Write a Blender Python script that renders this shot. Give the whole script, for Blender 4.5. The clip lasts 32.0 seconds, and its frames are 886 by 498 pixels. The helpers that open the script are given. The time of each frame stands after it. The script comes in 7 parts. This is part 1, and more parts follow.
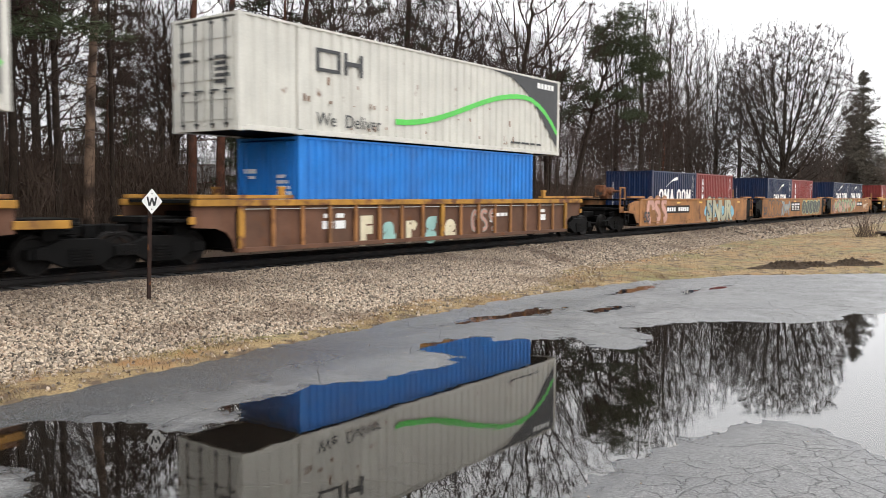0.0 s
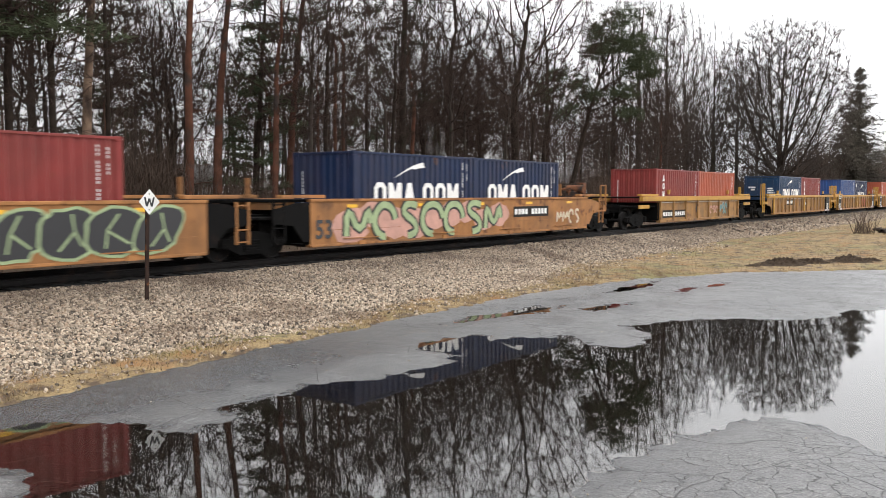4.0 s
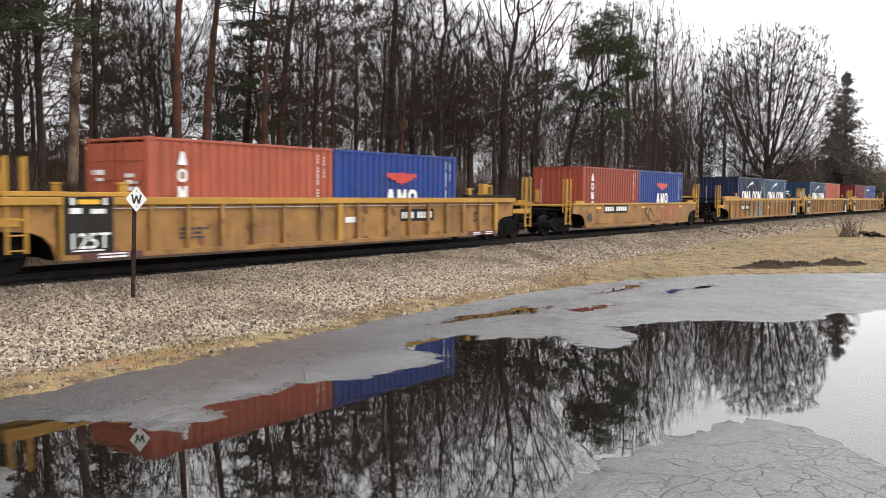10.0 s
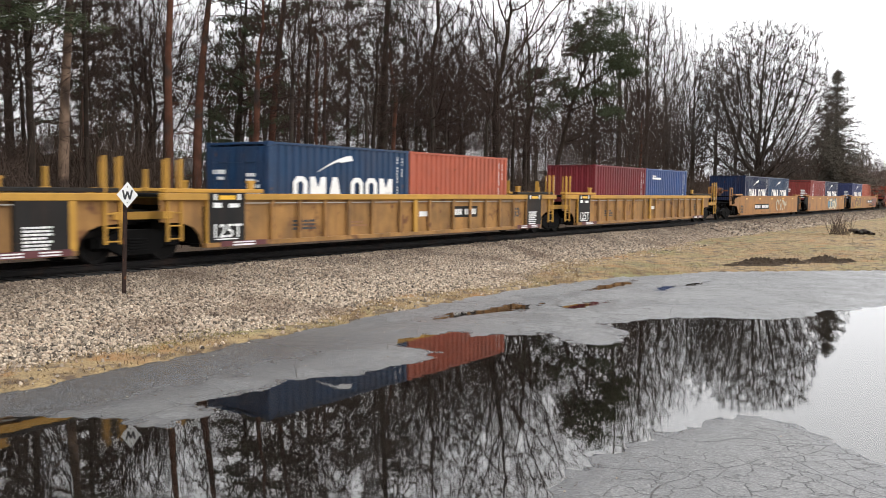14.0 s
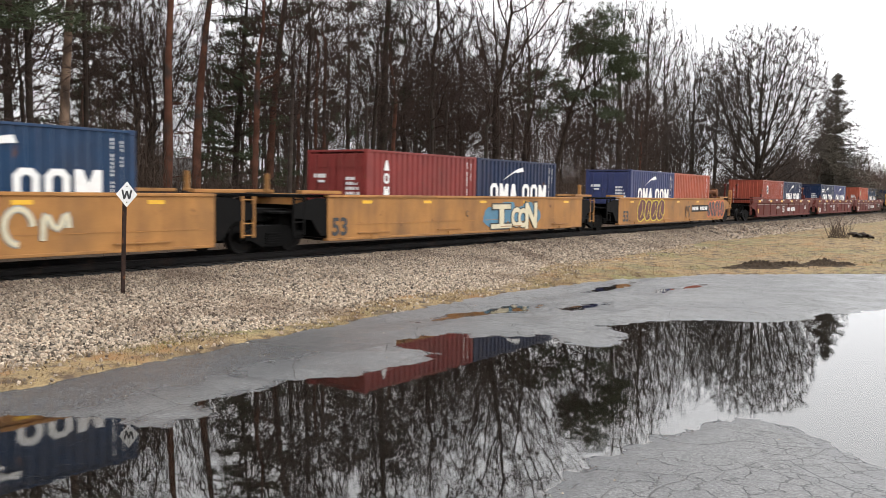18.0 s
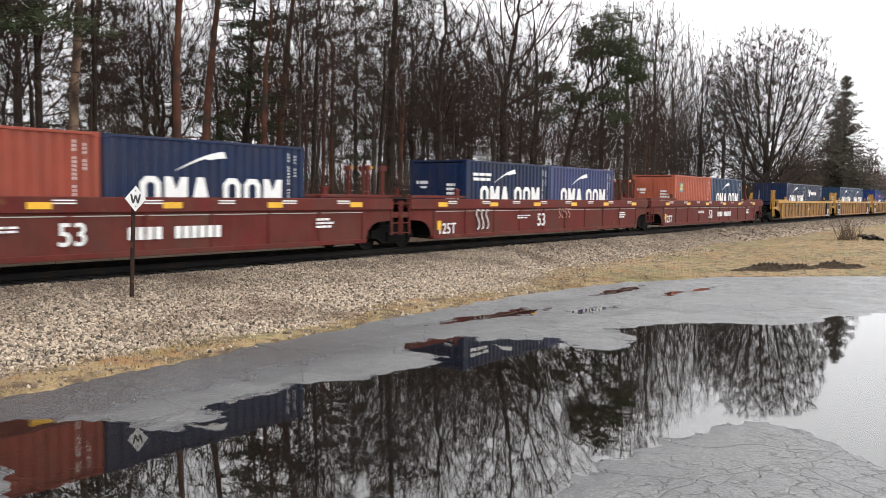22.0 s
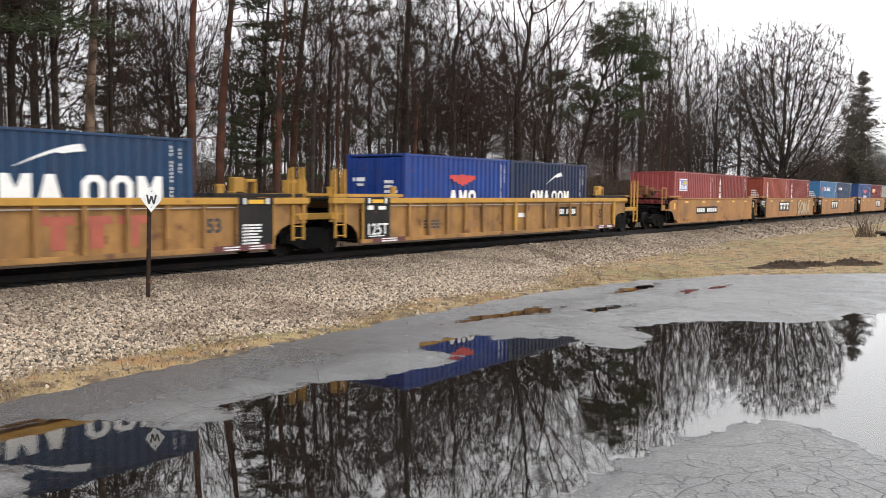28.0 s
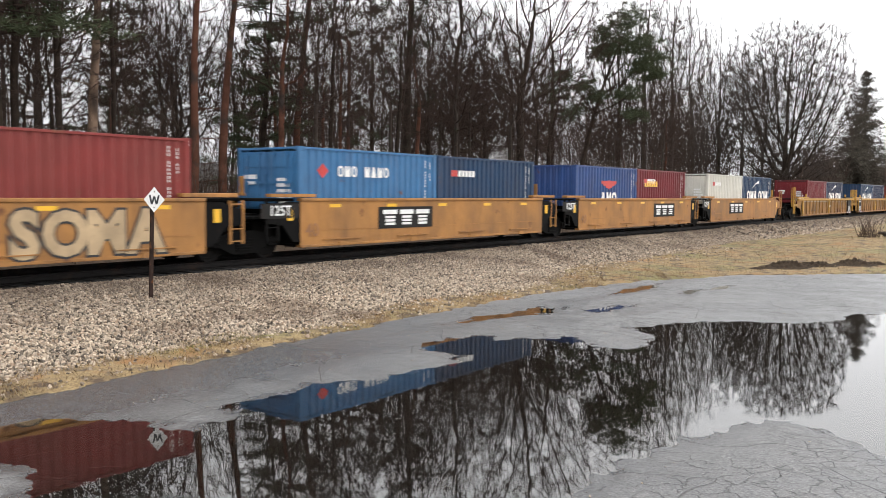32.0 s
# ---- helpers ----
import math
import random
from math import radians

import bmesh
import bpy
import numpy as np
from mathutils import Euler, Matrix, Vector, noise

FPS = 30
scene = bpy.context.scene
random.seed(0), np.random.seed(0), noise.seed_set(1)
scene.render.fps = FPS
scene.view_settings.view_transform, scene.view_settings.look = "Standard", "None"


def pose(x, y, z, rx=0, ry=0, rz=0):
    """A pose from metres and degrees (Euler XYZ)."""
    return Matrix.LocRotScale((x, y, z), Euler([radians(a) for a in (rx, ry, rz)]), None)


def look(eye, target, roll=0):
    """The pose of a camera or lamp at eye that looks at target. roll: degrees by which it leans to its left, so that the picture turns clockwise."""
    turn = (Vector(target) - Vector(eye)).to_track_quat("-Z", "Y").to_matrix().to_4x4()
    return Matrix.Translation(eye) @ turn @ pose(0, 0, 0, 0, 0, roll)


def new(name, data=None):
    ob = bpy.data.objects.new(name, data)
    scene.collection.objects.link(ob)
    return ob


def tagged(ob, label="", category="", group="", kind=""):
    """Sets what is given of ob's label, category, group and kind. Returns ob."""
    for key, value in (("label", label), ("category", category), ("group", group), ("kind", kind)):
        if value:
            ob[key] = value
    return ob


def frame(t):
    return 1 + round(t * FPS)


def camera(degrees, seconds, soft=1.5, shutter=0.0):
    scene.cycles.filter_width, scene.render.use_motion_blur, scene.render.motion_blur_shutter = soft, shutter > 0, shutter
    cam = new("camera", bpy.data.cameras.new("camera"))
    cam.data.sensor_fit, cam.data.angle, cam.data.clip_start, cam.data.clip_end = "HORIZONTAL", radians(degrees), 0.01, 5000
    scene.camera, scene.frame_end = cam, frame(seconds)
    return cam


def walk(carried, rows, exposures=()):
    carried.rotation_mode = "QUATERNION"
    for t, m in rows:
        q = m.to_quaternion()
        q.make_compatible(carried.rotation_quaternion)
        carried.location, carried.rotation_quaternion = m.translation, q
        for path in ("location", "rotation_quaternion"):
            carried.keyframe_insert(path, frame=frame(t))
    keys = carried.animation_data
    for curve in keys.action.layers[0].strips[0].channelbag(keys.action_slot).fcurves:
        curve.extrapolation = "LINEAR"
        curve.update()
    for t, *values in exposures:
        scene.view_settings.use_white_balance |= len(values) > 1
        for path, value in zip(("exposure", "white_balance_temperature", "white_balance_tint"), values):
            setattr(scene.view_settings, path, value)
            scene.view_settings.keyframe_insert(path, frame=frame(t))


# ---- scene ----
# camera: hand-held, standing still; time, tilt, lean, heading
EYE = (0.0, 0.0, 2.48)
PATH = [
    (0, 86.364, -0.307, -53.731),
    (0.5, 86.472, -0.159, -53.702),
    (1, 86.526, -0.047, -53.803),
    (1.5, 86.493, 0.068, -53.933),
    (2, 86.443, -0.028, -53.957),
    (2.5, 86.366, -0.042, -53.873),
    (3, 86.315, -0.006, -53.844),
    (3.5, 86.264, 0.037, -53.879),
    (5.5, 86.482, -0.218, -53.898),
    (6, 86.486, -0.249, -53.849),
    (6.5, 86.516, -0.339, -53.897),
    (7, 86.505, -0.441, -53.965),
    (7.5, 86.539, -0.429, -54.043),
    (8, 86.536, -0.390, -54.076),
    (8.5, 86.544, -0.402, -54.151),
    (9, 86.504, -0.472, -54.292),
    (9.5, 86.415, -0.579, -54.513),
    (10, 86.286, -0.517, -54.649),
    (10.5, 86.198, -0.467, -54.799),
    (11, 86.108, -0.582, -55.097),
    (11.5, 85.988, -0.602, -55.228),
    (12, 85.953, -0.546, -55.216),
    (12.5, 86.005, -0.516, -55.225),
    (13, 86.101, -0.593, -55.243),
    (13.5, 86.112, -0.650, -55.214),
    (14, 86.069, -0.672, -55.175),
    (14.5, 86.075, -0.769, -55.100),
    (16.5, 86.121, -0.834, -55.356),
    (17, 86.167, -0.917, -55.272),
    (17.5, 86.164, -0.937, -55.210),
    (18, 86.152, -0.977, -55.207),
    (18.5, 86.198, -1.003, -55.205),
    (19, 86.228, -0.954, -55.262),
    (19.5, 86.295, -0.927, -55.186),
    (20, 86.375, -0.821, -55.055),
    (20.5, 86.406, -0.648, -54.969),
    (21, 86.467, -0.753, -54.861),
    (21.5, 86.445, -0.801, -54.797),
    (22, 86.364, -0.785, -54.699),
    (22.5, 86.328, -0.804, -54.621),
    (23, 86.409, -0.863, -54.554),
    (23.5, 86.441, -0.851, -54.511),
    (24, 86.442, -0.836, -54.480),
    (24.5, 86.408, -0.699, -54.406),
    (25, 86.415, -0.691, -54.269),
    (25.5, 86.456, -0.663, -54.203),
    (27.5, 86.270, -0.375, -53.956),
    (28, 86.283, -0.448, -53.760),
    (28.5, 86.285, -0.424, -53.663),
    (29, 86.232, -0.281, -53.710),
    (29.5, 86.196, -0.238, -53.737),
    (30, 86.333, -0.424, -53.639),
    (30.5, 86.294, -0.592, -53.543),
    (31, 86.259, -0.548, -53.517),
    (31.5, 86.305, -0.510, -53.572),
    (32, 86.304, -0.458, -53.591),
]
cam = camera(54.56, 32.0, soft=0.5, shutter=0.25)
walk(cam, [(t, pose(*EYE, rx, ry, rz)) for t, rx, ry, rz in PATH])

# ---- overcast daylight ----
SUN_ELEV, SUN_TURN = radians(48), radians(210)
world = bpy.data.worlds.new("overcast_sky")
scene.world = world
world.use_nodes = True
wn, wl = world.node_tree.nodes, world.node_tree.links
wn.clear()
sky = wn.new("ShaderNodeTexSky")
sky.sky_type, sky.sun_disc = "NISHITA", False
sky.sun_elevation, sky.sun_rotation = SUN_ELEV, SUN_TURN
sky.air_density, sky.dust_density, sky.ozone_density = 1.0, 6.0, 1.0
grey = wn.new("ShaderNodeHueSaturation")
grey.inputs["Saturation"].default_value = 0.10
cover = wn.new("ShaderNodeMix")
cover.data_type = "RGBA"
cover.inputs[0].default_value = 0.9
cover.inputs[7].default_value = (26.0, 26.1, 26.7, 1)
back = wn.new("ShaderNodeBackground")
back.inputs[1].default_value = 0.12
wout = wn.new("ShaderNodeOutputWorld")
wl.new(sky.outputs[0], grey.inputs["Color"])
wl.new(grey.outputs[0], cover.inputs[6])
wl.new(cover.outputs[2], back.inputs[0])
wl.new(back.outputs[0], wout.inputs[0])
sun = new("sun", bpy.data.lights.new("sun", "SUN"))
sun.data.energy, sun.data.angle, sun.data.color = 0.7, radians(50), (1.0, 0.97, 0.93)
sun.matrix_basis = look((23, -40, 50), (0, 0, 0))
scene.view_settings.exposure = -0.43

# ---- materials ----
def material(name, base, rough=0.6, metal=0.0, spread=0.15, scale=3.0, grain=40.0, bump=0.1, dirt=None, dirt_amount=0.0, dirt_scale=1.2, spec=0.5, streak=0.0, rand=0.0, grime=0.0):
    """Base colour varied at two scales, with dirt patches, vertical streaks and fine relief, in object space."""
    m = bpy.data.materials.new(name)
    m.use_nodes = True
    n, l = m.node_tree.nodes, m.node_tree.links
    b = n["Principled BSDF"]
    co = n.new("ShaderNodeTexCoord")
    info = n.new("ShaderNodeObjectInfo")
    off = n.new("ShaderNodeVectorMath")
    off.operation = "MULTIPLY_ADD"
    off.inputs[1].default_value = (1, 1, 1)
    sh = n.new("ShaderNodeVectorMath")
    sh.operation = "SCALE"
    sh.inputs[3].default_value = 37.0
    cmb = n.new("ShaderNodeCombineXYZ")
    for i in range(3):
        l.new(info.outputs["Random"], cmb.inputs[i])
    l.new(cmb.outputs[0], sh.inputs[0])
    l.new(co.outputs["Object"], off.inputs[0])
    l.new(sh.outputs[0], off.inputs[2])
    def noise_of(s, detail=4, stretch=None):
        t = n.new("ShaderNodeTexNoise")
        t.inputs["Scale"].default_value, t.inputs["Detail"].default_value = s, detail
        if stretch:
            mp = n.new("ShaderNodeMapping")
            mp.inputs["Scale"].default_value = stretch
            l.new(off.outputs[0], mp.inputs[0])
            l.new(mp.outputs[0], t.inputs["Vector"])
        else:
            l.new(off.outputs[0], t.inputs["Vector"])
        return t.outputs["Fac"]
    def mix(fac, a, c, blend="MIX"):
        x = n.new("ShaderNodeMix")
        x.data_type, x.blend_type = "RGBA", blend
        for sock, v in ((x.inputs[0], fac), (x.inputs[6], a), (x.inputs[7], c)):
            if isinstance(v, (int, float)):
                sock.default_value = v
            elif isinstance(v, (tuple, list)):
                sock.default_value = (*v[:3], 1)
            else:
                l.new(v, sock)
        return x.outputs[2]
    def ramp(v, lo, hi):
        r = n.new("ShaderNodeMapRange")
        r.inputs[1].default_value, r.inputs[2].default_value = lo, hi
        l.new(v, r.inputs[0])
        return r.outputs[0]
    big, fine = noise_of(scale), noise_of(grain, 6)
    dark = tuple(c * (1 - spread) for c in base)
    light = tuple(min(1, c * (1 + spread)) for c in base)
    col = mix(ramp(big, 0.3, 0.7), dark, light)
    col = mix(ramp(fine, 0.25, 0.75), mix(0.16, col, (0, 0, 0)), col)
    if rand:
        col = mix(info.outputs["Random"], mix(rand, col, (0, 0, 0)), col)
    if dirt:
        patch = ramp(noise_of(dirt_scale, 8), 0.72 - dirt_amount, 0.80 - dirt_amount * 0.8)
        col = mix(patch, col, dirt)
    if streak:
        st = ramp(noise_of(1.0, 5, (5.0, 5.0, 0.35)), 0.5, 0.8)
        k = n.new("ShaderNodeMath")
        k.operation = "MULTIPLY"
        k.inputs[1].default_value = streak
        l.new(st, k.inputs[0])
        col = mix(k.outputs[0], col, dirt or (0.12, 0.07, 0.04))
    if grime:
        soot = n.new("ShaderNodeMath")
        soot.operation = "MULTIPLY"
        soot.inputs[1].default_value = grime
        l.new(ramp(noise_of(0.9, 8, (1.0, 1.0, 0.6)), 0.42, 0.72), soot.inputs[0])
        col = mix(soot.outputs[0], col, (0.07, 0.05, 0.036))
    l.new(col, b.inputs["Base Color"])
    b.inputs["Metallic"].default_value = metal
    b.inputs["Specular IOR Level"].default_value = spec
    rr = n.new("ShaderNodeMapRange")
    rr.inputs[3].default_value, rr.inputs[4].default_value = max(0.02, rough - 0.12), min(1, rough + 0.12)
    l.new(big, rr.inputs[0])
    l.new(rr.outputs[0], b.inputs["Roughness"])
    if bump:
        bp = n.new("ShaderNodeBump")
        bp.inputs["Strength"].default_value, bp.inputs["Distance"].default_value = bump, 0.02
        l.new(fine, bp.inputs["Height"])
        l.new(bp.outputs[0], b.inputs["Normal"])
    return m


RUST = (0.13, 0.055, 0.025)
GRIME = (0.06, 0.045, 0.035)


def paint(name, rgb, amount=0.06, rough=0.5, streak=0.25, spread=0.12, scale=1.5):
    return material(name, rgb, rough + 0.1, 0.0, spread, scale, 30, 0.05, RUST, amount, 2.2, 0.22, streak, 0.0, 0.5 if "car" in name else 0.22)


M = {
    "yellow": paint("yellow_car_paint", (0.325, 0.170, 0.055), 0.13, 0.5, 0.55, 0.28),
    "tan": paint("tan_car_paint", (0.375, 0.178, 0.055), 0.07, 0.5, 0.35, 0.15),
    "orange_car": paint("weathered_orange_car_paint", (0.34, 0.155, 0.056), 0.13, 0.6, 0.4, 0.25),
    "brown_car": paint("brown_car_paint", (0.13, 0.068, 0.045), 0.12, 0.6, 0.4, 0.25),
    "maroon": paint("maroon_car_paint", (0.115, 0.022, 0.019), 0.08, 0.55, 0.3, 0.18),
    "bright": paint("bright_yellow_paint", (0.46, 0.25, 0.045), 0.05, 0.45, 0.25),
    "worn_yellow": paint("worn_yellow_brown_paint", (0.40, 0.20, 0.035), 0.2, 0.6, 0.5, 0.25),
    "rust": material("brown_rust_stain", (0.20, 0.10, 0.055), 0.8, 0, 0.3, 6, 40, 0.05),
    "black_paint": paint("black_stencil_paint", (0.018, 0.018, 0.018), 0.05, 0.5, 0.1),
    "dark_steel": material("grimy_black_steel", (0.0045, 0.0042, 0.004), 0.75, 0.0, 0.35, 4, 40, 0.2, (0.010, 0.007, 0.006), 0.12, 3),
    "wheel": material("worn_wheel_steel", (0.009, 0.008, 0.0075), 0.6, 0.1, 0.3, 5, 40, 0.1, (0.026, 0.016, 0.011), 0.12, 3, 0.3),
    # rail and tie colours hold the shade under the train, hence near black
    "rail": material("worn_shade_dark_rail_steel", (0.008, 0.0065, 0.006), 0.6, 0.2, 0.25, 3, 40, 0.1, (0.022, 0.013, 0.009), 0.2, 2, 0.2),
    "tie": material("creosoted_shade_dark_tie_wood", (0.006, 0.005, 0.0045), 0.9, 0, 0.3, 3, 30, 0.4),
    "navy": paint("navy_container_paint", (0.006, 0.018, 0.058), 0.03, 0.3, 0.12),
    "navy2": paint("steel_blue_container_paint", (0.012, 0.042, 0.098), 0.03, 0.3, 0.12),
    "purple": paint("faded_blue_violet_container_paint", (0.042, 0.056, 0.145), 0.03, 0.34, 0.12),
    "slate": paint("weathered_slate_blue_container_paint", (0.034, 0.082, 0.145), 0.04, 0.3, 0.15),
    "royal": paint("royal_blue_container_paint", (0.012, 0.046, 0.22), 0.04, 0.3, 0.15),
    "blue": paint("mid_blue_container_paint", (0.030, 0.072, 0.21), 0.05, 0.32, 0.15),
    "sky_blue": paint("bright_blue_container_paint", (0.018, 0.19, 0.58), 0.02, 0.45, 0.05),
    "pale_mid": paint("faded_blue_container_paint", (0.05, 0.165, 0.33), 0.06, 0.34, 0.2),
    "brick": paint("brick_red_container_paint", (0.215, 0.038, 0.034), 0.05, 0.36, 0.12),
    "redbrown": paint("red_brown_container_paint", (0.28, 0.060, 0.036), 0.05, 0.36, 0.15),
    "orange": paint("orange_red_container_paint", (0.39, 0.098, 0.055), 0.05, 0.38, 0.12),
    "rose": paint("faded_rose_red_container_paint", (0.285, 0.062, 0.060), 0.05, 0.36, 0.12),
    "wine": paint("dark_red_container_paint", (0.15, 0.018, 0.024), 0.04, 0.36, 0.12),
    "white_box": material("off_white_container_paint", (0.58, 0.565, 0.505), 0.5, 0, 0.08, 1.2, 25, 0.05, (0.16, 0.075, 0.04), 0.055, 1.8, 0.4, 0.16),
    "white": material("white_lettering", (0.78, 0.78, 0.76), 0.6, 0, 0.06, 4, 30, 0.02, (0.3, 0.25, 0.2), 0.02),
    "letter_dark": material("dark_lettering", (0.03, 0.032, 0.035), 0.6, 0, 0.1, 4, 30, 0.02),
    "green_line": material("green_stripe_paint", (0.07, 0.52, 0.06), 0.5, 0, 0.1, 3, 30, 0.02),
    "red_mark": material("red_marking_paint", (0.5, 0.035, 0.03), 0.5, 0, 0.15, 3, 30, 0.02),
    "teal": material("teal_spray_paint", (0.09, 0.22, 0.21), 0.55, 0, 0.15, 3, 30, 0.02),
    "tan_spray": material("pale_tan_spray_paint", (0.42, 0.30, 0.17), 0.55, 0, 0.25, 1.5, 30, 0.02),
    "teal_pale": material("pale_teal_spray_paint", (0.27, 0.46, 0.42), 0.55, 0, 0.15, 3, 30, 0.02),
    "cream": material("cream_spray_paint", (0.62, 0.55, 0.38), 0.55, 0, 0.1, 3, 30, 0.02),
    "blue_spray": material("blue_spray_paint", (0.07, 0.19, 0.28), 0.55, 0, 0.15, 3, 30, 0.02),
    "black_spray": material("black_spray_paint", (0.02, 0.02, 0.022), 0.55, 0, 0.15, 3, 30, 0.02),
    "pink_spray": material("pale_pink_spray_paint", (0.50, 0.27, 0.21), 0.6, 0, 0.15, 3, 30, 0.02),
    "grey_spray": material("grey_spray_paint", (0.33, 0.33, 0.29), 0.6, 0, 0.15, 3, 30, 0.02),
    "sage_spray": material("pale_sage_spray_paint", (0.36, 0.35, 0.24), 0.6, 0, 0.25, 0.9, 30, 0.02),
    "sky_spray": material("sky_blue_spray_paint", (0.16, 0.40, 0.52), 0.55, 0, 0.15, 3, 30, 0.02),
    "lilac": material("lilac_blue_print", (0.20, 0.20, 0.48), 0.5, 0, 0.1, 3, 30, 0.02),
    "green_spray": material("pale_green_spray_paint", (0.30, 0.38, 0.20), 0.6, 0, 0.15, 3, 30, 0.02),
    "dkred_spray": material("dark_red_spray_paint", (0.10, 0.022, 0.025), 0.6, 0, 0.15, 3, 30, 0.02),
    "orange_spray": material("orange_red_spray_paint", (0.62, 0.12, 0.03), 0.6, 0, 0.15, 3, 30, 0.02),
    "yellow_spray": material("yellow_spray_paint", (0.62, 0.48, 0.05), 0.6, 0, 0.15, 3, 30, 0.02),
    "brown_spray": material("brown_spray_paint", (0.26, 0.12, 0.05), 0.6, 0, 0.15, 3, 30, 0.02),
    "faded_red": material("faded_red_lettering", (0.36, 0.085, 0.05), 0.6, 0, 0.15, 3, 30, 0.02),
    "reflector": material("yellow_reflective_tape", (0.75, 0.42, 0.02), 0.35, 0, 0.08, 3, 30, 0.02),
    "sign_white": material("white_sign_face", (0.76, 0.76, 0.74), 0.45, 0, 0.05, 4, 40, 0.02, (0.25, 0.16, 0.1), 0.04, 6),
    "post": material("rusty_dark_post", (0.035, 0.022, 0.018), 0.75, 0.2, 0.3, 8, 60, 0.2, RUST, 0.15, 6),
    "bark": material("grey_brown_bark", (0.062, 0.049, 0.041), 0.9, 0, 0.35, 2.5, 18, 0.6, (0.055, 0.062, 0.042), 0.14, 1.5),
    "bark_dark": material("dark_wet_bark", (0.036, 0.027, 0.021), 0.9, 0, 0.35, 2.5, 18, 0.6),
    "bark_red": material("reddish_pine_bark", (0.105, 0.048, 0.032), 0.9, 0, 0.35, 2.0, 16, 0.6, (0.05, 0.04, 0.035), 0.16, 1.2),
    "bark_pale": material("pale_pine_bark", (0.25, 0.17, 0.12), 0.9, 0, 0.4, 2.0, 16, 0.6, (0.055, 0.04, 0.032), 0.27, 0.7),
    "twig": material("bare_twigs", (0.066, 0.045, 0.036), 0.95, 0, 0.25, 2, 15, 0, rand=0.4),
    "twig_pale": material("pale_bare_twigs", (0.074, 0.060, 0.050), 0.95, 0, 0.2, 2, 15, 0),
    "needles": material("dark_pine_needles", (0.062, 0.074, 0.040), 0.8, 0, 0.35, 1.5, 10, 0),
    "spruce": material("spruce_needles", (0.105, 0.094, 0.076), 0.85, 0, 0.3, 1.5, 10, 0),
    "twig_needle": material("dull_needles_and_twigs", (0.030, 0.034, 0.020), 0.9, 0, 0.35, 1.5, 10, 0),
    "conduit": material("pale_cable", (0.45, 0.43, 0.38), 0.5, 0, 0.1, 3, 30, 0.02),
    "rusty_iron": material("rusty_iron", (0.15, 0.062, 0.030), 0.8, 0, 0.45, 5, 40, 0.1, (0.04, 0.03, 0.025), 0.2, 3, 0.2),
    "haze": material("grey_brown_far_twigs", (0.092, 0.067, 0.054), 0.95, 0, 0.3, 0.6, 12, 0),
    "thicket": material("brown_thicket_twigs", (0.080, 0.057, 0.044), 0.95, 0, 0.3, 0.6, 12, 0),
    "soil": material("dark_soil", (0.045, 0.032, 0.022), 0.95, 0, 0.35, 3, 30, 0.6),
    "siding": material("pale_house_siding", (0.6, 0.6, 0.58), 0.7, 0, 0.08, 2, 20, 0.1),
    "shingle": material("grey_roof_shingles", (0.12, 0.115, 0.11), 0.9, 0, 0.2, 3, 30, 0.3),
    "glass_dark": material("dark_window_glass", (0.02, 0.025, 0.03), 0.1, 0, 0.1, 3, 30, 0),
}

for key in ("bark", "bark_dark", "bark_red", "bark_pale", "twig_needle", "twig", "twig_pale", "haze", "needles", "spruce", "thicket", "soil"):
    M[key].node_tree.nodes["Principled BSDF"].inputs["Specular IOR Level"].default_value = 0.08
for key in ("black_paint", "dark_steel", "wheel", "maroon", "brown_car", "post"):
    M[key].node_tree.nodes["Principled BSDF"].inputs["Specular IOR Level"].default_value = 0.1

# ---- helpers for meshes ----
def tri_mesh(name, verts, tris, smooth=False):
    """A triangle mesh straight from numpy arrays."""
    me = bpy.data.meshes.new(name)
    me.vertices.add(len(verts))
    me.vertices.foreach_set("co", np.asarray(verts, dtype=np.float32).ravel())
    k = len(tris)
    me.loops.add(3 * k)
    me.loops.foreach_set("vertex_index", np.asarray(tris, dtype=np.int32).ravel())
    me.polygons.add(k)
    me.polygons.foreach_set("loop_start", np.arange(0, 3 * k, 3, dtype=np.int32))
    me.polygons.foreach_set("use_smooth", np.full(k, smooth))
    me.update(calc_edges=True)
    return me


def grid_mesh(name, xs, ys, height, keep=None, smooth=True):
    """A sheet over the lines xs, ys, with its height from a function of arrays."""
    gx, gy = np.meshgrid(xs, ys, indexing="ij")
    v = np.stack([gx, gy, height(gx, gy)], -1).reshape(-1, 3)
    nx, ny = len(xs), len(ys)
    i = np.arange(nx * ny).reshape(nx, ny)
    a, b, c, d = i[:-1, :-1], i[1:, :-1], i[1:, 1:], i[:-1, 1:]
    t = np.stack([np.stack([a, b, c], -1), np.stack([a, c, d], -1)], 2)
    if keep is not None:
        cx, cy = (gx[:-1, :-1] + gx[1:, 1:]) / 2, (gy[:-1, :-1] + gy[1:, 1:]) / 2
        t = t[keep(cx, cy)]
    return tri_mesh(name, v, t.reshape(-1, 3), smooth)


def wave(x, y, f, seed):
    """Smooth pseudo-random waves, about -1 to 1."""
    r = np.random.RandomState(seed)
    s = 0
    for k in range(6):
        a, p, g = r.uniform(0, 6.283), r.uniform(0, 6.283), f * r.uniform(0.6, 1.7)
        s = s + np.sin((x * math.cos(a) + y * math.sin(a)) * g + p)
    return s / 3.2


def lines(*spans):
    """Grid lines from (start, end, step) spans."""
    return np.unique(np.round(np.concatenate([np.arange(a, b, s) for a, b, s in spans]), 4))


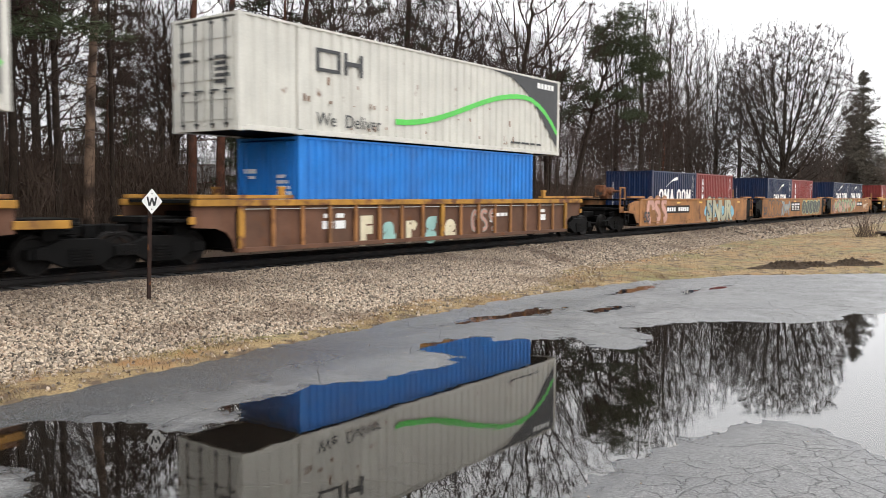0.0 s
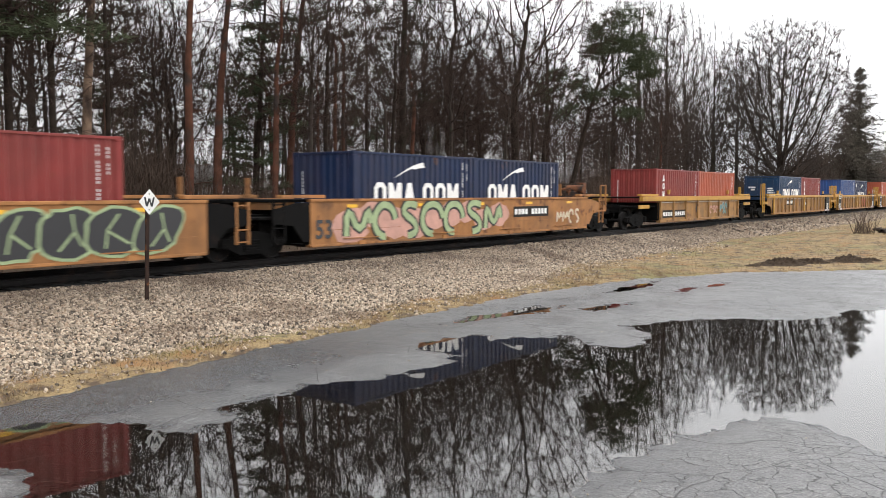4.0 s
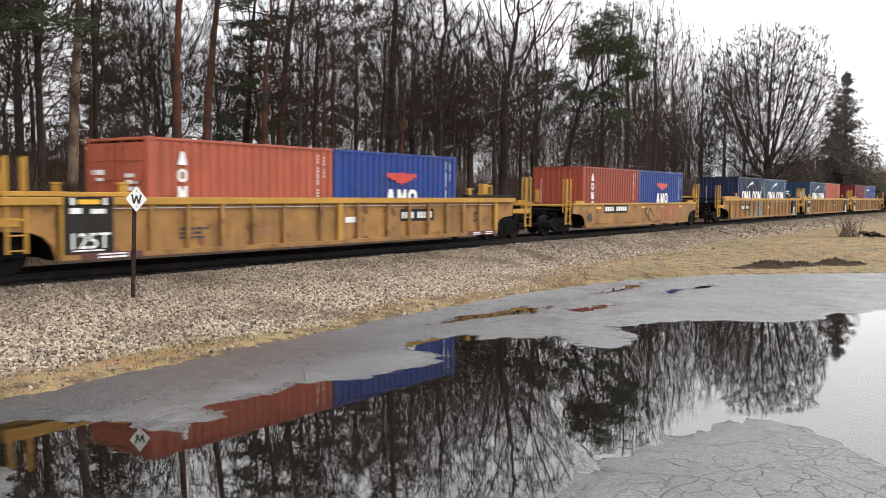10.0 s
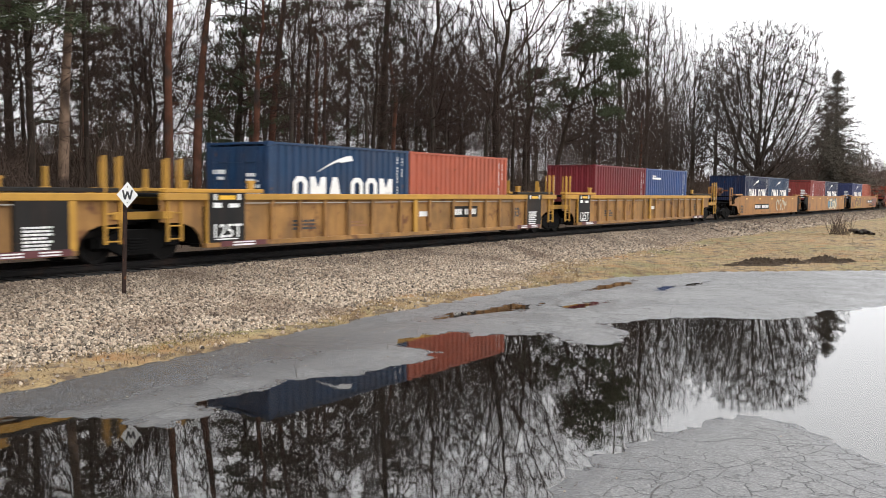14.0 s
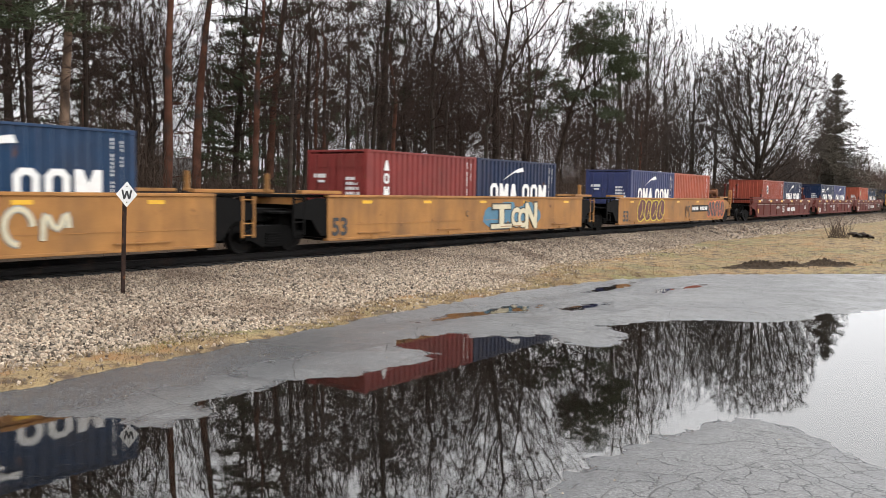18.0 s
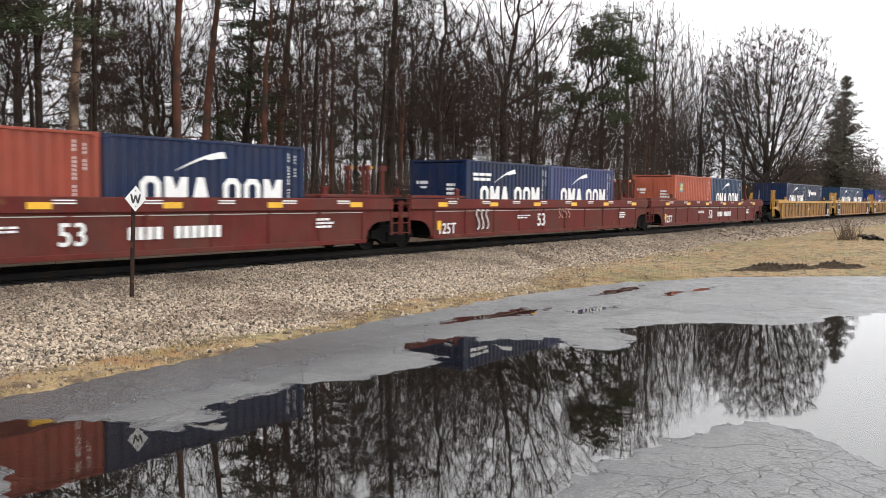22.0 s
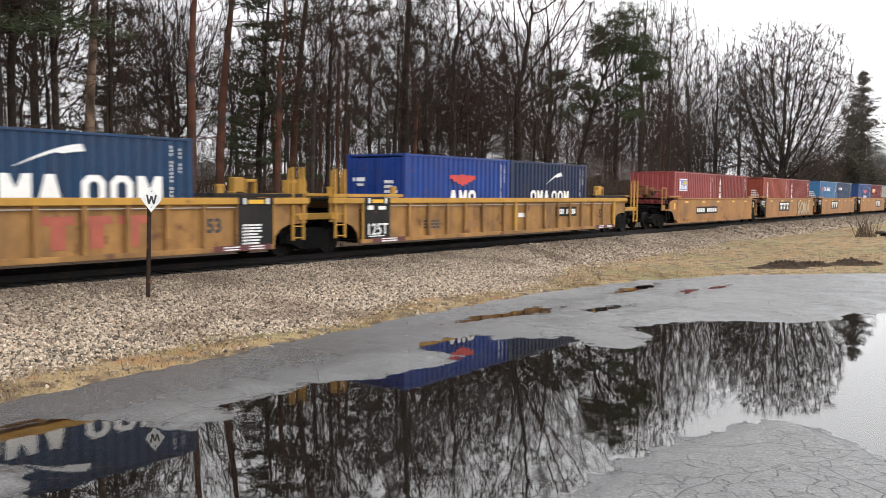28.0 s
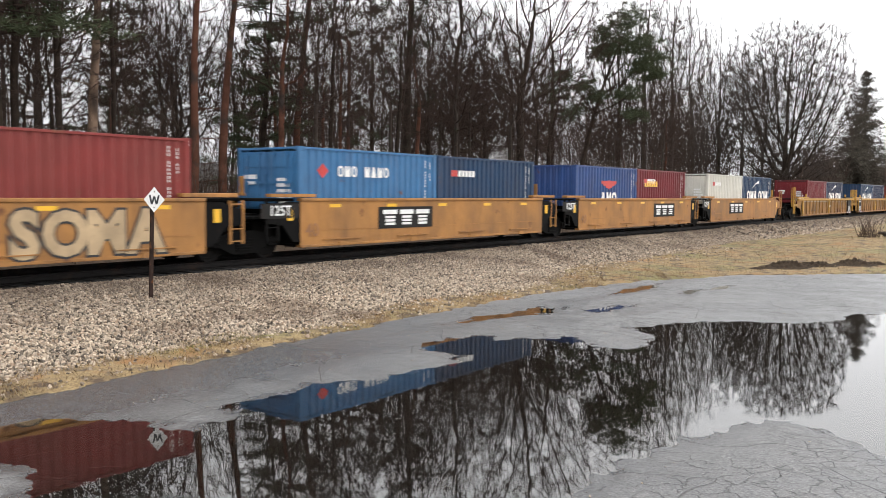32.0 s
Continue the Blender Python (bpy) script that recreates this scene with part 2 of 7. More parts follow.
# ---- the lie of the land: water at 0, rail top at 0.77 ----
RAIL, TRACK_Y = 0.77, 17.81
EDGE_X = (-40, 2, 5, 7, 9.6, 12.7, 18.6, 23, 26.6, 30.3, 34, 44)
EDGE_Y = (9.6, 9.7, 9.78, 9.9, 10.25, 10.4, 10.55, 9.95, 8.3, 4.7, 0, -14)
POND = ((2.5, 9.9), (4.46, 9.08), (4.74, 8.91), (5.13, 8.47), (5.37, 8.0), (5.4, 7.46), (5.54, 7.24), (6.26, 7.2), (6.41, 7.55), (6.41, 7.85), (6.62, 7.84), (7.34, 7.65), (7.85, 7.9), (8.24, 7.53), (8.8, 7.4), (9.9, 7.19), (10.73, 7.38), (10.77, 7.75),
        (10.74, 8.13), (11.12, 8.48), (11.76, 8.54), (12.3, 8.2), (12.1, 7.84), (12.66, 7.4), (13.2, 7.02), (13.1, 6.68), (12.47, 6.24), (12.75, 5.72), (13.4, 5.5), (14.1, 5.7), (14.9, 6.5), (16.14, 6.13), (17.0, 5.3), (17.4, 4.4), (18.25, 3.7), (19.7, 3.65), (20.2, 3.1), (26, 1), (34, -3), (34, -26), (-24, -26), (-24, 9.4))
SHOAL = ((6.16, 3.26), (6.9, 3.38), (7.4, 3.32), (8.1, 3.16), (8.8, 3.07), (9.34, 2.89), (9.75, 2.62), (9.93, 2.4), (9.8, 2.16), (9.35, 1.65), (9.03, 1.35), (8.2, 0.3), (7.4, -1.2), (5, -2.6), (1, -5.8), (-5.5, -5), (-6, 0), (-3, 1.8), (0, 2.1), (2.6, 1.6), (4.6, 2.4))
ISLAND = ((2.9, 7.55, 1.05),)
POOLS = ((14.9, 9.28, 1.2, 0.19, -10), (15.9, 9.1, 0.45, 0.22, 30), (17.15, 8.1, 0.5, 0.13, -8), (21.2, 9.25, 0.9, 0.17, 0), (21.6, 7.9, 0.36, 0.10, 0), (23.0, 7.65, 0.36, 0.09, 0))


def lot_edge(x, y):
    return np.interp(x, EDGE_X, EDGE_Y) + 0.10 * wave(x, y, 3.1, 5) + 0.04 * wave(x, y, 11, 6)


def outline_distance(x, y, ring):
    """Distance to a closed outline: positive outside, negative within."""
    best, odd = np.full(np.shape(x), 1e9), np.zeros(np.shape(x), bool)
    for (ax, ay), (bx, by) in zip(ring, ring[1:] + ring[:1]):
        ex, ey = bx - ax, by - ay
        t = np.clip(((x - ax) * ex + (y - ay) * ey) / (ex * ex + ey * ey), 0, 1)
        best = np.minimum(best, np.hypot(x - ax - t * ex, y - ay - t * ey))
        if ey:
            odd ^= ((ay > y) != (by > y)) & (x < ax + ex * (y - ay) / ey)
    return np.where(odd, -best, best)


def dryness(x, y):
    """Metres into the dry (positive) or the wet (negative)."""
    wx, wy = x + 0.045 * wave(x, y, 3.3, 11) + 0.018 * wave(x, y, 9, 12) + 0.010 * wave(x, y, 23, 15), y + 0.045 * wave(x, y, 3.7, 13) + 0.018 * wave(x, y, 8, 14) + 0.010 * wave(x, y, 21, 16)
    d = np.maximum(outline_distance(wx, wy, POND), -outline_distance(wx, wy, SHOAL))
    for cx, cy, r in ISLAND:
        d = np.maximum(d, r - np.hypot(wx - cx, wy - cy))
    for cx, cy, a, b, turn in POOLS:
        c, s = math.cos(radians(turn)), math.sin(radians(turn))
        u, v = (wx - cx) * c + (wy - cy) * s, -(wx - cx) * s + (wy - cy) * c
        d = np.minimum(d, (np.hypot(u / a, v / b) - 1) * b * 1.3)
    return d


def lot_height(x, y):
    d = dryness(x, y)
    z = np.where(d > 0, 0.055 * np.tanh(d * 0.9), 0.08 * np.tanh(d * 0.9))
    return z + 0.004 * wave(x, y, 9, 21) + 0.002 * wave(x, y, 27, 22) + 0.001 * wave(x, y, 44, 23) - 0.003


def bed_height(x, y):
    """Ballast: a slope up to the shoulder, level under the ties, down behind."""
    foot = np.interp(x, (0, 20, 26, 45, 100), (10.9, 11.7, 13.0, 13.7, 13.7)) + 0.18 * wave(x, y, 1.3, 31)
    up = np.clip((y - foot) / (15.9 - foot), -0.2, 1)
    down = np.clip((21.6 - y) / 1.8, -0.2, 1)
    return 0.06 + 0.52 * np.minimum(up, down) + 0.012 * wave(x, y, 2.4, 32)


def land_height(x, y):
    inside = np.clip((lot_edge(x, y) - y) / 0.25, 0, 1) * (x > -30) * (y > -28)
    z = 0.055 + 0.02 * wave(x, y, 0.9, 41) + 0.008 * wave(x, y, 5, 42)
    z = z + np.clip((y - 11) * 0.03, 0, 0.10) + np.clip((y - 21) * 0.05, 0, 0.35)
    z = z + 0.28 * np.exp(-(((x - 50) / 7) ** 2 + ((y - 8) / 3.0) ** 2))
    return z * (1 - inside) - 0.16 * inside


def node_material(name):
    m = bpy.data.materials.new(name)
    m.use_nodes = True
    return m, m.node_tree.nodes, m.node_tree.links


class Nodes:
    """Short names for building a node tree."""
    def __init__(self, name):
        self.m, self.n, self.l = node_material(name)
        self.b = self.n["Principled BSDF"]
        self.co = self.n.new("ShaderNodeTexCoord").outputs["Object"]

    def noise(self, scale, detail=5, rough=0.55):
        t = self.n.new("ShaderNodeTexNoise")
        t.inputs["Scale"].default_value, t.inputs["Detail"].default_value, t.inputs["Roughness"].default_value = scale, detail, rough
        self.l.new(self.co, t.inputs["Vector"])
        return t.outputs["Fac"]

    def cells(self, scale, feature="DISTANCE_TO_EDGE", jitter=1.0, warp=0.0):
        t = self.n.new("ShaderNodeTexVoronoi")
        t.feature = feature
        t.inputs["Scale"].default_value = scale
        t.inputs["Randomness"].default_value = jitter
        if warp:
            w = self.n.new("ShaderNodeTexNoise")
            w.inputs["Scale"].default_value = scale * 1.7
            self.l.new(self.co, w.inputs["Vector"])
            a = self.n.new("ShaderNodeVectorMath")
            a.operation = "MULTIPLY_ADD"
            a.inputs[1].default_value = (warp, warp, warp)
            self.l.new(w.outputs["Color"], a.inputs[0])
            self.l.new(self.co, a.inputs[2])
            self.l.new(a.outputs[0], t.inputs["Vector"])
        else:
            self.l.new(self.co, t.inputs["Vector"])
        return t.outputs[0]

    def span(self, v, a, b, c=0.0, d=1.0):
        r = self.n.new("ShaderNodeMapRange")
        for i, k in enumerate((a, b, c, d)):
            r.inputs[i + 1].default_value = k
        self.l.new(v, r.inputs[0])
        return r.outputs[0]

    def math(self, op, a, b):
        k = self.n.new("ShaderNodeMath")
        k.operation = op
        for i, v in enumerate((a, b)):
            if isinstance(v, (int, float)):
                k.inputs[i].default_value = v
            else:
                self.l.new(v, k.inputs[i])
        return k.outputs[0]

    def mix(self, fac, a, b):
        x = self.n.new("ShaderNodeMix")
        x.data_type = "RGBA"
        for sock, v in ((x.inputs[0], fac), (x.inputs[6], a), (x.inputs[7], b)):
            if isinstance(v, (int, float)):
                sock.default_value = v
            elif isinstance(v, tuple):
                sock.default_value = (*v, 1)
            else:
                self.l.new(v, sock)
        return x.outputs[2]

    def bump(self, h, strength, dist):
        b = self.n.new("ShaderNodeBump")
        b.inputs["Strength"].default_value, b.inputs["Distance"].default_value = strength, dist
        self.l.new(h, b.inputs["Height"])
        self.l.new(b.outputs[0], self.b.inputs["Normal"])

    def set(self, **k):
        for key, v in k.items():
            sock = self.b.inputs[key.replace("_", " ")]
            if isinstance(v, (int, float)):
                sock.default_value = v
            else:
                self.l.new(v, sock)
        return self.m


def asphalt_material():
    k = Nodes("wet_cracked_asphalt")
    grain, mid, big = k.noise(30, 6, 0.75), k.noise(5, 6), k.noise(0.5, 5)
    chips = k.cells(27, "F1")
    patches = k.noise(0.23, 4)
    fine_cracks = k.math("MULTIPLY", k.span(k.cells(3.4, warp=0.22), 0.0, 0.042, 1, 0), k.span(patches, 0.40, 0.47))
    fine_cracks = k.math("MULTIPLY", fine_cracks, k.span(k.noise(1.7, 3), 0.36, 0.48))
    where = k.n.new("ShaderNodeSeparateXYZ")
    k.l.new(k.co, where.inputs[0])
    fine_cracks = k.math("MULTIPLY", fine_cracks, k.math("MAXIMUM", k.span(where.outputs[1], 5.2, 3.8), k.span(where.outputs[0], 11.0, 14.0, 0, 0.9)))
    long_cracks = k.span(k.cells(0.5, warp=0.6), 0.0, 0.006, 1, 0)
    cracks = k.math("MULTIPLY", k.math("MAXIMUM", fine_cracks, long_cracks), k.span(k.noise(6, 4), 0.35, 0.55, 0.55, 1.0))
    speck = k.noise(95, 3, 0.8)
    col = k.mix(k.span(big, 0.3, 0.7), (0.058, 0.060, 0.064), (0.128, 0.129, 0.131))
    col = k.mix(k.span(grain, 0.38, 0.66), k.mix(0.72, col, (0.015, 0.015, 0.016)), k.mix(0.45, col, (0.33, 0.325, 0.31)))
    col = k.mix(k.span(chips, 0.10, 0.24, 0.75, 0.0), col, (0.36, 0.345, 0.32))
    col = k.mix(k.span(mid, 0.52, 0.75), col, k.mix(0.55, col, (0.03, 0.03, 0.032)))
    col = k.mix(k.span(speck, 0.54, 0.68, 0, 0.6), col, (0.36, 0.35, 0.33))
    col = k.mix(k.span(speck, 0.46, 0.34, 0, 0.85), col, (0.018, 0.018, 0.019))
    col = k.mix(cracks, col, (0.014, 0.013, 0.012))
    pos = k.n.new("ShaderNodeSeparateXYZ")
    k.l.new(k.co, pos.inputs[0])
    damp = k.math("MAXIMUM", k.math("MAXIMUM", k.math("MULTIPLY", k.span(k.noise(0.8, 6), 0.45, 0.6), 0.6), k.math("MULTIPLY", k.span(pos.outputs[0], 17.0, 9.0), k.span(k.math("ADD", pos.outputs[1], k.math("MULTIPLY", k.noise(1.4, 6), 1.6)), 8.3, 9.5))), k.span(k.math("ADD", pos.outputs[2], k.math("MULTIPLY", k.noise(2.2, 5), 0.04)), 0.020, 0.034, 1, 0))
    col = k.mix(k.math("MULTIPLY", damp, 0.85), col, k.mix(0.75, col, (0.018, 0.02, 0.024)))
    k.bump(k.math("ADD", k.math("MULTIPLY", k.math("ADD", grain, k.span(chips, 0, 0.5, 1, 0)), 0.5), k.math("MULTIPLY", cracks, -1.3)), 0.7, 0.014)
    return k.set(Base_Color=col, Roughness=k.span(damp, 0, 1, 0.5, 0.26), Specular_IOR_Level=0.6)


def land_material():
    k = Nodes("winter_grass_and_leaf_litter")
    sep = k.n.new("ShaderNodeSeparateXYZ")
    k.l.new(k.co, sep.inputs[0])
    big, mid, fine = k.noise(0.35, 6), k.noise(2.5, 6), k.noise(28, 5)
    straw = k.mix(k.span(fine, 0.3, 0.7), (0.12, 0.076, 0.036), (0.36, 0.26, 0.12))
    green = k.mix(k.span(fine, 0.3, 0.7), (0.085, 0.080, 0.028), (0.26, 0.22, 0.088))
    col = k.mix(k.span(big, 0.50, 0.62), straw, green)
    col = k.mix(k.span(mid, 0.48, 0.62), col, (0.075, 0.048, 0.028))
    col = k.mix(k.span(k.noise(0.9, 5), 0.55, 0.66), col, (0.24, 0.125, 0.045))
    litter = k.mix(k.span(fine, 0.3, 0.7), (0.05, 0.032, 0.02), (0.13, 0.082, 0.05))
    col = k.mix(k.span(sep.outputs[1], 19, 22), col, litter)
    k.bump(fine, 0.8, 0.04)
    return k.set(Base_Color=col, Roughness=0.95)


def stone_material(name, tones, rand="island"):
    k = Nodes(name)
    if rand == "island":
        r = k.n.new("ShaderNodeNewGeometry").outputs["Random Per Island"]
    else:
        r = k.span(k.cells(14, "F1"), 0, 1)
    cr = k.n.new("ShaderNodeValToRGB")
    el = cr.color_ramp.elements
    for i, c in enumerate(tones):
        e = el[i] if i < 2 else el.new(0.5)
        e.position, e.color = i / (len(tones) - 1), (*c, 1)
    k.l.new(r, cr.inputs[0])
    fine = k.noise(60, 4)
    col = k.mix(k.span(fine, 0.3, 0.75), k.mix(0.3, cr.outputs[0], (0.05, 0.04, 0.03)), cr.outputs[0])
    zone = k.noise(0.45, 5)
    col = k.mix(k.span(zone, 0.53, 0.68), col, k.mix(0.55, col, (0.085, 0.048, 0.027)))
    where = k.n.new("ShaderNodeSeparateXYZ")
    k.l.new(k.co, where.inputs[0])
    rusty = k.math("MULTIPLY", k.span(where.outputs[1], 12.9, 15.8), k.span(k.noise(0.8, 5), 0.3, 0.6, 0.38, 0.9))
    col = k.mix(rusty, col, k.mix(0.85, col, (0.055, 0.035, 0.022)))
    k.bump(fine, 0.3, 0.01)
    return k.set(Base_Color=col, Roughness=0.8)


TONES = ((0.30, 0.205, 0.135), (0.52, 0.41, 0.30), (0.036, 0.024, 0.017), (0.66, 0.54, 0.405), (0.018, 0.012, 0.009), (0.33, 0.215, 0.14), (0.020, 0.014, 0.010))


def bed_material():
    k = Nodes("packed_ballast")
    t = k.n.new("ShaderNodeTexVoronoi")
    t.inputs["Scale"].default_value = 22
    k.l.new(k.co, t.inputs["Vector"])
    sep = k.n.new("ShaderNodeSeparateColor")
    k.l.new(t.outputs["Color"], sep.inputs[0])
    col = k.mix(k.span(sep.outputs[0], 0.0, 1.0), (0.030, 0.021, 0.014), (0.22, 0.17, 0.115))
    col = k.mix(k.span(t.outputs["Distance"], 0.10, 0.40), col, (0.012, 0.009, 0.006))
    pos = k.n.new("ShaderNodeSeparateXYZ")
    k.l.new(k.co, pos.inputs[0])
    # band along the track: oil plus the shade under the train, as colour
    oil_shade = k.math("MULTIPLY", k.span(pos.outputs[1], 15.9, 16.35), k.span(pos.outputs[1], 20.3, 19.4))
    col = k.mix(k.math("MULTIPLY", oil_shade, 0.95), col, (0.007, 0.006, 0.005))
    zone = k.noise(0.45, 5)
    col = k.mix(k.span(zone, 0.5, 0.68), col, k.mix(0.45, col, (0.10, 0.055, 0.03)))
    k.bump(k.span(t.outputs["Distance"], 0, 0.7, 1, 0), 1.0, 0.05)
    return k.set(Base_Color=col, Roughness=0.85)


def water_material():
    m, n, l = node_material("still_rain_water")
    n.clear()
    out = n.new("ShaderNodeOutputMaterial")
    mix = n.new("ShaderNodeMixShader")
    fr = n.new("ShaderNodeFresnel")
    fr.inputs["IOR"].default_value = 2.0
    gloss = n.new("ShaderNodeBsdfGlossy")
    gloss.inputs["Roughness"].default_value = 0.016
    clear = n.new("ShaderNodeBsdfTransparent")
    clear.inputs["Color"].default_value = (0.85, 0.75, 0.65, 1)
    co = n.new("ShaderNodeTexCoord")
    t = n.new("ShaderNodeTexNoise")
    t.inputs["Scale"].default_value, t.inputs["Detail"].default_value = 2.2, 3
    b = n.new("ShaderNodeBump")
    b.inputs["Strength"].default_value, b.inputs["Distance"].default_value = 0.03, 0.02
    l.new(co.outputs["Object"], t.inputs["Vector"])
    l.new(t.outputs["Fac"], b.inputs["Height"])
    l.new(b.outputs[0], gloss.inputs["Normal"])
    l.new(fr.outputs[0], mix.inputs[0])
    l.new(clear.outputs[0], mix.inputs[1])
    l.new(gloss.outputs[0], mix.inputs[2])
    l.new(mix.outputs[0], out.inputs[0])
    return m


def put(name, me, mat, label="", kind="structure", category=""):
    ob = new(name, me)
    if not me.materials:
        me.materials.append(mat)
    return tagged(ob, label, category, "", kind)


def build_ground():
    far = (-2500, -900, -300, -120, -60)
    xs = np.concatenate([far, lines((-40, 0, 4), (0, 30, 0.3), (30, 60, 0.6), (60, 140, 4)), (200, 400, 900, 2500)])
    ys = np.concatenate([far, lines((-40, 2, 3), (2, 14, 0.3), (14, 24, 1), (24, 80, 6)), (120, 250, 600, 1200, 2500)])
    put("ground", grid_mesh("ground", xs, ys, land_height), land_material(), "straw-coloured winter grass and brown leaf litter")
    xs = lines((-30, 2, 1.0), (2, 10, 0.06), (10, 22, 0.08), (22, 36, 0.3))
    ys = lines((-28, 0.6, 1.0), (0.6, 10.9, 0.06))
    put("pavement", grid_mesh("pavement", xs, ys, lot_height, lambda x, y: y < lot_edge(x, y)), asphalt_material(), "worn wet grey asphalt lot with cracks and shallow hollows")
    xs, ys = lines((-14, 36, 1.0)), lines((-16, 10.6, 0.5))
    put("water", grid_mesh("water", xs, ys, lambda x, y: 0 * x, lambda x, y: y < lot_edge(x, y) - 0.6), water_material(), "still puddle of rain water mirroring train and trees")
    xs = lines((-520, -60, 20), (-60, 0, 2), (0, 40, 0.3), (40, 90, 1.5), (90, 640, 10))
    put("ballast_bed", grid_mesh("ballast_bed", xs, lines((10.4, 22.6, 0.3)), bed_height), bed_material(), "sloping bed of pale crushed-stone ballast, oil and train shade painted along the track")


def stone_cloud(name, pts, sizes, seed, lift=0.75):
    """Small uneven stones, eight corners each, as one mesh."""
    r = np.random.RandomState(seed)
    k = len(pts)
    base = np.array([(x, y, z) for x in (-1, 1) for y in (-1, 1) for z in (-1, 1)], float) * 0.5
    tri = np.array([(0, 1, 3), (0, 3, 2), (4, 6, 7), (4, 7, 5), (0, 4, 5), (0, 5, 1), (2, 3, 7), (2, 7, 6), (1, 5, 7), (1, 7, 3)])
    v = base[None] * (1 + r.uniform(-0.42, 0.42, (k, 8, 3)))
    v[:, 1::2, :2] *= r.uniform(0.35, 0.95, (k, 4, 1))
    v *= (sizes[:, None] * r.uniform(0.65, 1.3, (k, 3)))[:, None, :] * np.array([1, 1, 0.8])
    a, b = r.uniform(0, 6.283, k), r.uniform(-0.7, 0.7, k)
    ca, sa, cb, sb = np.cos(a), np.sin(a), np.cos(b), np.sin(b)
    rot = np.zeros((k, 3, 3))
    rot[:, 0, 0], rot[:, 0, 1], rot[:, 1, 0], rot[:, 1, 1] = ca, -sa * cb, sa, ca * cb
    rot[:, 0, 2], rot[:, 1, 2], rot[:, 2, 1], rot[:, 2, 2] = sa * sb, -ca * sb, sb, cb
    v = np.einsum("kij,kpj->kpi", rot, v) + pts[:, None, :]
    v[:, :, 2] += (sizes * lift * 0.5)[:, None]
    return tri_mesh(name, v.reshape(-1, 3), (tri[None] + 8 * np.arange(k)[:, None, None]).reshape(-1, 3))


def build_stones():
    r = np.random.RandomState(3)
    mat = stone_material("crushed_limestone", TONES)
    bands = ((4, 13, 46000, 0.030), (13, 25, 40000, 0.034), (25, 48, 30000, 0.048), (48, 130, 16000, 0.09))
    for x0, x1, k, size in bands:
        x = r.uniform(x0, x1, k)
        foot = np.interp(x, (0, 20, 26, 45, 100), (10.8, 11.6, 12.9, 13.6, 13.6))
        y = foot - 0.35 + (16.2 - foot + 0.35) * r.uniform(0, 1, k) ** 0.9
        put("ballast", stone_cloud("ballast", np.stack([x, y, bed_height(x, y)], -1), size * r.uniform(0.45, 1.7, k), 7, 1.0), mat, "loose pale grey and brown crushed ballast stones", "stuff")
    k = 1600
    x = r.uniform(4, 40, k)
    foot = np.interp(x, (0, 20, 26, 45, 100), (10.8, 11.6, 12.9, 13.6, 13.6))
    y = foot - 1.3 * r.uniform(0, 1, k) ** 2.2
    keep = y > lot_edge(x, y) - 0.1
    x, y = x[keep], y[keep]
    put("gravel", stone_cloud("gravel", np.stack([x, y, np.maximum(land_height(x, y), bed_height(x, y) - 0.02)], -1), 0.04 * r.uniform(0.4, 1.4, len(x)), 9), mat, "stray ballast stones in the grass", "stuff")
    x, y = r.uniform(3, 20, 420), r.uniform(2, 10.3, 420)
    y = np.minimum(y, lot_edge(x, y) - 0.2 * r.uniform(0, 1, 420) ** 2)
    ok = dryness(x, y) > 0.05
    x, y = x[ok], y[ok]
    put("gravel", stone_cloud("gravel", np.stack([x, y, lot_height(x, y)], -1), 0.011 * r.uniform(0.5, 1.5, len(x)), 8), mat, "scattered grit on the wet asphalt", "stuff")


def blades(name, x, y, z, length, seed, lean=0.9):
    r = np.random.RandomState(seed)
    k = len(x)
    a, ln = r.uniform(0, 6.283, k), r.uniform(0.2, lean, k)
    w = 0.0035 + 0.004 * r.uniform(0, 1, k)
    d = np.stack([np.cos(a) * ln, np.sin(a) * ln, 1 - 0.65 * ln], -1) * length[:, None]
    side = np.stack([-np.sin(a), np.cos(a), 0 * a], -1) * w[:, None] * (length / 0.09)[:, None]
    p = np.stack([x, y, z], -1)
    v = np.stack([p - side, p + side, p + d * 0.6 + side * 0.6, p + d * np.array([1, 1, 0.75])], 1)
    t = np.array([(0, 1, 2), (0, 2, 3)])
    return tri_mesh(name, v.reshape(-1, 3), (t[None] + 4 * np.arange(k)[:, None, None]).reshape(-1, 3))


def grass_material():
    k = Nodes("dry_winter_grass")
    isl = k.n.new("ShaderNodeNewGeometry").outputs["Random Per Island"]
    zone = k.noise(0.5, 5)
    straw = k.mix(isl, (0.11, 0.062, 0.030), (0.31, 0.22, 0.115))
    green = k.mix(isl, (0.12, 0.105, 0.036), (0.30, 0.25, 0.10))
    return k.set(Base_Color=k.mix(k.span(zone, 0.54, 0.66), straw, green), Roughness=0.9)


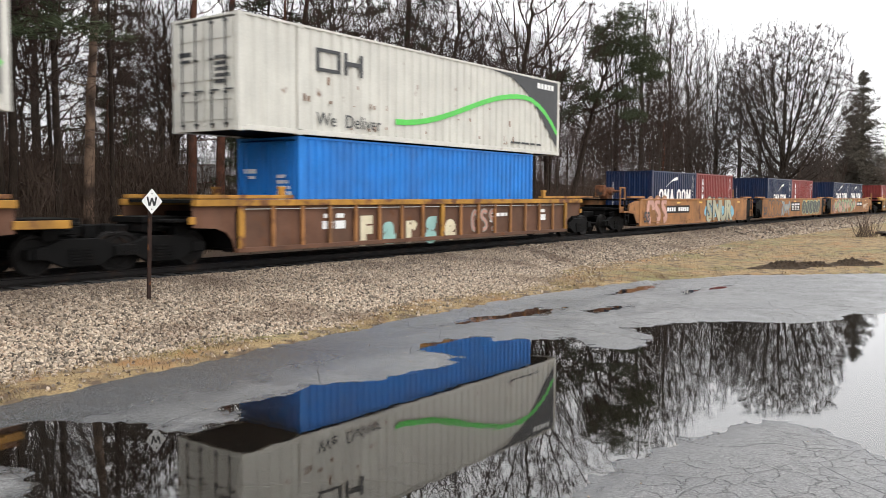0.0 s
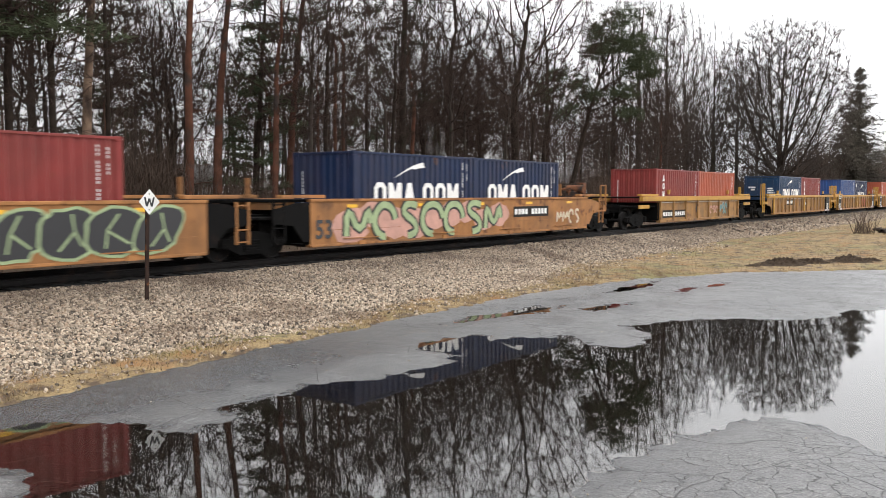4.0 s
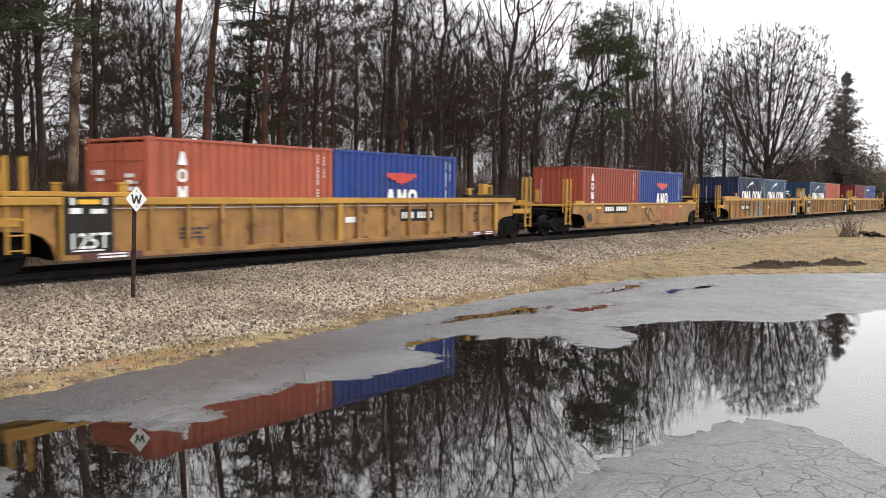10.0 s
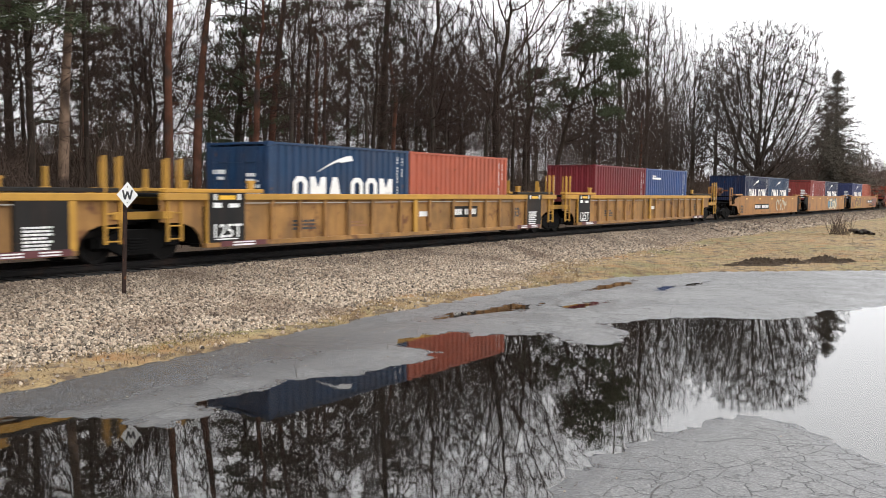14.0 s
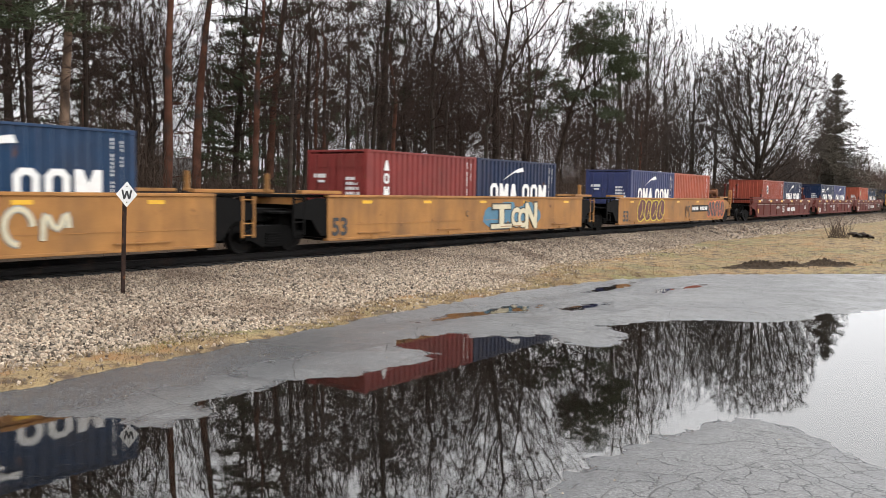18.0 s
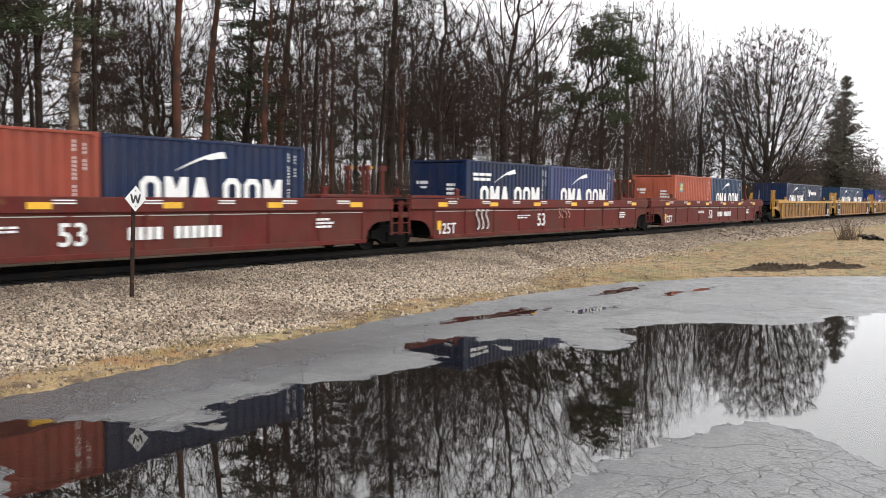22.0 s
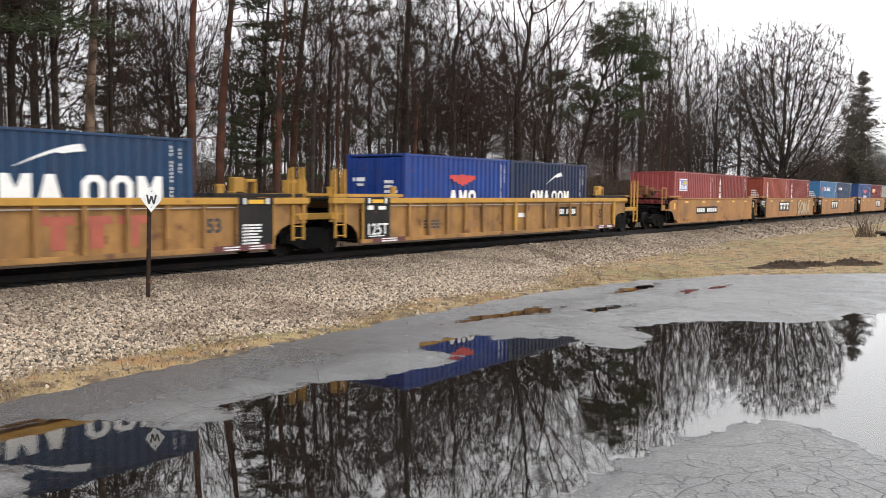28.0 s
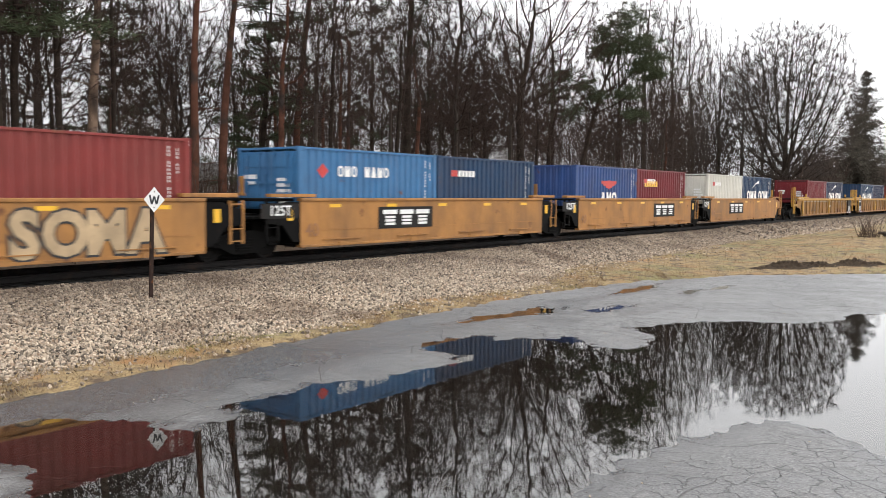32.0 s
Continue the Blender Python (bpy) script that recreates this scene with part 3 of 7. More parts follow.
def build_grass():
    r = np.random.RandomState(12)
    mat = grass_material()
    k = 34000
    x = 3 + 23 * r.uniform(0, 1, k) ** 1.2
    e = np.interp(x, EDGE_X, EDGE_Y)
    foot = np.interp(x, (0, 20, 26, 45, 100), (10.9, 11.7, 13.0, 13.7, 13.7))
    y = e - 0.08 + (foot + 0.25 - e) * r.uniform(0, 1, k)
    keep = (y > lot_edge(x, y) - 0.03) & (wave(x, y, 1.9, 61) + 0.5 * wave(x, y, 6.3, 63) + r.uniform(-1, 1, k) > 0.35)
    x, y = x[keep], y[keep]
    put("grass", blades("grass", x, y, np.maximum(land_height(x, y), bed_height(x, y) - 0.02), r.uniform(0.03, 0.11, len(x)), 4), mat, "flattened straw-coloured winter grass", "stuff")
    k = 34000
    x = 22 + 45 * r.uniform(0, 1, k) ** 1.3
    foot = np.interp(x, (0, 20, 26, 45, 100), (10.9, 11.7, 13.0, 13.7, 13.7))
    y = foot + 0.4 - r.uniform(0, 1, k) * 16
    keep = (y > lot_edge(x, y)) & (wave(x, y, 0.8, 62) + r.uniform(-1, 1, k) > -0.1)
    x, y = x[keep], y[keep]
    put("grass", blades("grass", x, y, land_height(x, y), r.uniform(0.05, 0.16, len(x)), 5), mat, "patchy green and straw winter grass beyond the lot", "stuff")


def add_box(bm, x0, x1, y0, y1, z0, z1):
    v = [bm.verts.new((x, y, z)) for x in (x0, x1) for y in (y0, y1) for z in (z0, z1)]
    for f in ((0, 1, 3, 2), (4, 6, 7, 5), (0, 4, 5, 1), (2, 3, 7, 6), (0, 2, 6, 4), (1, 5, 7, 3)):
        bm.faces.new([v[i] for i in f])
    return v


def prism(bm, outline, y0, y1):
    """An outline in x and z, drawn out from y0 to y1."""
    a = [bm.verts.new((x, y0, z)) for x, z in outline]
    b = [bm.verts.new((x, y1, z)) for x, z in outline]
    bm.faces.new(a)
    bm.faces.new(b[::-1])
    k = len(a)
    for i in range(k):
        bm.faces.new((a[i], b[i], b[(i + 1) % k], a[(i + 1) % k]))


def done(bm, name, bevel=0.0, smooth=False):
    if bevel:
        bmesh.ops.bevel(bm, geom=bm.edges[:], offset=bevel, segments=1, affect="EDGES", clamp_overlap=True)
    bmesh.ops.recalc_face_normals(bm, faces=bm.faces[:])
    me = bpy.data.meshes.new(name)
    bm.to_mesh(me)
    bm.free()
    if smooth:
        me.polygons.foreach_set("use_smooth", [True] * len(me.polygons))
    return me


CACHE = {}


def shape(key, build, bevel=0.0):
    """A mesh built once under a key and shared by alike pieces."""
    if key not in CACHE:
        bm = bmesh.new()
        build(bm)
        CACHE[key] = done(bm, str(key[0]) if isinstance(key, tuple) else key, bevel)
        CACHE[key].materials.append(None)
    return CACHE[key]


def piece(name, me, mat, parent, label="", m=None):
    """A part on a shared mesh, with a material of its own."""
    ob = new(name, me)
    ob.parent = parent
    ob.material_slots[0].link = "OBJECT"
    ob.material_slots[0].material = mat
    if m is not None:
        ob.matrix_basis = m
    return tagged(ob, label) if label else ob


def empty(name, label, category, group="", m=None):
    ob = new(name)
    ob.empty_display_size = 0.3
    if m is not None:
        ob.matrix_basis = m
    return tagged(ob, label, category, group)


def build_track():
    z = RAIL
    profile = [(-0.075, -0.17), (0.075, -0.17), (0.075, -0.155), (0.012, -0.135), (0.012, -0.045), (0.036, -0.032), (0.036, -0.005), (0.028, 0), (-0.028, 0), (-0.036, -0.005), (-0.036, -0.032), (-0.012, -0.045), (-0.012, -0.135), (-0.075, -0.155)]
    for s in (-1, 1):
        bm = bmesh.new()
        rings = [[bm.verts.new((x, TRACK_Y + s * 0.7535 + u, z + w)) for u, w in profile] for x in np.arange(-520, 640, 20)]
        for a, b in zip(rings, rings[1:]):
            for i in range(len(a)):
                bm.faces.new((a[i], a[(i + 1) % len(a)], b[(i + 1) % len(a)], b[i]))
        ob = put("rail", done(bm, "rail"), M["rail"], "worn steel rail, darkened for the shade under the train", "structure")
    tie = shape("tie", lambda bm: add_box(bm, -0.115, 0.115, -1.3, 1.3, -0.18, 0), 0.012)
    base = tagged(new("track_ties"), "row of creosoted wooden ties, darkened for the shade under the train", "", "", "structure")
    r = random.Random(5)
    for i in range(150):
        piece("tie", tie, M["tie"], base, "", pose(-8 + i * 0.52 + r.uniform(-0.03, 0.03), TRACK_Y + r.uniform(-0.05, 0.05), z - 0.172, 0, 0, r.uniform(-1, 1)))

# ---- painted marks ----
def letters(text, size, bold=0.0):
    key = ("letters", text, size, bold)
    if key not in CACHE:
        cu = bpy.data.curves.new("letters", "FONT")
        cu.body, cu.size, cu.offset, cu.align_x, cu.extrude = text, size, bold, "CENTER", 0.002
        cu.resolution_u = 3
        ob = new("letters", cu)
        bpy.context.view_layer.update()
        me = bpy.data.meshes.new_from_object(ob.evaluated_get(bpy.context.evaluated_depsgraph_get()))
        bpy.data.objects.remove(ob)
        me.materials.clear()
        me.materials.append(None)
        CACHE[key] = me
    return CACHE[key]


def write(parent, text, size, x, y, z, mat, bold=0.0, name="lettering", turn=0):
    return piece(name, letters(text, size, bold), mat, parent, "", pose(x, y, z, 90, 0, turn))


def patch(bm, x0, x1, z0, z1, y=0.0, t=0.003):
    add_box(bm, x0, x1, y - t, y, z0, z1)


def bars(parent, rows, x, y, z, mat, name="marking", turn=0):
    """Plain bars (x0, x1, z0, z1) on a face that looks to -y."""
    key = ("bars",) + tuple(rows)
    me = shape(key, lambda bm: [patch(bm, *r) for r in rows])
    ob = piece(name, me, mat, parent, "", pose(x, y, z, 0, 0, turn))
    if len(rows) > 1 and not name.endswith("block_marking"):
        tagged(ob, "", "", "", "stuff")
    return ob


def text_bars(w, h, n, seed):
    """n lines of unreadable small writing."""
    r = random.Random(seed)
    out = []
    for i in range(n):
        z = h - (i + 1) * h / n
        x = 0.0
        while x < w * r.uniform(0.65, 1.0):
            k = r.uniform(0.12, 0.3) * w
            out.append((round(x, 3), round(min(w, x + k), 3), round(z, 3), round(z + h / n * 0.6, 3)))
            x += k + 0.04 * w
    return out


def ring_rows(x, z, w, h, t):
    return [(x, x + t, z, z + h), (x + w - t, x + w, z, z + h), (x + t, x + w - t, z, z + t * 0.75), (x + t, x + w - t, z + h - t * 0.75, z + h)]


def glyph(p, kind, w, h, t, x, y, z, mat):
    """One plain block of a name marking: a ring, a notched block or a peaked block."""
    w, h = round(w, 2), round(h, 2)
    def build(bm):
        if kind == "r":
            c = 0.22 * h
            out = [(c, 0), (w - c, 0), (w, c), (w, h - c), (w - c, h), (c, h), (0, h - c), (0, c)]
            k = min(t, w * 0.3)
            q = max(0.0, c - k * 0.45)
            inn = [(k + q, k * 0.8), (w - k - q, k * 0.8), (w - k, k * 0.8 + q), (w - k, h - k * 0.8 - q), (w - k - q, h - k * 0.8), (k + q, h - k * 0.8), (k, h - k * 0.8 - q), (k, k * 0.8 + q)]
            a = [bm.verts.new((u, 0, v)) for u, v in out]
            b = [bm.verts.new((u, 0, v)) for u, v in inn]
            for i in range(8):
                bm.faces.new((a[i], a[(i + 1) % 8], b[(i + 1) % 8], b[i]))
        elif kind == "n":
            out = [(0, 0), (w, 0), (w, h), (w * 0.7, h), (w / 2, h * 0.55), (w * 0.3, h), (0, h)]
            bm.faces.new([bm.verts.new((u, 0, v)) for u, v in out])
        else:
            out = [(0, 0), (w, 0), (w * 0.68, h), (w * 0.32, h)]
            bm.faces.new([bm.verts.new((u, 0, v)) for u, v in out])
    piece("white_block_marking", shape(("glyph", kind, w, h), build), mat, p, "", pose(x, y - 0.003, z))


def swoosh(bm, w, h):
    """A tapering arc that ends in a broad flag."""
    top, low = [], []
    for i in range(13):
        u = i / 12
        x, z = u * w, h * math.sin(u * 1.35) / math.sin(1.35)
        t = 0.012 + 0.17 * h * u ** 1.1 + (0.12 * h if u > 0.62 else 0)
        top.append((x, z))
        low.append((x + 0.05 * w * u, z - t))
    a = [bm.verts.new((x, 0, z)) for x, z in top]
    b = [bm.verts.new((x, 0, z)) for x, z in low]
    for i in range(12):
        bm.faces.new((a[i], b[i], b[i + 1], a[i + 1]))


def ribbon(bm, pts, w, y=0.0):
    """A flat band along points in x and z."""
    k = len(pts)
    up, dn = [], []
    for i, (x, z) in enumerate(pts):
        a, b = pts[max(0, i - 1)], pts[min(k - 1, i + 1)]
        dx, dz = b[0] - a[0], b[1] - a[1]
        d = math.hypot(dx, dz) or 1
        up.append(bm.verts.new((x - dz / d * w / 2, y, z + dx / d * w / 2)))
        dn.append(bm.verts.new((x + dz / d * w / 2, y, z - dx / d * w / 2)))
    for i in range(k - 1):
        bm.faces.new((up[i], dn[i], dn[i + 1], up[i + 1]))


def tag_strokes(seed, w, h, n, curl):
    """Loose looping spray strokes that fill a panel w by h."""
    r = random.Random(seed)
    out = []
    for i in range(n):
        cx = w * (i + 0.5) / n
        sw = w / n * r.uniform(0.75, 1.15)
        kind = r.randrange(3)
        if kind == 0:
            pts = [(cx + sw * 0.42 * math.cos(a), h * 0.5 + h * 0.42 * math.sin(a)) for a in [j * 0.5 + r.uniform(-.1, .1) for j in range(int(8 + 5 * curl))]]
        elif kind == 1:
            pts = [(cx - sw * 0.4, h * 0.06), (cx - sw * 0.36, h * 0.92), (cx + sw * 0.05, h * r.uniform(0.15, 0.4)), (cx + sw * 0.38, h * 0.95), (cx + sw * 0.42, h * 0.05)]
        else:
            pts = [(cx + sw * 0.4, h * 0.86), (cx - sw * 0.1, h * 0.97), (cx - sw * 0.36, h * 0.7), (cx + sw * 0.3, h * 0.42), (cx + sw * 0.3, h * 0.12), (cx - sw * 0.4, h * 0.06)]
        fine = []
        for a, b in zip(pts, pts[1:]):
            fine += [(a[0] + (b[0] - a[0]) * t / 3, a[1] + (b[1] - a[1]) * t / 3) for t in range(3)]
        sm = [((fine[max(0, j - 1)][0] + fine[j][0] + fine[min(len(fine) - 1, j + 1)][0]) / 3, (fine[max(0, j - 1)][1] + fine[j][1] + fine[min(len(fine) - 1, j + 1)][1]) / 3) for j in range(len(fine))]
        out.append(sm)
    return out


def spray_cloud(parent, x, z, w, h, n, seed, mat, y):
    """Soft-edged overlapping blots of sprayed background colour."""
    r = random.Random(seed + 9)
    for i in range(n + 2):
        cx, cz, q = w * (i + 0.3) / (n + 1.5), h * r.uniform(0.35, 0.7), h * r.uniform(0.3, 0.45)
        def blot(bm):
            bm.faces.new([bm.verts.new((q * 1.5 * math.cos(a * 0.3927) * r.uniform(0.85, 1.15), 0, min(h - cz, max(-cz, q * math.sin(a * 0.3927) * r.uniform(0.85, 1.15))))) for a in range(16)])
        piece("graffiti_cloud", shape(("blot", seed, i), blot), mat, parent, "", pose(x + cx, y - 0.003 - 0.001 * i, z + cz))


def graffiti(parent, x, z, w, h, n, seed, fill, edge, y, thick=0.2, cloud=None):
    """Sprayed lettering that cannot be read: fill strokes over broader edge strokes."""
    st = tag_strokes(seed, w, h, n, 0.6)
    if cloud:
        spray_cloud(parent, x, z, w, h, n, seed, cloud, y)
    piece("graffiti_outline", shape(("edge", seed, w, h, thick), lambda bm: [ribbon(bm, s, thick * 1.7, -0.0015 * i) for i, s in enumerate(st)]), edge, parent, "", pose(x, y - 0.008, z))
    piece("graffiti_fill", shape(("fill", seed, w, h, thick), lambda bm: [ribbon(bm, s, thick, -0.0015 * i) for i, s in enumerate(st)]), fill, parent, "", pose(x, y - 0.022, z))


def bubble_tag(parent, x, z, w, h, n, seed, fill, edge, y=-1.484, strokes=True):
    """Fat overlapping sprayed bubbles that cannot be read, each with a bright edge and a few strokes on it."""
    r = random.Random(seed)
    for i in range(n):
        cx, bw, bh, tilt = w * (i + 0.5) / n, w / n * r.uniform(0.58, 0.72), h * r.uniform(0.44, 0.5), r.uniform(-0.25, 0.25)
        form = [(1 + 0.16 * math.sin(2 * a * 0.3142 + r.uniform(-0.4, 0.4)) + r.uniform(-0.05, 0.05)) for a in range(20)]
        def blob(bm, grow):
            pts = []
            for a, f in enumerate(form):
                c, q = math.cos(a * 0.3142), math.sin(a * 0.3142)
                px, pz = math.copysign(abs(c) ** 0.75, c) * bw * f, math.copysign(abs(q) ** 0.75, q) * bh * min(f, 1.05)
                d = math.hypot(px, pz) or 1
                pts.append(bm.verts.new((px * (1 + grow / d) + tilt * pz, 0, min(h / 2, max(-h / 2, pz * (1 + grow / d))))))
            bm.faces.new(pts)
        at = y - 0.006 - 0.006 * i
        piece("graffiti_outline", shape(("bubble_edge", seed, i), lambda bm: blob(bm, 0.0)), edge, parent, "", pose(x + cx, at, z + h / 2))
        piece("graffiti_fill", shape(("bubble_fill", seed, i), lambda bm: blob(bm, -0.07)), fill, parent, "", pose(x + cx, at - 0.003, z + h / 2))
        if strokes:
            k = r.uniform(-0.3, 0.3)
            piece("graffiti_stroke", shape(("bubble_stroke", seed, i), lambda bm: (ribbon(bm, [(-bw * 0.35, -bh * 0.65), (bw * k, bh * 0.05), (bw * 0.1, bh * 0.7)], 0.05), ribbon(bm, [(bw * k, bh * 0.05), (bw * 0.42, -bh * 0.5)], 0.05))), edge, parent, "", pose(x + cx, at - 0.005, z + h / 2))


def spray_word(parent, chars, fill, edge, y=-1.496):
    """Sprayed capitals (letter, size, x, z) with a broad dark edge."""
    for i, (ch, size, x, z) in enumerate(chars):
        write(parent, ch, size, x, y - 0.001 * i, z, edge, 0.085 * size, "graffiti_outline")
        write(parent, ch, size, x, y - 0.012 - 0.001 * i, z, fill, 0.045 * size, "graffiti_letter")


# ---- containers ----
FT20, BOX_H, BOX_W = 6.058, 2.591, 2.438


def corrugated(bm, x0, x1, z0, z1, pitch, depth, y, axis="x"):
    """A trapezoid-folded sheet that stands at y, folds standing upright."""
    pts, x = [], x0
    k = max(1, round((x1 - x0) / pitch))
    p = (x1 - x0) / k
    for i in range(k):
        a = x0 + i * p
        pts += [(a, 0), (a + 0.34 * p, 0), (a + 0.48 * p, depth), (a + 0.86 * p, depth)]
    pts.append((x1, 0))
    lo, hi = [], []
    for u, d in pts:
        if axis == "x":
            lo.append(bm.verts.new((u, y + d, z0)))
            hi.append(bm.verts.new((u, y + d, z1)))
        else:
            lo.append(bm.verts.new((y + d, u, z0)))
            hi.append(bm.verts.new((y + d, u, z1)))
    for i in range(len(pts) - 1):
        bm.faces.new((lo[i], lo[i + 1], hi[i + 1], hi[i]))


def box_frame(bm, L, H, W, posts):
    a, b = L / 2, W / 2
    for s in (-1, 1):
        for t in posts:
            add_box(bm, t * s - 0.08, t * s + 0.08, -b, -b + 0.14, 0.118, H - 0.118)
            add_box(bm, t * s - 0.08, t * s + 0.08, b - 0.14, b, 0.118, H - 0.118)
            for z in (0, H - 0.118):
                add_box(bm, t * s - 0.089, t * s + 0.089, -b - 0.004, -b + 0.162, z, z + 0.118)
                add_box(bm, t * s - 0.089, t * s + 0.089, b - 0.162, b + 0.004, z, z + 0.118)
        for z0, z1 in ((0.02, 0.16), (H - 0.075, H - 0.012)):
            add_box(bm, -a + 0.17, a - 0.17, s * b - (0.06 if s > 0 else 0), s * b + (0 if s > 0 else 0.06), z0, z1)
            add_box(bm, s * a - (0.08 if s > 0 else 0), s * a + (0 if s > 0 else 0.08), -b + 0.15, b - 0.15, z0, z1)


def door_leaf(bm, w, h):
    add_box(bm, -0.03, 0.0, 0, w, 0, h)
    for i in range(5):
        z = h * (0.06 + 0.19 * i)
        add_box(bm, -0.055, -0.028, 0.06, w - 0.06, z, z + h * 0.11)
    for y in (0.012, w - 0.03):
        add_box(bm, -0.06, -0.028, y, y + 0.02, 0.02, h - 0.02)


def lock_rod(bm, h):
    k = 6
    ring = [[bm.verts.new((-0.085 + 0.018 * math.cos(j * 1.047), 0.018 * math.sin(j * 1.047), z)) for j in range(k)] for z in (-0.05, h + 0.05)]
    for j in range(k):
        bm.faces.new((ring[0][j], ring[0][(j + 1) % k], ring[1][(j + 1) % k], ring[1][j]))
    for z in (0.02, h * 0.3, h * 0.62, h - 0.1):
        add_box(bm, -0.11, -0.05, -0.045, 0.045, z, z + 0.06)
    add_box(bm, -0.12, -0.085, -0.28, 0.02, h * 0.33, h * 0.33 + 0.035)


def container(x, z, mat, end="p", art="", label="", L=FT20, H=BOX_H, W=BOX_W, group="stacked freight containers"):
    """A freight container standing at x along the train, its floor at z above the rail."""
    ob = empty("container", label, "container", group)
    posts = (L / 2 - 0.08,) if L < 15 else (L / 2 - 0.08, 6.096 - 0.08)
    size = (round(L, 2), round(H, 2))
    piece("frame", shape(("frame", size), lambda bm: box_frame(bm, L, H, W, posts), 0.008), mat, ob)
    pitch = 0.278 if L < 15 else 0.40
    for s in (-1, 1):
        m = pose(0, 0, 0) if s < 0 else pose(0, 0, 0, 0, 0, 180)
        side = shape(("side_panel", size), lambda bm: corrugated(bm, -L / 2 + 0.15, L / 2 - 0.15, 0.14, H - 0.06, pitch, 0.048, -W / 2 + 0.012))
        p = piece("side_panel", side, mat, ob, "", m)
        if s < 0:
            face = p
    piece("roof", shape(("roof", size), lambda bm: corrugated(bm, -L / 2 + 0.1, L / 2 - 0.1, -W / 2 + 0.05, W / 2 - 0.05, 0.3, 0.02, 0)), mat, ob, "", pose(0, 0, H - 0.03, -90, 0, 0))
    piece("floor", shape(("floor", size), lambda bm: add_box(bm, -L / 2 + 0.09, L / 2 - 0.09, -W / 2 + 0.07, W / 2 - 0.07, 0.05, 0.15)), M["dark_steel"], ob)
    wall = shape(("end_panel", size), lambda bm: corrugated(bm, -W / 2 + 0.13, W / 2 - 0.13, 0.14, H - 0.06, 0.26, 0.04, 0, "y"))
    ends = ((-1, end), (1, "p" if end == "d" else "d"))
    for s, kind in ends:
        m = pose(-L / 2 + 0.03, 0, 0) if s < 0 else pose(L / 2 - 0.03, 0, 0, 0, 0, 180)
        if kind == "p":
            w = piece("end_panel", wall, mat, ob, "", m)
            if s < 0:
                bars(w, [(0, 0.03, 0.25 + 0.1 * i, 0.325 + 0.1 * i) for i in range(15)], -0.012, 0.86, 0.3, M["white"], turn=-90)
        else:
            dw, dh = W / 2 - 0.15, H - 0.26
            leaf = shape(("door", size), lambda bm: door_leaf(bm, dw, dh))
            rod = shape(("lock_rod", size), lambda bm: lock_rod(bm, dh))
            for k in (0, 1):
                d = piece("door", leaf, mat, ob, "", m @ pose(0, -dw - 0.005 if k == 0 else 0.005, 0.13))
                for q in (0.25, 0.72):
                    piece("lock_rod", rod, mat if L < 15 else M["letter_dark"], d, "", pose(0, dw * q, 0))
                if s < 0 and "plain" not in art:
                    ink = M["letter_dark"] if L > 15 else M["white"]
                    if k == 0:
                        bars(d, tuple(text_bars(0.55, 0.75, 5, 3)), -0.062, dw * 0.62, dh * 0.40, ink, turn=-90)
                    else:
                        bars(d, ((0, 0.5, 0.15, 0.27), (0.1, 0.45, 0, 0.08)), -0.062, dw * 0.85, dh * 0.62, ink, turn=-90)
    mark_container(face, art, L, H, W)
    ob["x_in_train"], ob["z_in_train"] = x, z
    return ob


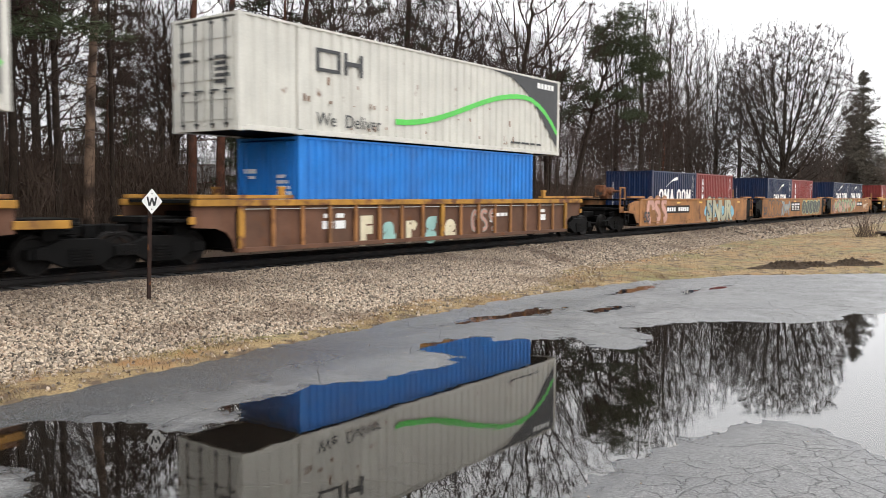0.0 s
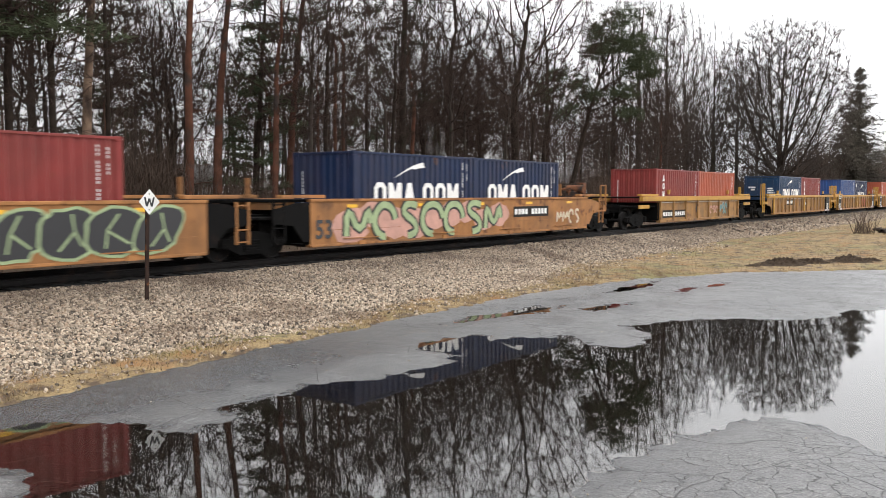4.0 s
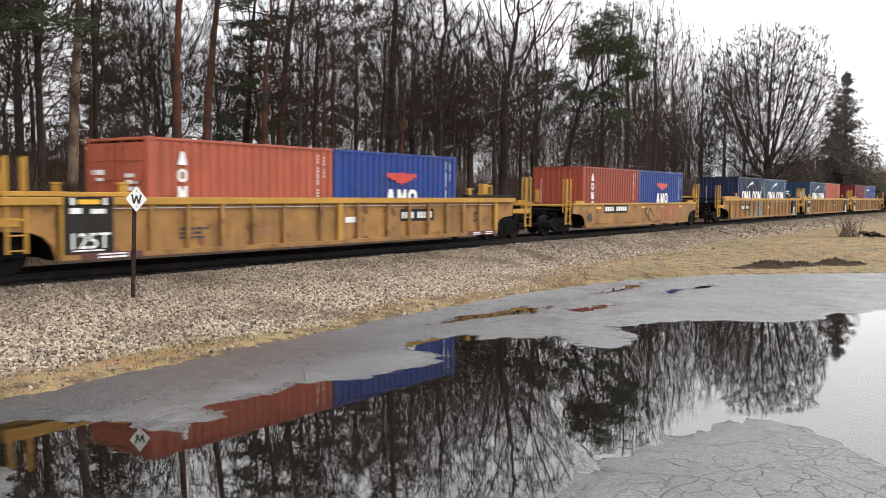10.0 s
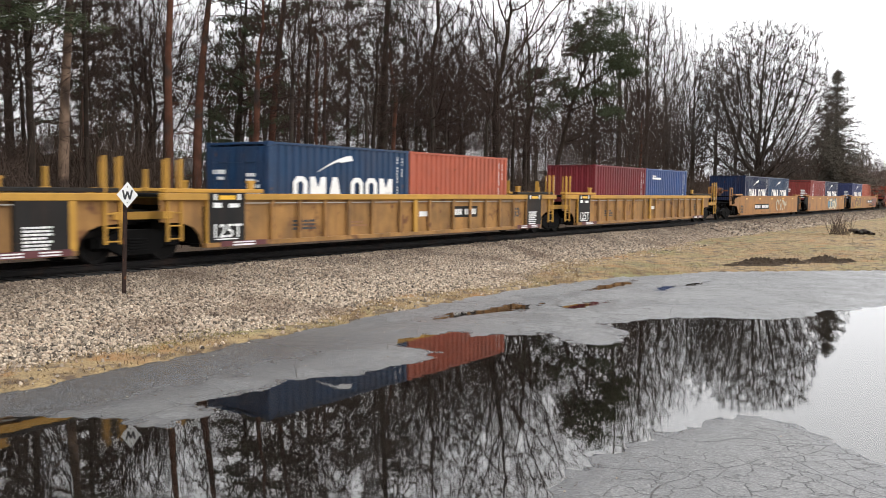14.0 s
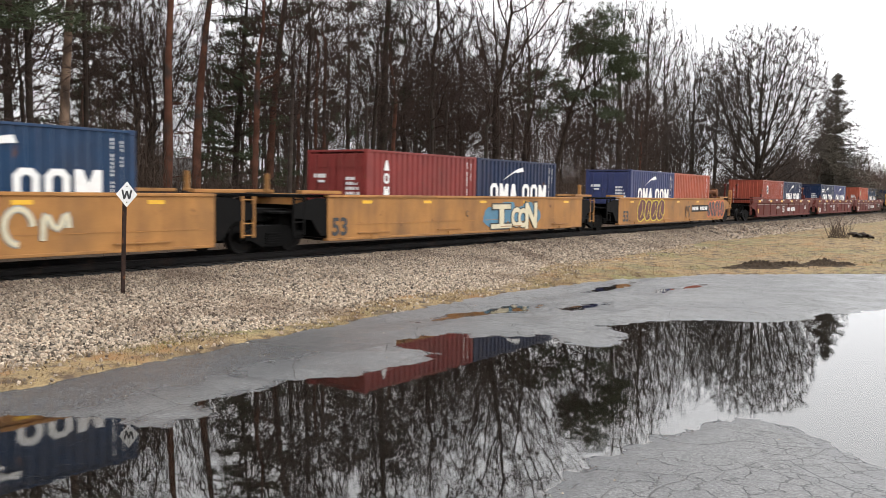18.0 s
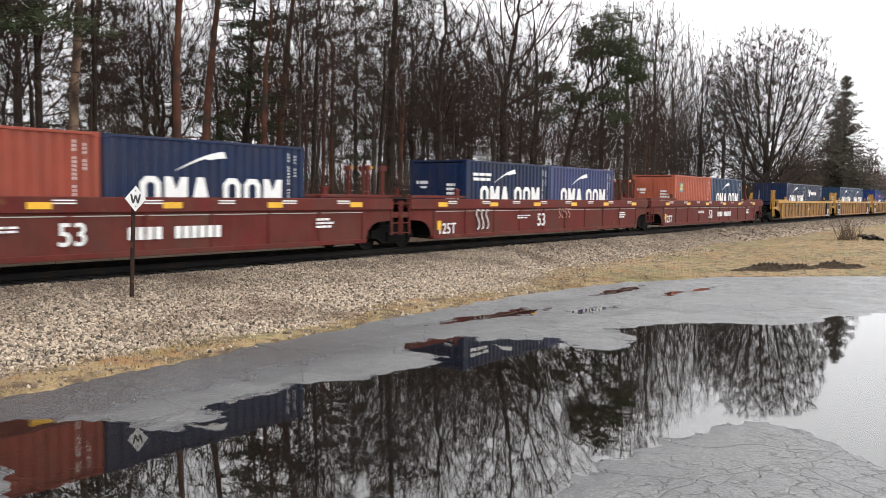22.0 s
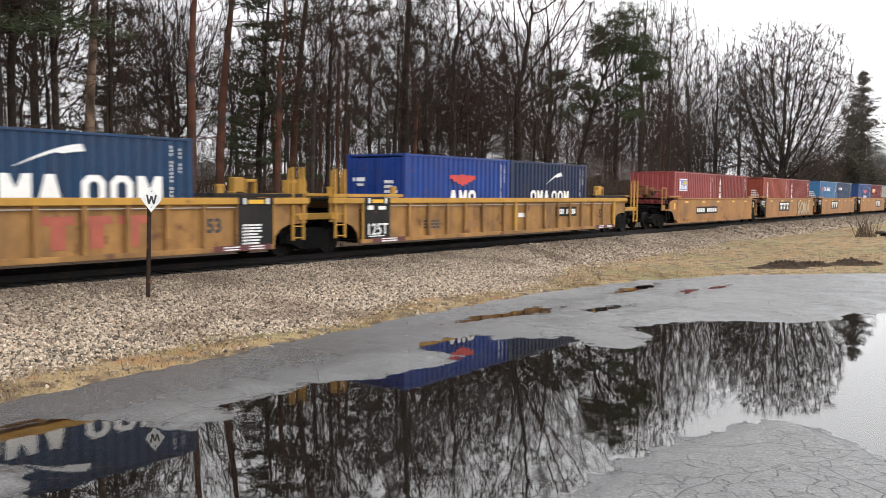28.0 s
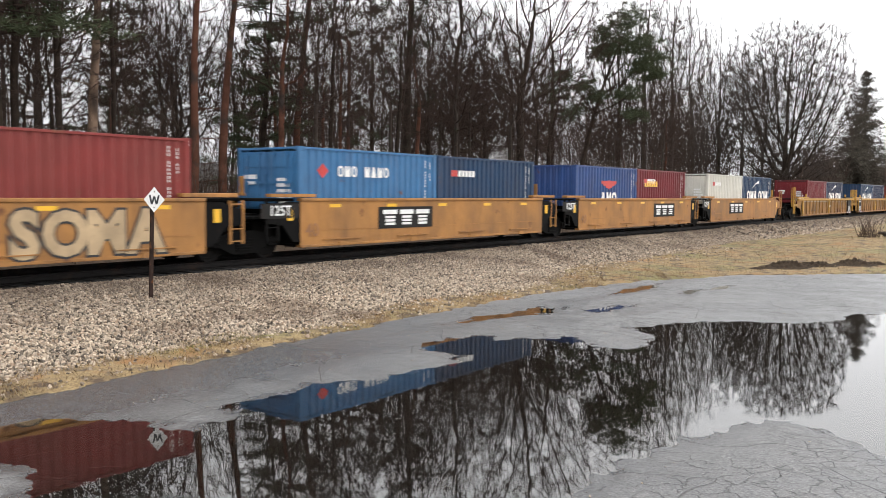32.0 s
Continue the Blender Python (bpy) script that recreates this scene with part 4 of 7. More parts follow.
def mark_container(p, art, L, H, W):
    y = -W / 2 - 0.004
    wh = M["white"]
    codes = [(0, 0.04, round(0.085 * i, 3), round(0.085 * i + 0.06, 3)) for i in range(15) if i not in (4, 11)]
    if L < 15 and art:
        bars(p, tuple(codes), L / 2 - 0.62, y, H - 1.45, wh)
        bars(p, tuple((a, b * 0.8, c, d) for a, b, c, d in codes[7:]), L / 2 - 0.38, y, H - 1.5, wh)
    if "wave" in art:
        h, t, z = 0.66, 0.17, 1.03
        x = -2.14
        for i, kind in enumerate("rnxrrn"):
            w = 0.66 if kind != "n" else 0.74
            glyph(p, kind, w - 0.1, h, t, x, y, z, wh)
            x += w + (0.30 if i == 2 else 0)
        piece("white_arc", shape(("swoosh", 1), lambda bm: swoosh(bm, 1.45, 0.50)), wh, p, "", pose(-1.2, y - 0.002, H - 0.76))
    if "wlow" in art:
        x = -1.6
        for i in range(6):
            glyph(p, "rnxrrn"[i], 0.42, 0.5, 0.115, x, y, 1.0, wh)
            x += 0.5 + (0.12 if i == 2 else 0)
        piece("white_arc", shape(("swoosh", 2), lambda bm: swoosh(bm, 1.2, 0.48)), wh, p, "", pose(-0.4, y - 0.002, H - 0.84))
    if "column" in art:
        for i in range(4):
            z = H - 0.62 - 0.40 * i
            glyph(p, "xrnr"[i], 0.26, 0.31, 0.08, -L / 2 + 0.8, y, z, wh)
    if "eagle" in art:
        x0 = -0.25
        bars(p, ((-0.75, 0.75, 0.22, 0.36), (-0.55, 0.55, 0.14, 0.24), (-0.3, 0.3, 0.06, 0.15), (-0.06, 0.06, 0.0, 0.4)), x0 + 0.3, y, H - 0.98, M["red_mark"], "red_wing_marking")
        for u, kd in ((-0.78, "x"), (-0.22, "n"), (0.32, "r")):
            glyph(p, kd, 0.46, 0.52, 0.14, x0 + 0.3 + u, y, H - 1.64, wh)
    if "pale_mid" in art:
        for i in range(8):
            if i != 3:
                glyph(p, "rnrxnxnr"[i], 0.22, 0.3, 0.06, -1.55 + 0.28 * i, y, H - 0.78, wh)
        piece("red_diamond_marking", shape("diamond", lambda bm: bm.faces.new([bm.verts.new(v) for v in ((-0.22, 0, 0), (0, 0, -0.2), (0.22, 0, 0), (0, 0, 0.2))])), M["red_mark"], p, "", pose(-2.15, y - 0.002, H - 0.63))
    if "row" in art:
        bars(p, tuple((0.2 * i, 0.2 * i + 0.15, 0, 0.2) for i in range(7)), -2.3, y, H - 0.66, wh, "white_block_marking")
        bars(p, ((0, 0.34, 0, 0.2),), -2.3, y - 0.003, H - 0.66, M["red_mark"], "red_block_marking")
    if "yrow" in art:
        bars(p, tuple((0.26 * i, 0.26 * i + 0.2, 0, 0.26) for i in range(6)), -2.2, y, H - 0.82, M["reflector"], "yellow_block_marking")
    if "crest" in art:
        bars(p, ((0, 0.42, 0.05, 0.65),), -1.9, y, H - 1.05, wh, "white_seal_panel")
        bars(p, ((0.06, 0.36, 0.36, 0.56), (0.06, 0.36, 0.12, 0.3)), -1.9, y - 0.003, H - 1.05, M["letter_dark"], "seal_marking")
    if "badge" in art:
        bars(p, ((0, 0.5, 0, 0.5),), -L / 2 + 0.7, y, H - 0.92, M["blue_spray"], "blue_badge")
        bars(p, ((0.08, 0.42, 0.1, 0.24), (0.16, 0.46, 0.28, 0.42)), -L / 2 + 0.7, y - 0.003, H - 0.92, M["yellow_spray"], "badge_marking")
    if "poster" in art:
        bars(p, ((0, 1.15, 0, 0.62),), -L / 2 + 0.65, y, H - 1.0, wh, "pale_panel")
        bars(p, ((0.03, 1.12, 0.04, 0.58),), -L / 2 + 0.65, y - 0.003, H - 1.0, M["lilac"], "panel_picture")
        bars(p, ((0.62, 1.09, 0.40, 0.5), (0.45, 1.0, 0.33, 0.40)), -L / 2 + 0.65, y - 0.006, H - 1.0, M["yellow_spray"], "panel_picture")
        bars(p, ((0.06, 0.2, 0.08, 0.5), (0.3, 0.46, 0.1, 0.3), (0.56, 0.7, 0.1, 0.26), (0.8, 1.02, 0.1, 0.28)), -L / 2 + 0.65, y - 0.006, H - 1.0, wh, "panel_picture")
    if "note" in art:
        bars(p, tuple(text_bars(1.3, 0.34, 2, 5)), -2.6, y, H - 0.72, wh, "white_text_marking")
    if "deer" in art:
        bars(p, tuple((0.32 * i + 0.95, 0.32 * i + 1.2, 0.05, 0.3) for i in range(6)), -2.0, y, H - 0.92, wh, "white_block_marking")
        bars(p, ((0.1, 0.5, 0, 0.4), (0.3, 0.75, 0.2, 0.5), (0, 0.2, 0.3, 0.6)), -2.0, y, H - 0.98, wh, "white_emblem")
    if "emblem" in art:
        bars(p, ((0, 0.3, 0.1, 0.25), (0.06, 0.36, 0.0, 0.12), (0.1, 0.2, 0.2, 0.38)), -L / 2 + 0.5, y, H - 0.62, wh, "white_emblem")
    if "line" in art:
        bars(p, ((0, 1.2, 0, 0.1), (0, 0.5, 0.14, 0.2)), -2.2, y, H - 0.55, wh, "white_text_marking")
    if "stripe" in art:
        stripe_container(p, L, H, y)


def stripe_container(p, L, H, y):
    """Green wave, dark corner and dark marks of the long white container."""
    d = M["letter_dark"]
    rows = ring_rows(0, 0, 0.95, 0.62, 0.13)
    bars(p, tuple(rows + [(1.1, 1.23, 0, 0.62), (1.23, 1.75, 0.26, 0.39), (1.75, 1.88, 0, 0.62)]), -L / 2 + 2.65, y, H - 1.15, d, "dark_outline_marking")
    write(p, "We", 0.52, -L / 2 + 3.05, y, 0.30, d)
    write(p, "Deliver", 0.52, -L / 2 + 4.55, y, 0.30, d)
    bars(p, tuple(text_bars(2.2, 0.12, 1, 8)), L / 2 - 3.6, y, 0.32, d)
    pts = [(-L / 2 + 6.0 + u * 0.1 * (L - 6.2), 0.62 + 1.42 * (0.5 - 0.5 * math.cos(min(1, u / 7.5) * 3.1416)) - max(0, u - 7.5) ** 2 * 0.19) for u in [i * 0.5 for i in range(21)]]
    def corner(bm):
        edge = [(L / 2 - 4.9, H - 0.09), (L / 2 - 3.6, H - 0.22), (L / 2 - 2.6, H - 0.62), (L / 2 - 1.7, H - 1.25), (L / 2 - 0.9, H - 2.0), (L / 2 - 0.2, 0.3)]
        a = [bm.verts.new((x, 0, z)) for x, z in edge]
        b = [bm.verts.new((max(x, L / 2 - 4.9 + i * 0.94), 0, H - 0.085)) for i, (x, z) in enumerate(edge)]
        b[-1].co.x = L / 2 - 0.17
        for i in range(len(a) - 1):
            bm.faces.new((a[i], a[i + 1], b[i + 1], b[i]))
    piece("dark_corner_paint", shape("dark_corner", corner), d, p, "", pose(0, y, 0))
    piece("green_wave_stripe", shape("green_wave", lambda bm: ribbon(bm, pts, 0.17)), M["green_line"], p, "", pose(0, y - 0.004, 0))
    bars(p, tuple((0.26 * i, 0.26 * i + 0.2, 0, 0.2) for i in range(5)), L / 2 - 1.75, y - 0.004, H - 0.42, M["white"])
    r = random.Random(4)
    rust = [(u, u + r.uniform(0.02, 0.09), v, v + r.uniform(0.04, 0.22)) for u, v in [(r.uniform(-6, 6.5), r.choice((0.25, 0.35, 0.9, 1.4))) for i in range(26)]]
    bars(p, tuple((round(a, 2), round(b, 2), round(c, 2), round(e, 2)) for a, b, c, e in rust), 0, y, 0, M["rust"], "rust_patch")


# ---- running gear ----
WHEEL_R = 0.42
WHEELS = []

def side_frame(bm):
    prism(bm, [(-1.15, 0.34), (-1.15, 0.56), (-0.75, 0.60), (-0.42, 0.74), (0.42, 0.74), (0.75, 0.60), (1.15, 0.56), (1.15, 0.34), (0.72, 0.34), (0.40, 0.16), (-0.40, 0.16), (-0.72, 0.34)], -0.09, 0.09)
    for s in (-1, 1):
        add_box(bm, s * 0.889 - 0.14, s * 0.889 + 0.14, -0.15, 0.12, 0.34, 0.58)


def wheel(bm, r=0.42):
    rings = []
    for rad, y in ((0.06, -0.10), (0.12, -0.09), (0.16, -0.045), (r - 0.09, -0.045), (r - 0.06, -0.07), (r, -0.07), (r, 0.045), (r + 0.028, 0.055), (r + 0.028, 0.07), (0.06, 0.07)):
        rings.append([bm.verts.new((rad * math.cos(a * 0.2618), y, rad * math.sin(a * 0.2618))) for a in range(24)])
    for a, b in zip(rings, rings[1:]):
        for i in range(24):
            bm.faces.new((a[i], a[(i + 1) % 24], b[(i + 1) % 24], b[i]))
    bm.faces.new(rings[0])


def wheelset(bm):
    """Two flanged wheels on their axle, with bolted end caps."""
    for q in (-1, 1):
        start = len(bm.verts)
        wheel(bm)
        bm.verts.ensure_lookup_table()
        for v in bm.verts[start:]:
            v.co.y = q * 0.76 - q * v.co.y
    rod(bm, 0.08, -1.13, 1.13)
    for q in (-1, 1):
        for i in range(3):
            a = i * 2.094
            add_box(bm, 0.05 * math.cos(a) - 0.014, 0.05 * math.cos(a) + 0.014, min(q * 1.13, q * 1.16), max(q * 1.13, q * 1.16), 0.05 * math.sin(a) - 0.014, 0.05 * math.sin(a) + 0.014)


def springs(bm):
    for i in range(5):
        z = 0.24 + i * 0.065
        add_box(bm, -0.26, 0.26, -0.13, 0.10, z, z + 0.035)


def rod(bm, r, x0, x1, axis="y", n=8):
    ends = []
    for q in (x0, x1):
        c = [(r * math.cos(i * 6.2832 / n), r * math.sin(i * 6.2832 / n)) for i in range(n)]
        ends.append([bm.verts.new((u, q, w) if axis == "y" else (q, u, w) if axis == "x" else (u, w, q)) for u, w in c])
    for i in range(n):
        bm.faces.new((ends[0][i], ends[0][(i + 1) % n], ends[1][(i + 1) % n], ends[1][i]))
    bm.faces.new(ends[0])
    bm.faces.new(ends[1])


def truck(parent, x):
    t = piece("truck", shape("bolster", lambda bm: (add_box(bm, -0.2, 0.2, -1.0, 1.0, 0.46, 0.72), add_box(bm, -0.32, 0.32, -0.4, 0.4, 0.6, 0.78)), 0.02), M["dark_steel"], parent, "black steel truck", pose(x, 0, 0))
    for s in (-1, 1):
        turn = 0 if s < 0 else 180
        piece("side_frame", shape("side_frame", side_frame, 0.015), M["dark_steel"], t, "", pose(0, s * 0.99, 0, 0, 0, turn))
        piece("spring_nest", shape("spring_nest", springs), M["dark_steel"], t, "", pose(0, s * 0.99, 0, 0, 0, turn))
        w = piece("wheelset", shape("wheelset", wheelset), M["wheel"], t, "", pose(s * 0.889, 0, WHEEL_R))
        WHEELS.append((w, s * 0.889))
    return t


# ---- well cars ----
def side_plate(bm, a, b, low, top, y):
    """A side from -b to b at the top, full depth between -a and a, arched over the trucks."""
    out = [(-a, low), (a, low), (a + 0.10, low + 0.30), (a + 0.28, low + 0.48), (a + 0.55, low + 0.58), (b, low + 0.62), (b, top), (-b, top), (-b, low + 0.62), (-a - 0.55, low + 0.58), (-a - 0.28, low + 0.48), (-a - 0.10, low + 0.30)]
    prism(bm, out, y, y + 0.03)


def ladder(bm, high):
    for u in (-0.19, 0.19):
        rod_at(bm, u, -0.02, 0.45, high, 0.028)
        if high > 2:
            rod_at(bm, u, 0.12, 0.95, high - 0.03, 0.022)
    for i in range(4):
        add_box(bm, -0.19, 0.19, -0.035, -0.005, 0.5 + 0.3 * i, 0.53 + 0.3 * i)


def rod_at(bm, x, y, z0, z1, r=0.022):
    add_box(bm, x - r, x + r, y - r, y + r, z0, z1)


def stanchion(bm):
    add_box(bm, -0.05, 0.05, -0.05, 0.05, 0, 0.95)
    add_box(bm, -0.15, 0.15, -0.07, 0.07, 0.82, 0.97)
    add_box(bm, -0.07, 0.07, -0.06, 0.06, 0, 0.14)


def hose(bm):
    """A short air hose that hangs in a bow."""
    pts = [(0.25 * i / 6, 0.06 - 0.32 * math.sin(i / 6 * 2.2)) for i in range(7)]
    rings = []
    for i, (x, z) in enumerate(pts):
        a, b = pts[max(0, i - 1)], pts[min(6, i + 1)]
        d = Vector((b[0] - a[0], 0, b[1] - a[1])).normalized()
        side = Vector((-d.z, 0, d.x))
        rings.append([bm.verts.new(Vector((x, 0, z)) + (side * math.cos(k * 1.0472) + Vector((0, 1, 0)) * math.sin(k * 1.0472)) * 0.024) for k in range(6)])
    for a, b in zip(rings, rings[1:]):
        for k in range(6):
            bm.faces.new((a[k], a[(k + 1) % 6], b[(k + 1) % 6], b[k]))
    bm.faces.new(rings[0])
    bm.faces.new(rings[-1])


def rail_loop(bm):
    rod_at(bm, -0.22, 0, 0, 0.62)
    rod_at(bm, 0.22, 0, 0, 0.62)
    add_box(bm, -0.242, 0.242, -0.022, 0.022, 0.60, 0.644)


def cone_box(bm):
    v = add_box(bm, -0.16, 0.16, -0.13, 0.13, 0, 0.3)
    for q in v:
        if q.co.z > 0.2:
            q.co.x *= 0.55
            q.co.y *= 0.55


POSTS = (0.77, 2.15, 3.2, 4.2, 5.2, 6.2, 7.2, 8.28)


def well_car(x, kind, half, truck_x, trucks, label, mats, group="well cars of the freight train", seed=0, ends=("bare", "bare")):
    """One well car unit. half: half length of the full-depth side; trucks: where it rests on trucks of its own."""
    ob = empty("well_car", label, "rail car", group)
    ob["x_in_train"], ob["z_in_train"] = x, 0.0
    ob["side"] = "smooth" if kind in ("smooth", "low") else kind
    body, trim = mats
    r = random.Random(seed)
    low, top = 0.28, (1.53 if kind != "low" else 1.30)
    lip = min(truck_x - 0.25, half + 1.25)
    if kind == "maroon" and len(trucks) and max(trucks) > 0:
        lip = truck_x + 0.30
    square = kind in ("flat", "smooth")
    for s in (-1, 1):
        m = pose(0, 0, 0) if s < 0 else pose(0, 0, 0, 0, 0, 180)
        y0 = {"ribbed": -1.39, "flat": -1.39, "maroon": -1.44}.get(kind, -1.48)
        if square:
            p = piece("side_panel", shape(("side_plate_square", kind, half), lambda bm: prism(bm, [(-half, low), (half, low), (half, top), (-half, top)], y0, y0 + 0.03)), body, ob, "", m)
        else:
            p = piece("side_panel", shape(("side_plate", half, lip, top, y0), lambda bm: side_plate(bm, half, lip, low, top, y0)), body, ob, "", m)
        if s < 0:
            near = p
        chord_h = {"ribbed": 0.13, "flat": 0.20, "maroon": 0.30, "smooth": 0.05, "low": 0.05}[kind]
        reach = {"flat": truck_x - 0.35, "smooth": half}.get(kind, lip)
        piece("top_chord", shape(("top_chord", kind, lip), lambda bm: add_box(bm, -reach, reach, -1.52, -1.33, top - chord_h, top + 0.03), 0.012), trim, p)
        piece("bottom_sill", shape(("bottom_sill", kind, half), lambda bm: add_box(bm, -half + 0.02, half - 0.02, -1.50, -1.28, low - 0.02, low + (0.10 if kind != "smooth" else 0.05)), 0.01), body, p)
        if kind in ("ribbed", "flat", "maroon"):
            k = {"ribbed": 16, "flat": 7, "maroon": 9}[kind]
            spots = [-half + 0.12 + (2 * half - 0.24) * i / k for i in range(k + 1)]
            if body is M["yellow"] and kind == "ribbed":
                spots = [q * u for q in (-1, 1) for u in POSTS] + [0.0]
            for u in spots:
                mid = kind == "ribbed" and (abs(u) < 0.01 or abs(u) > half - 0.2)
                w = 0.09 if mid else 0.05
                piece("post", shape(("post", kind, w, top), lambda bm: add_box(bm, -w, w, -1.505 if kind != "maroon" else -1.475, -1.43, low + 0.08, top - chord_h + 0.01), 0.008), trim if mid else M["orange_car"] if body is M["brown_car"] else body, p, "", pose(u, 0, 0))
            piece("conduit", shape(("conduit", kind, half), lambda bm: add_box(bm, -half + 0.1, half - 0.1, -1.462, -1.44, top - chord_h - 0.085, top - chord_h - 0.065)), M["conduit"], p)
        if kind in ("smooth", "low"):
            piece("seam", shape(("seam", half), lambda bm: add_box(bm, -half + 0.3, half - 0.3, -1.489, -1.48, 0.70, 0.715)), body, p)
            for i in range(5):
                u = -half * 0.8 + half * 1.6 * i / 4 + r.uniform(-0.1, 0.1)
                bars(p, ((-0.22, 0.22, 0, 0.09),), u, -1.483, top - 0.22, M["reflector"], "reflective_tape")
            for i in range(4):
                u = -half * 0.75 + half * 0.5 * i
                piece("step_bar", shape("step_bar", lambda bm: (add_box(bm, -0.75, 0.75, -1.535, -1.49, low + 0.16, low + 0.185), add_box(bm, -0.14, 0.14, -1.53, -1.47, low - 0.02, low + 0.09))), body, p, "", pose(u, 0, 0))
        if kind == "maroon":
            for i in range(6):
                bars(p, ((-0.26, 0.26, 0, 0.14),), -half * 0.94 + half * 1.88 * i / 5, -1.523, top - 0.22, M["reflector"], "reflective_tape")
            bars(p, tuple((round(u, 2), round(u + 0.5, 2), z, z + 0.03) for u in np.arange(-half + 0.8, half - 1, 2.1) for z in (0.0, 0.06)), 0, -1.523, top - 0.12, M["white"])
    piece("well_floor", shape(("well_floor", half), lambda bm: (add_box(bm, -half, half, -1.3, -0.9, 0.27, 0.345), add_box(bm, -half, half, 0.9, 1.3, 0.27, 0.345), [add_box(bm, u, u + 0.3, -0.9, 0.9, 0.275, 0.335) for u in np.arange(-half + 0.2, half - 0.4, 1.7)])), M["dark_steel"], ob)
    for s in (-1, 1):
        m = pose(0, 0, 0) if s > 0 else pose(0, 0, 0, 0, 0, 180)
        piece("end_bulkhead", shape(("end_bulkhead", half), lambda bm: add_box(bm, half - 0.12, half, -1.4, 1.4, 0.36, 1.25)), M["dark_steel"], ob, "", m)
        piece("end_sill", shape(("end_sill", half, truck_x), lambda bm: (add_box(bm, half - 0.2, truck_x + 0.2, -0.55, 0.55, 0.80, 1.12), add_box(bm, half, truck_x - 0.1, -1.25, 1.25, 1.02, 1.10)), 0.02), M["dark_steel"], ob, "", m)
        if kind != "low":
            d0, d1 = half - 1.9, lip - 0.08
            if kind == "smooth":
                d0, d1 = half - 0.6, half + 1.0
            if kind == "flat":
                d0, d1 = half + 0.1, truck_x - 0.3
            for q in (-1, 1):
                piece("end_deck", shape(("end_deck", kind, half, lip), lambda bm: add_box(bm, d0, d1, -0.11, 0.11, top + 0.05, top + 0.14), 0.01), body if kind == "maroon" else M["black_paint"] if s > 0 and kind == "ribbed" and ends[1] != "bare" else trim, ob, "", m @ pose(0, q * 1.35, 0))
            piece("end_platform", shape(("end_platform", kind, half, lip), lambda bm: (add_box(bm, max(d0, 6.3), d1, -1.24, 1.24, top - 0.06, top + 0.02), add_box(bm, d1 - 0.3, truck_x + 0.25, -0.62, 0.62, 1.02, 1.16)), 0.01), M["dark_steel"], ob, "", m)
        else:
            piece("end_deck", shape(("end_deck_low", half), lambda bm: (add_box(bm, 6.35, truck_x - 0.3, -1.40, 1.40, top - 0.10, top - 0.02), add_box(bm, 6.4, 7.2, -1.45, -1.35, top, top + 0.14), add_box(bm, 6.4, 7.2, 1.35, 1.45, top, top + 0.14)), 0.01), trim, ob, "", m)
        fit = trim if kind != "smooth" else body
        hx = truck_x - 0.55
        if kind == "smooth":
            outer = any(abs(u) < truck_x and u * s > 0 for u in trucks)
            for q in (-1, 1):
                piece("end_side", shape(("end_side", half, truck_x), lambda bm: prism(bm, [(half, 0.42), (half + 0.25, 0.42), (half + 0.62, 0.86), (truck_x - 0.45, 0.92), (truck_x - 0.45, 1.30), (half + 0.5, 1.46), (half, 1.46)], -1.46, -1.43)), body if outer else M["dark_steel"], ob, "", m @ pose(0, 0 if q < 0 else 2.89, 0))
                if half < 7:
                    bars(ob, ((0, 0.2, 0, 0.32),), s * (half + 0.35) - 0.1, -1.466, 0.98, M["reflector"], "reflective_tape")
        style = ends[0 if s < 0 else 1]
        outer = any(abs(u) < truck_x and u * s > 0 for u in trucks)
        hx = hx + (1.4 if outer and kind == "ribbed" and style != "bare" else 0.55 if kind == "maroon" else 0.3 if outer else 0)
        if outer and kind == "smooth":
            for q in (-s,):
                piece("rail_frame", shape(("rail_frame", kind == "low"), lambda bm: (rod_at(bm, -0.24, 0, 0.92, 2.05, 0.028), rod_at(bm, 0.24, 0, 0.92, 2.05, 0.028), add_box(bm, -0.268, 0.268, -0.028, 0.028, 2.02, 2.076), add_box(bm, -0.268, 0.268, -0.02, 0.02, 0.95, 1.2), add_box(bm, -0.24, 0.24, -0.02, 0.02, 1.55, 1.58))), fit, ob, "", m @ pose(hx + 0.28, q * 1.38, 0 if kind != "low" else -0.3))
            piece("brake_cylinder", shape("brake_cylinder", lambda bm: (rod(bm, 0.19, -0.45, 0.35, "y", 12), rod(bm, 0.06, 0.3, 0.7, "y", 8), add_box(bm, -0.24, 0.24, -0.2, 0.2, -0.35, -0.1), add_box(bm, 0.2, 0.5, -0.3, 0.1, -0.2, 0.28)), 0.02), M["rusty_iron"], ob, "rusty brake cylinder", m @ pose(hx - 0.3, -0.3 * s, top + 0.36))
            for q in (-1, 1):
                piece("side_ledge", shape(("side_ledge", half, truck_x), lambda bm: add_box(bm, half + 0.6, truck_x + 0.1, -0.07, 0.07, 0.93, 0.99)), fit, ob, "", m @ pose(0, q * 1.43, 0))
        if outer:
            for q in (-1, 1):
                piece("air_hose", shape("air_hose", hose), M["dark_steel"], ob, "", m @ pose(truck_x + 0.3, q * 0.35, 0.75))
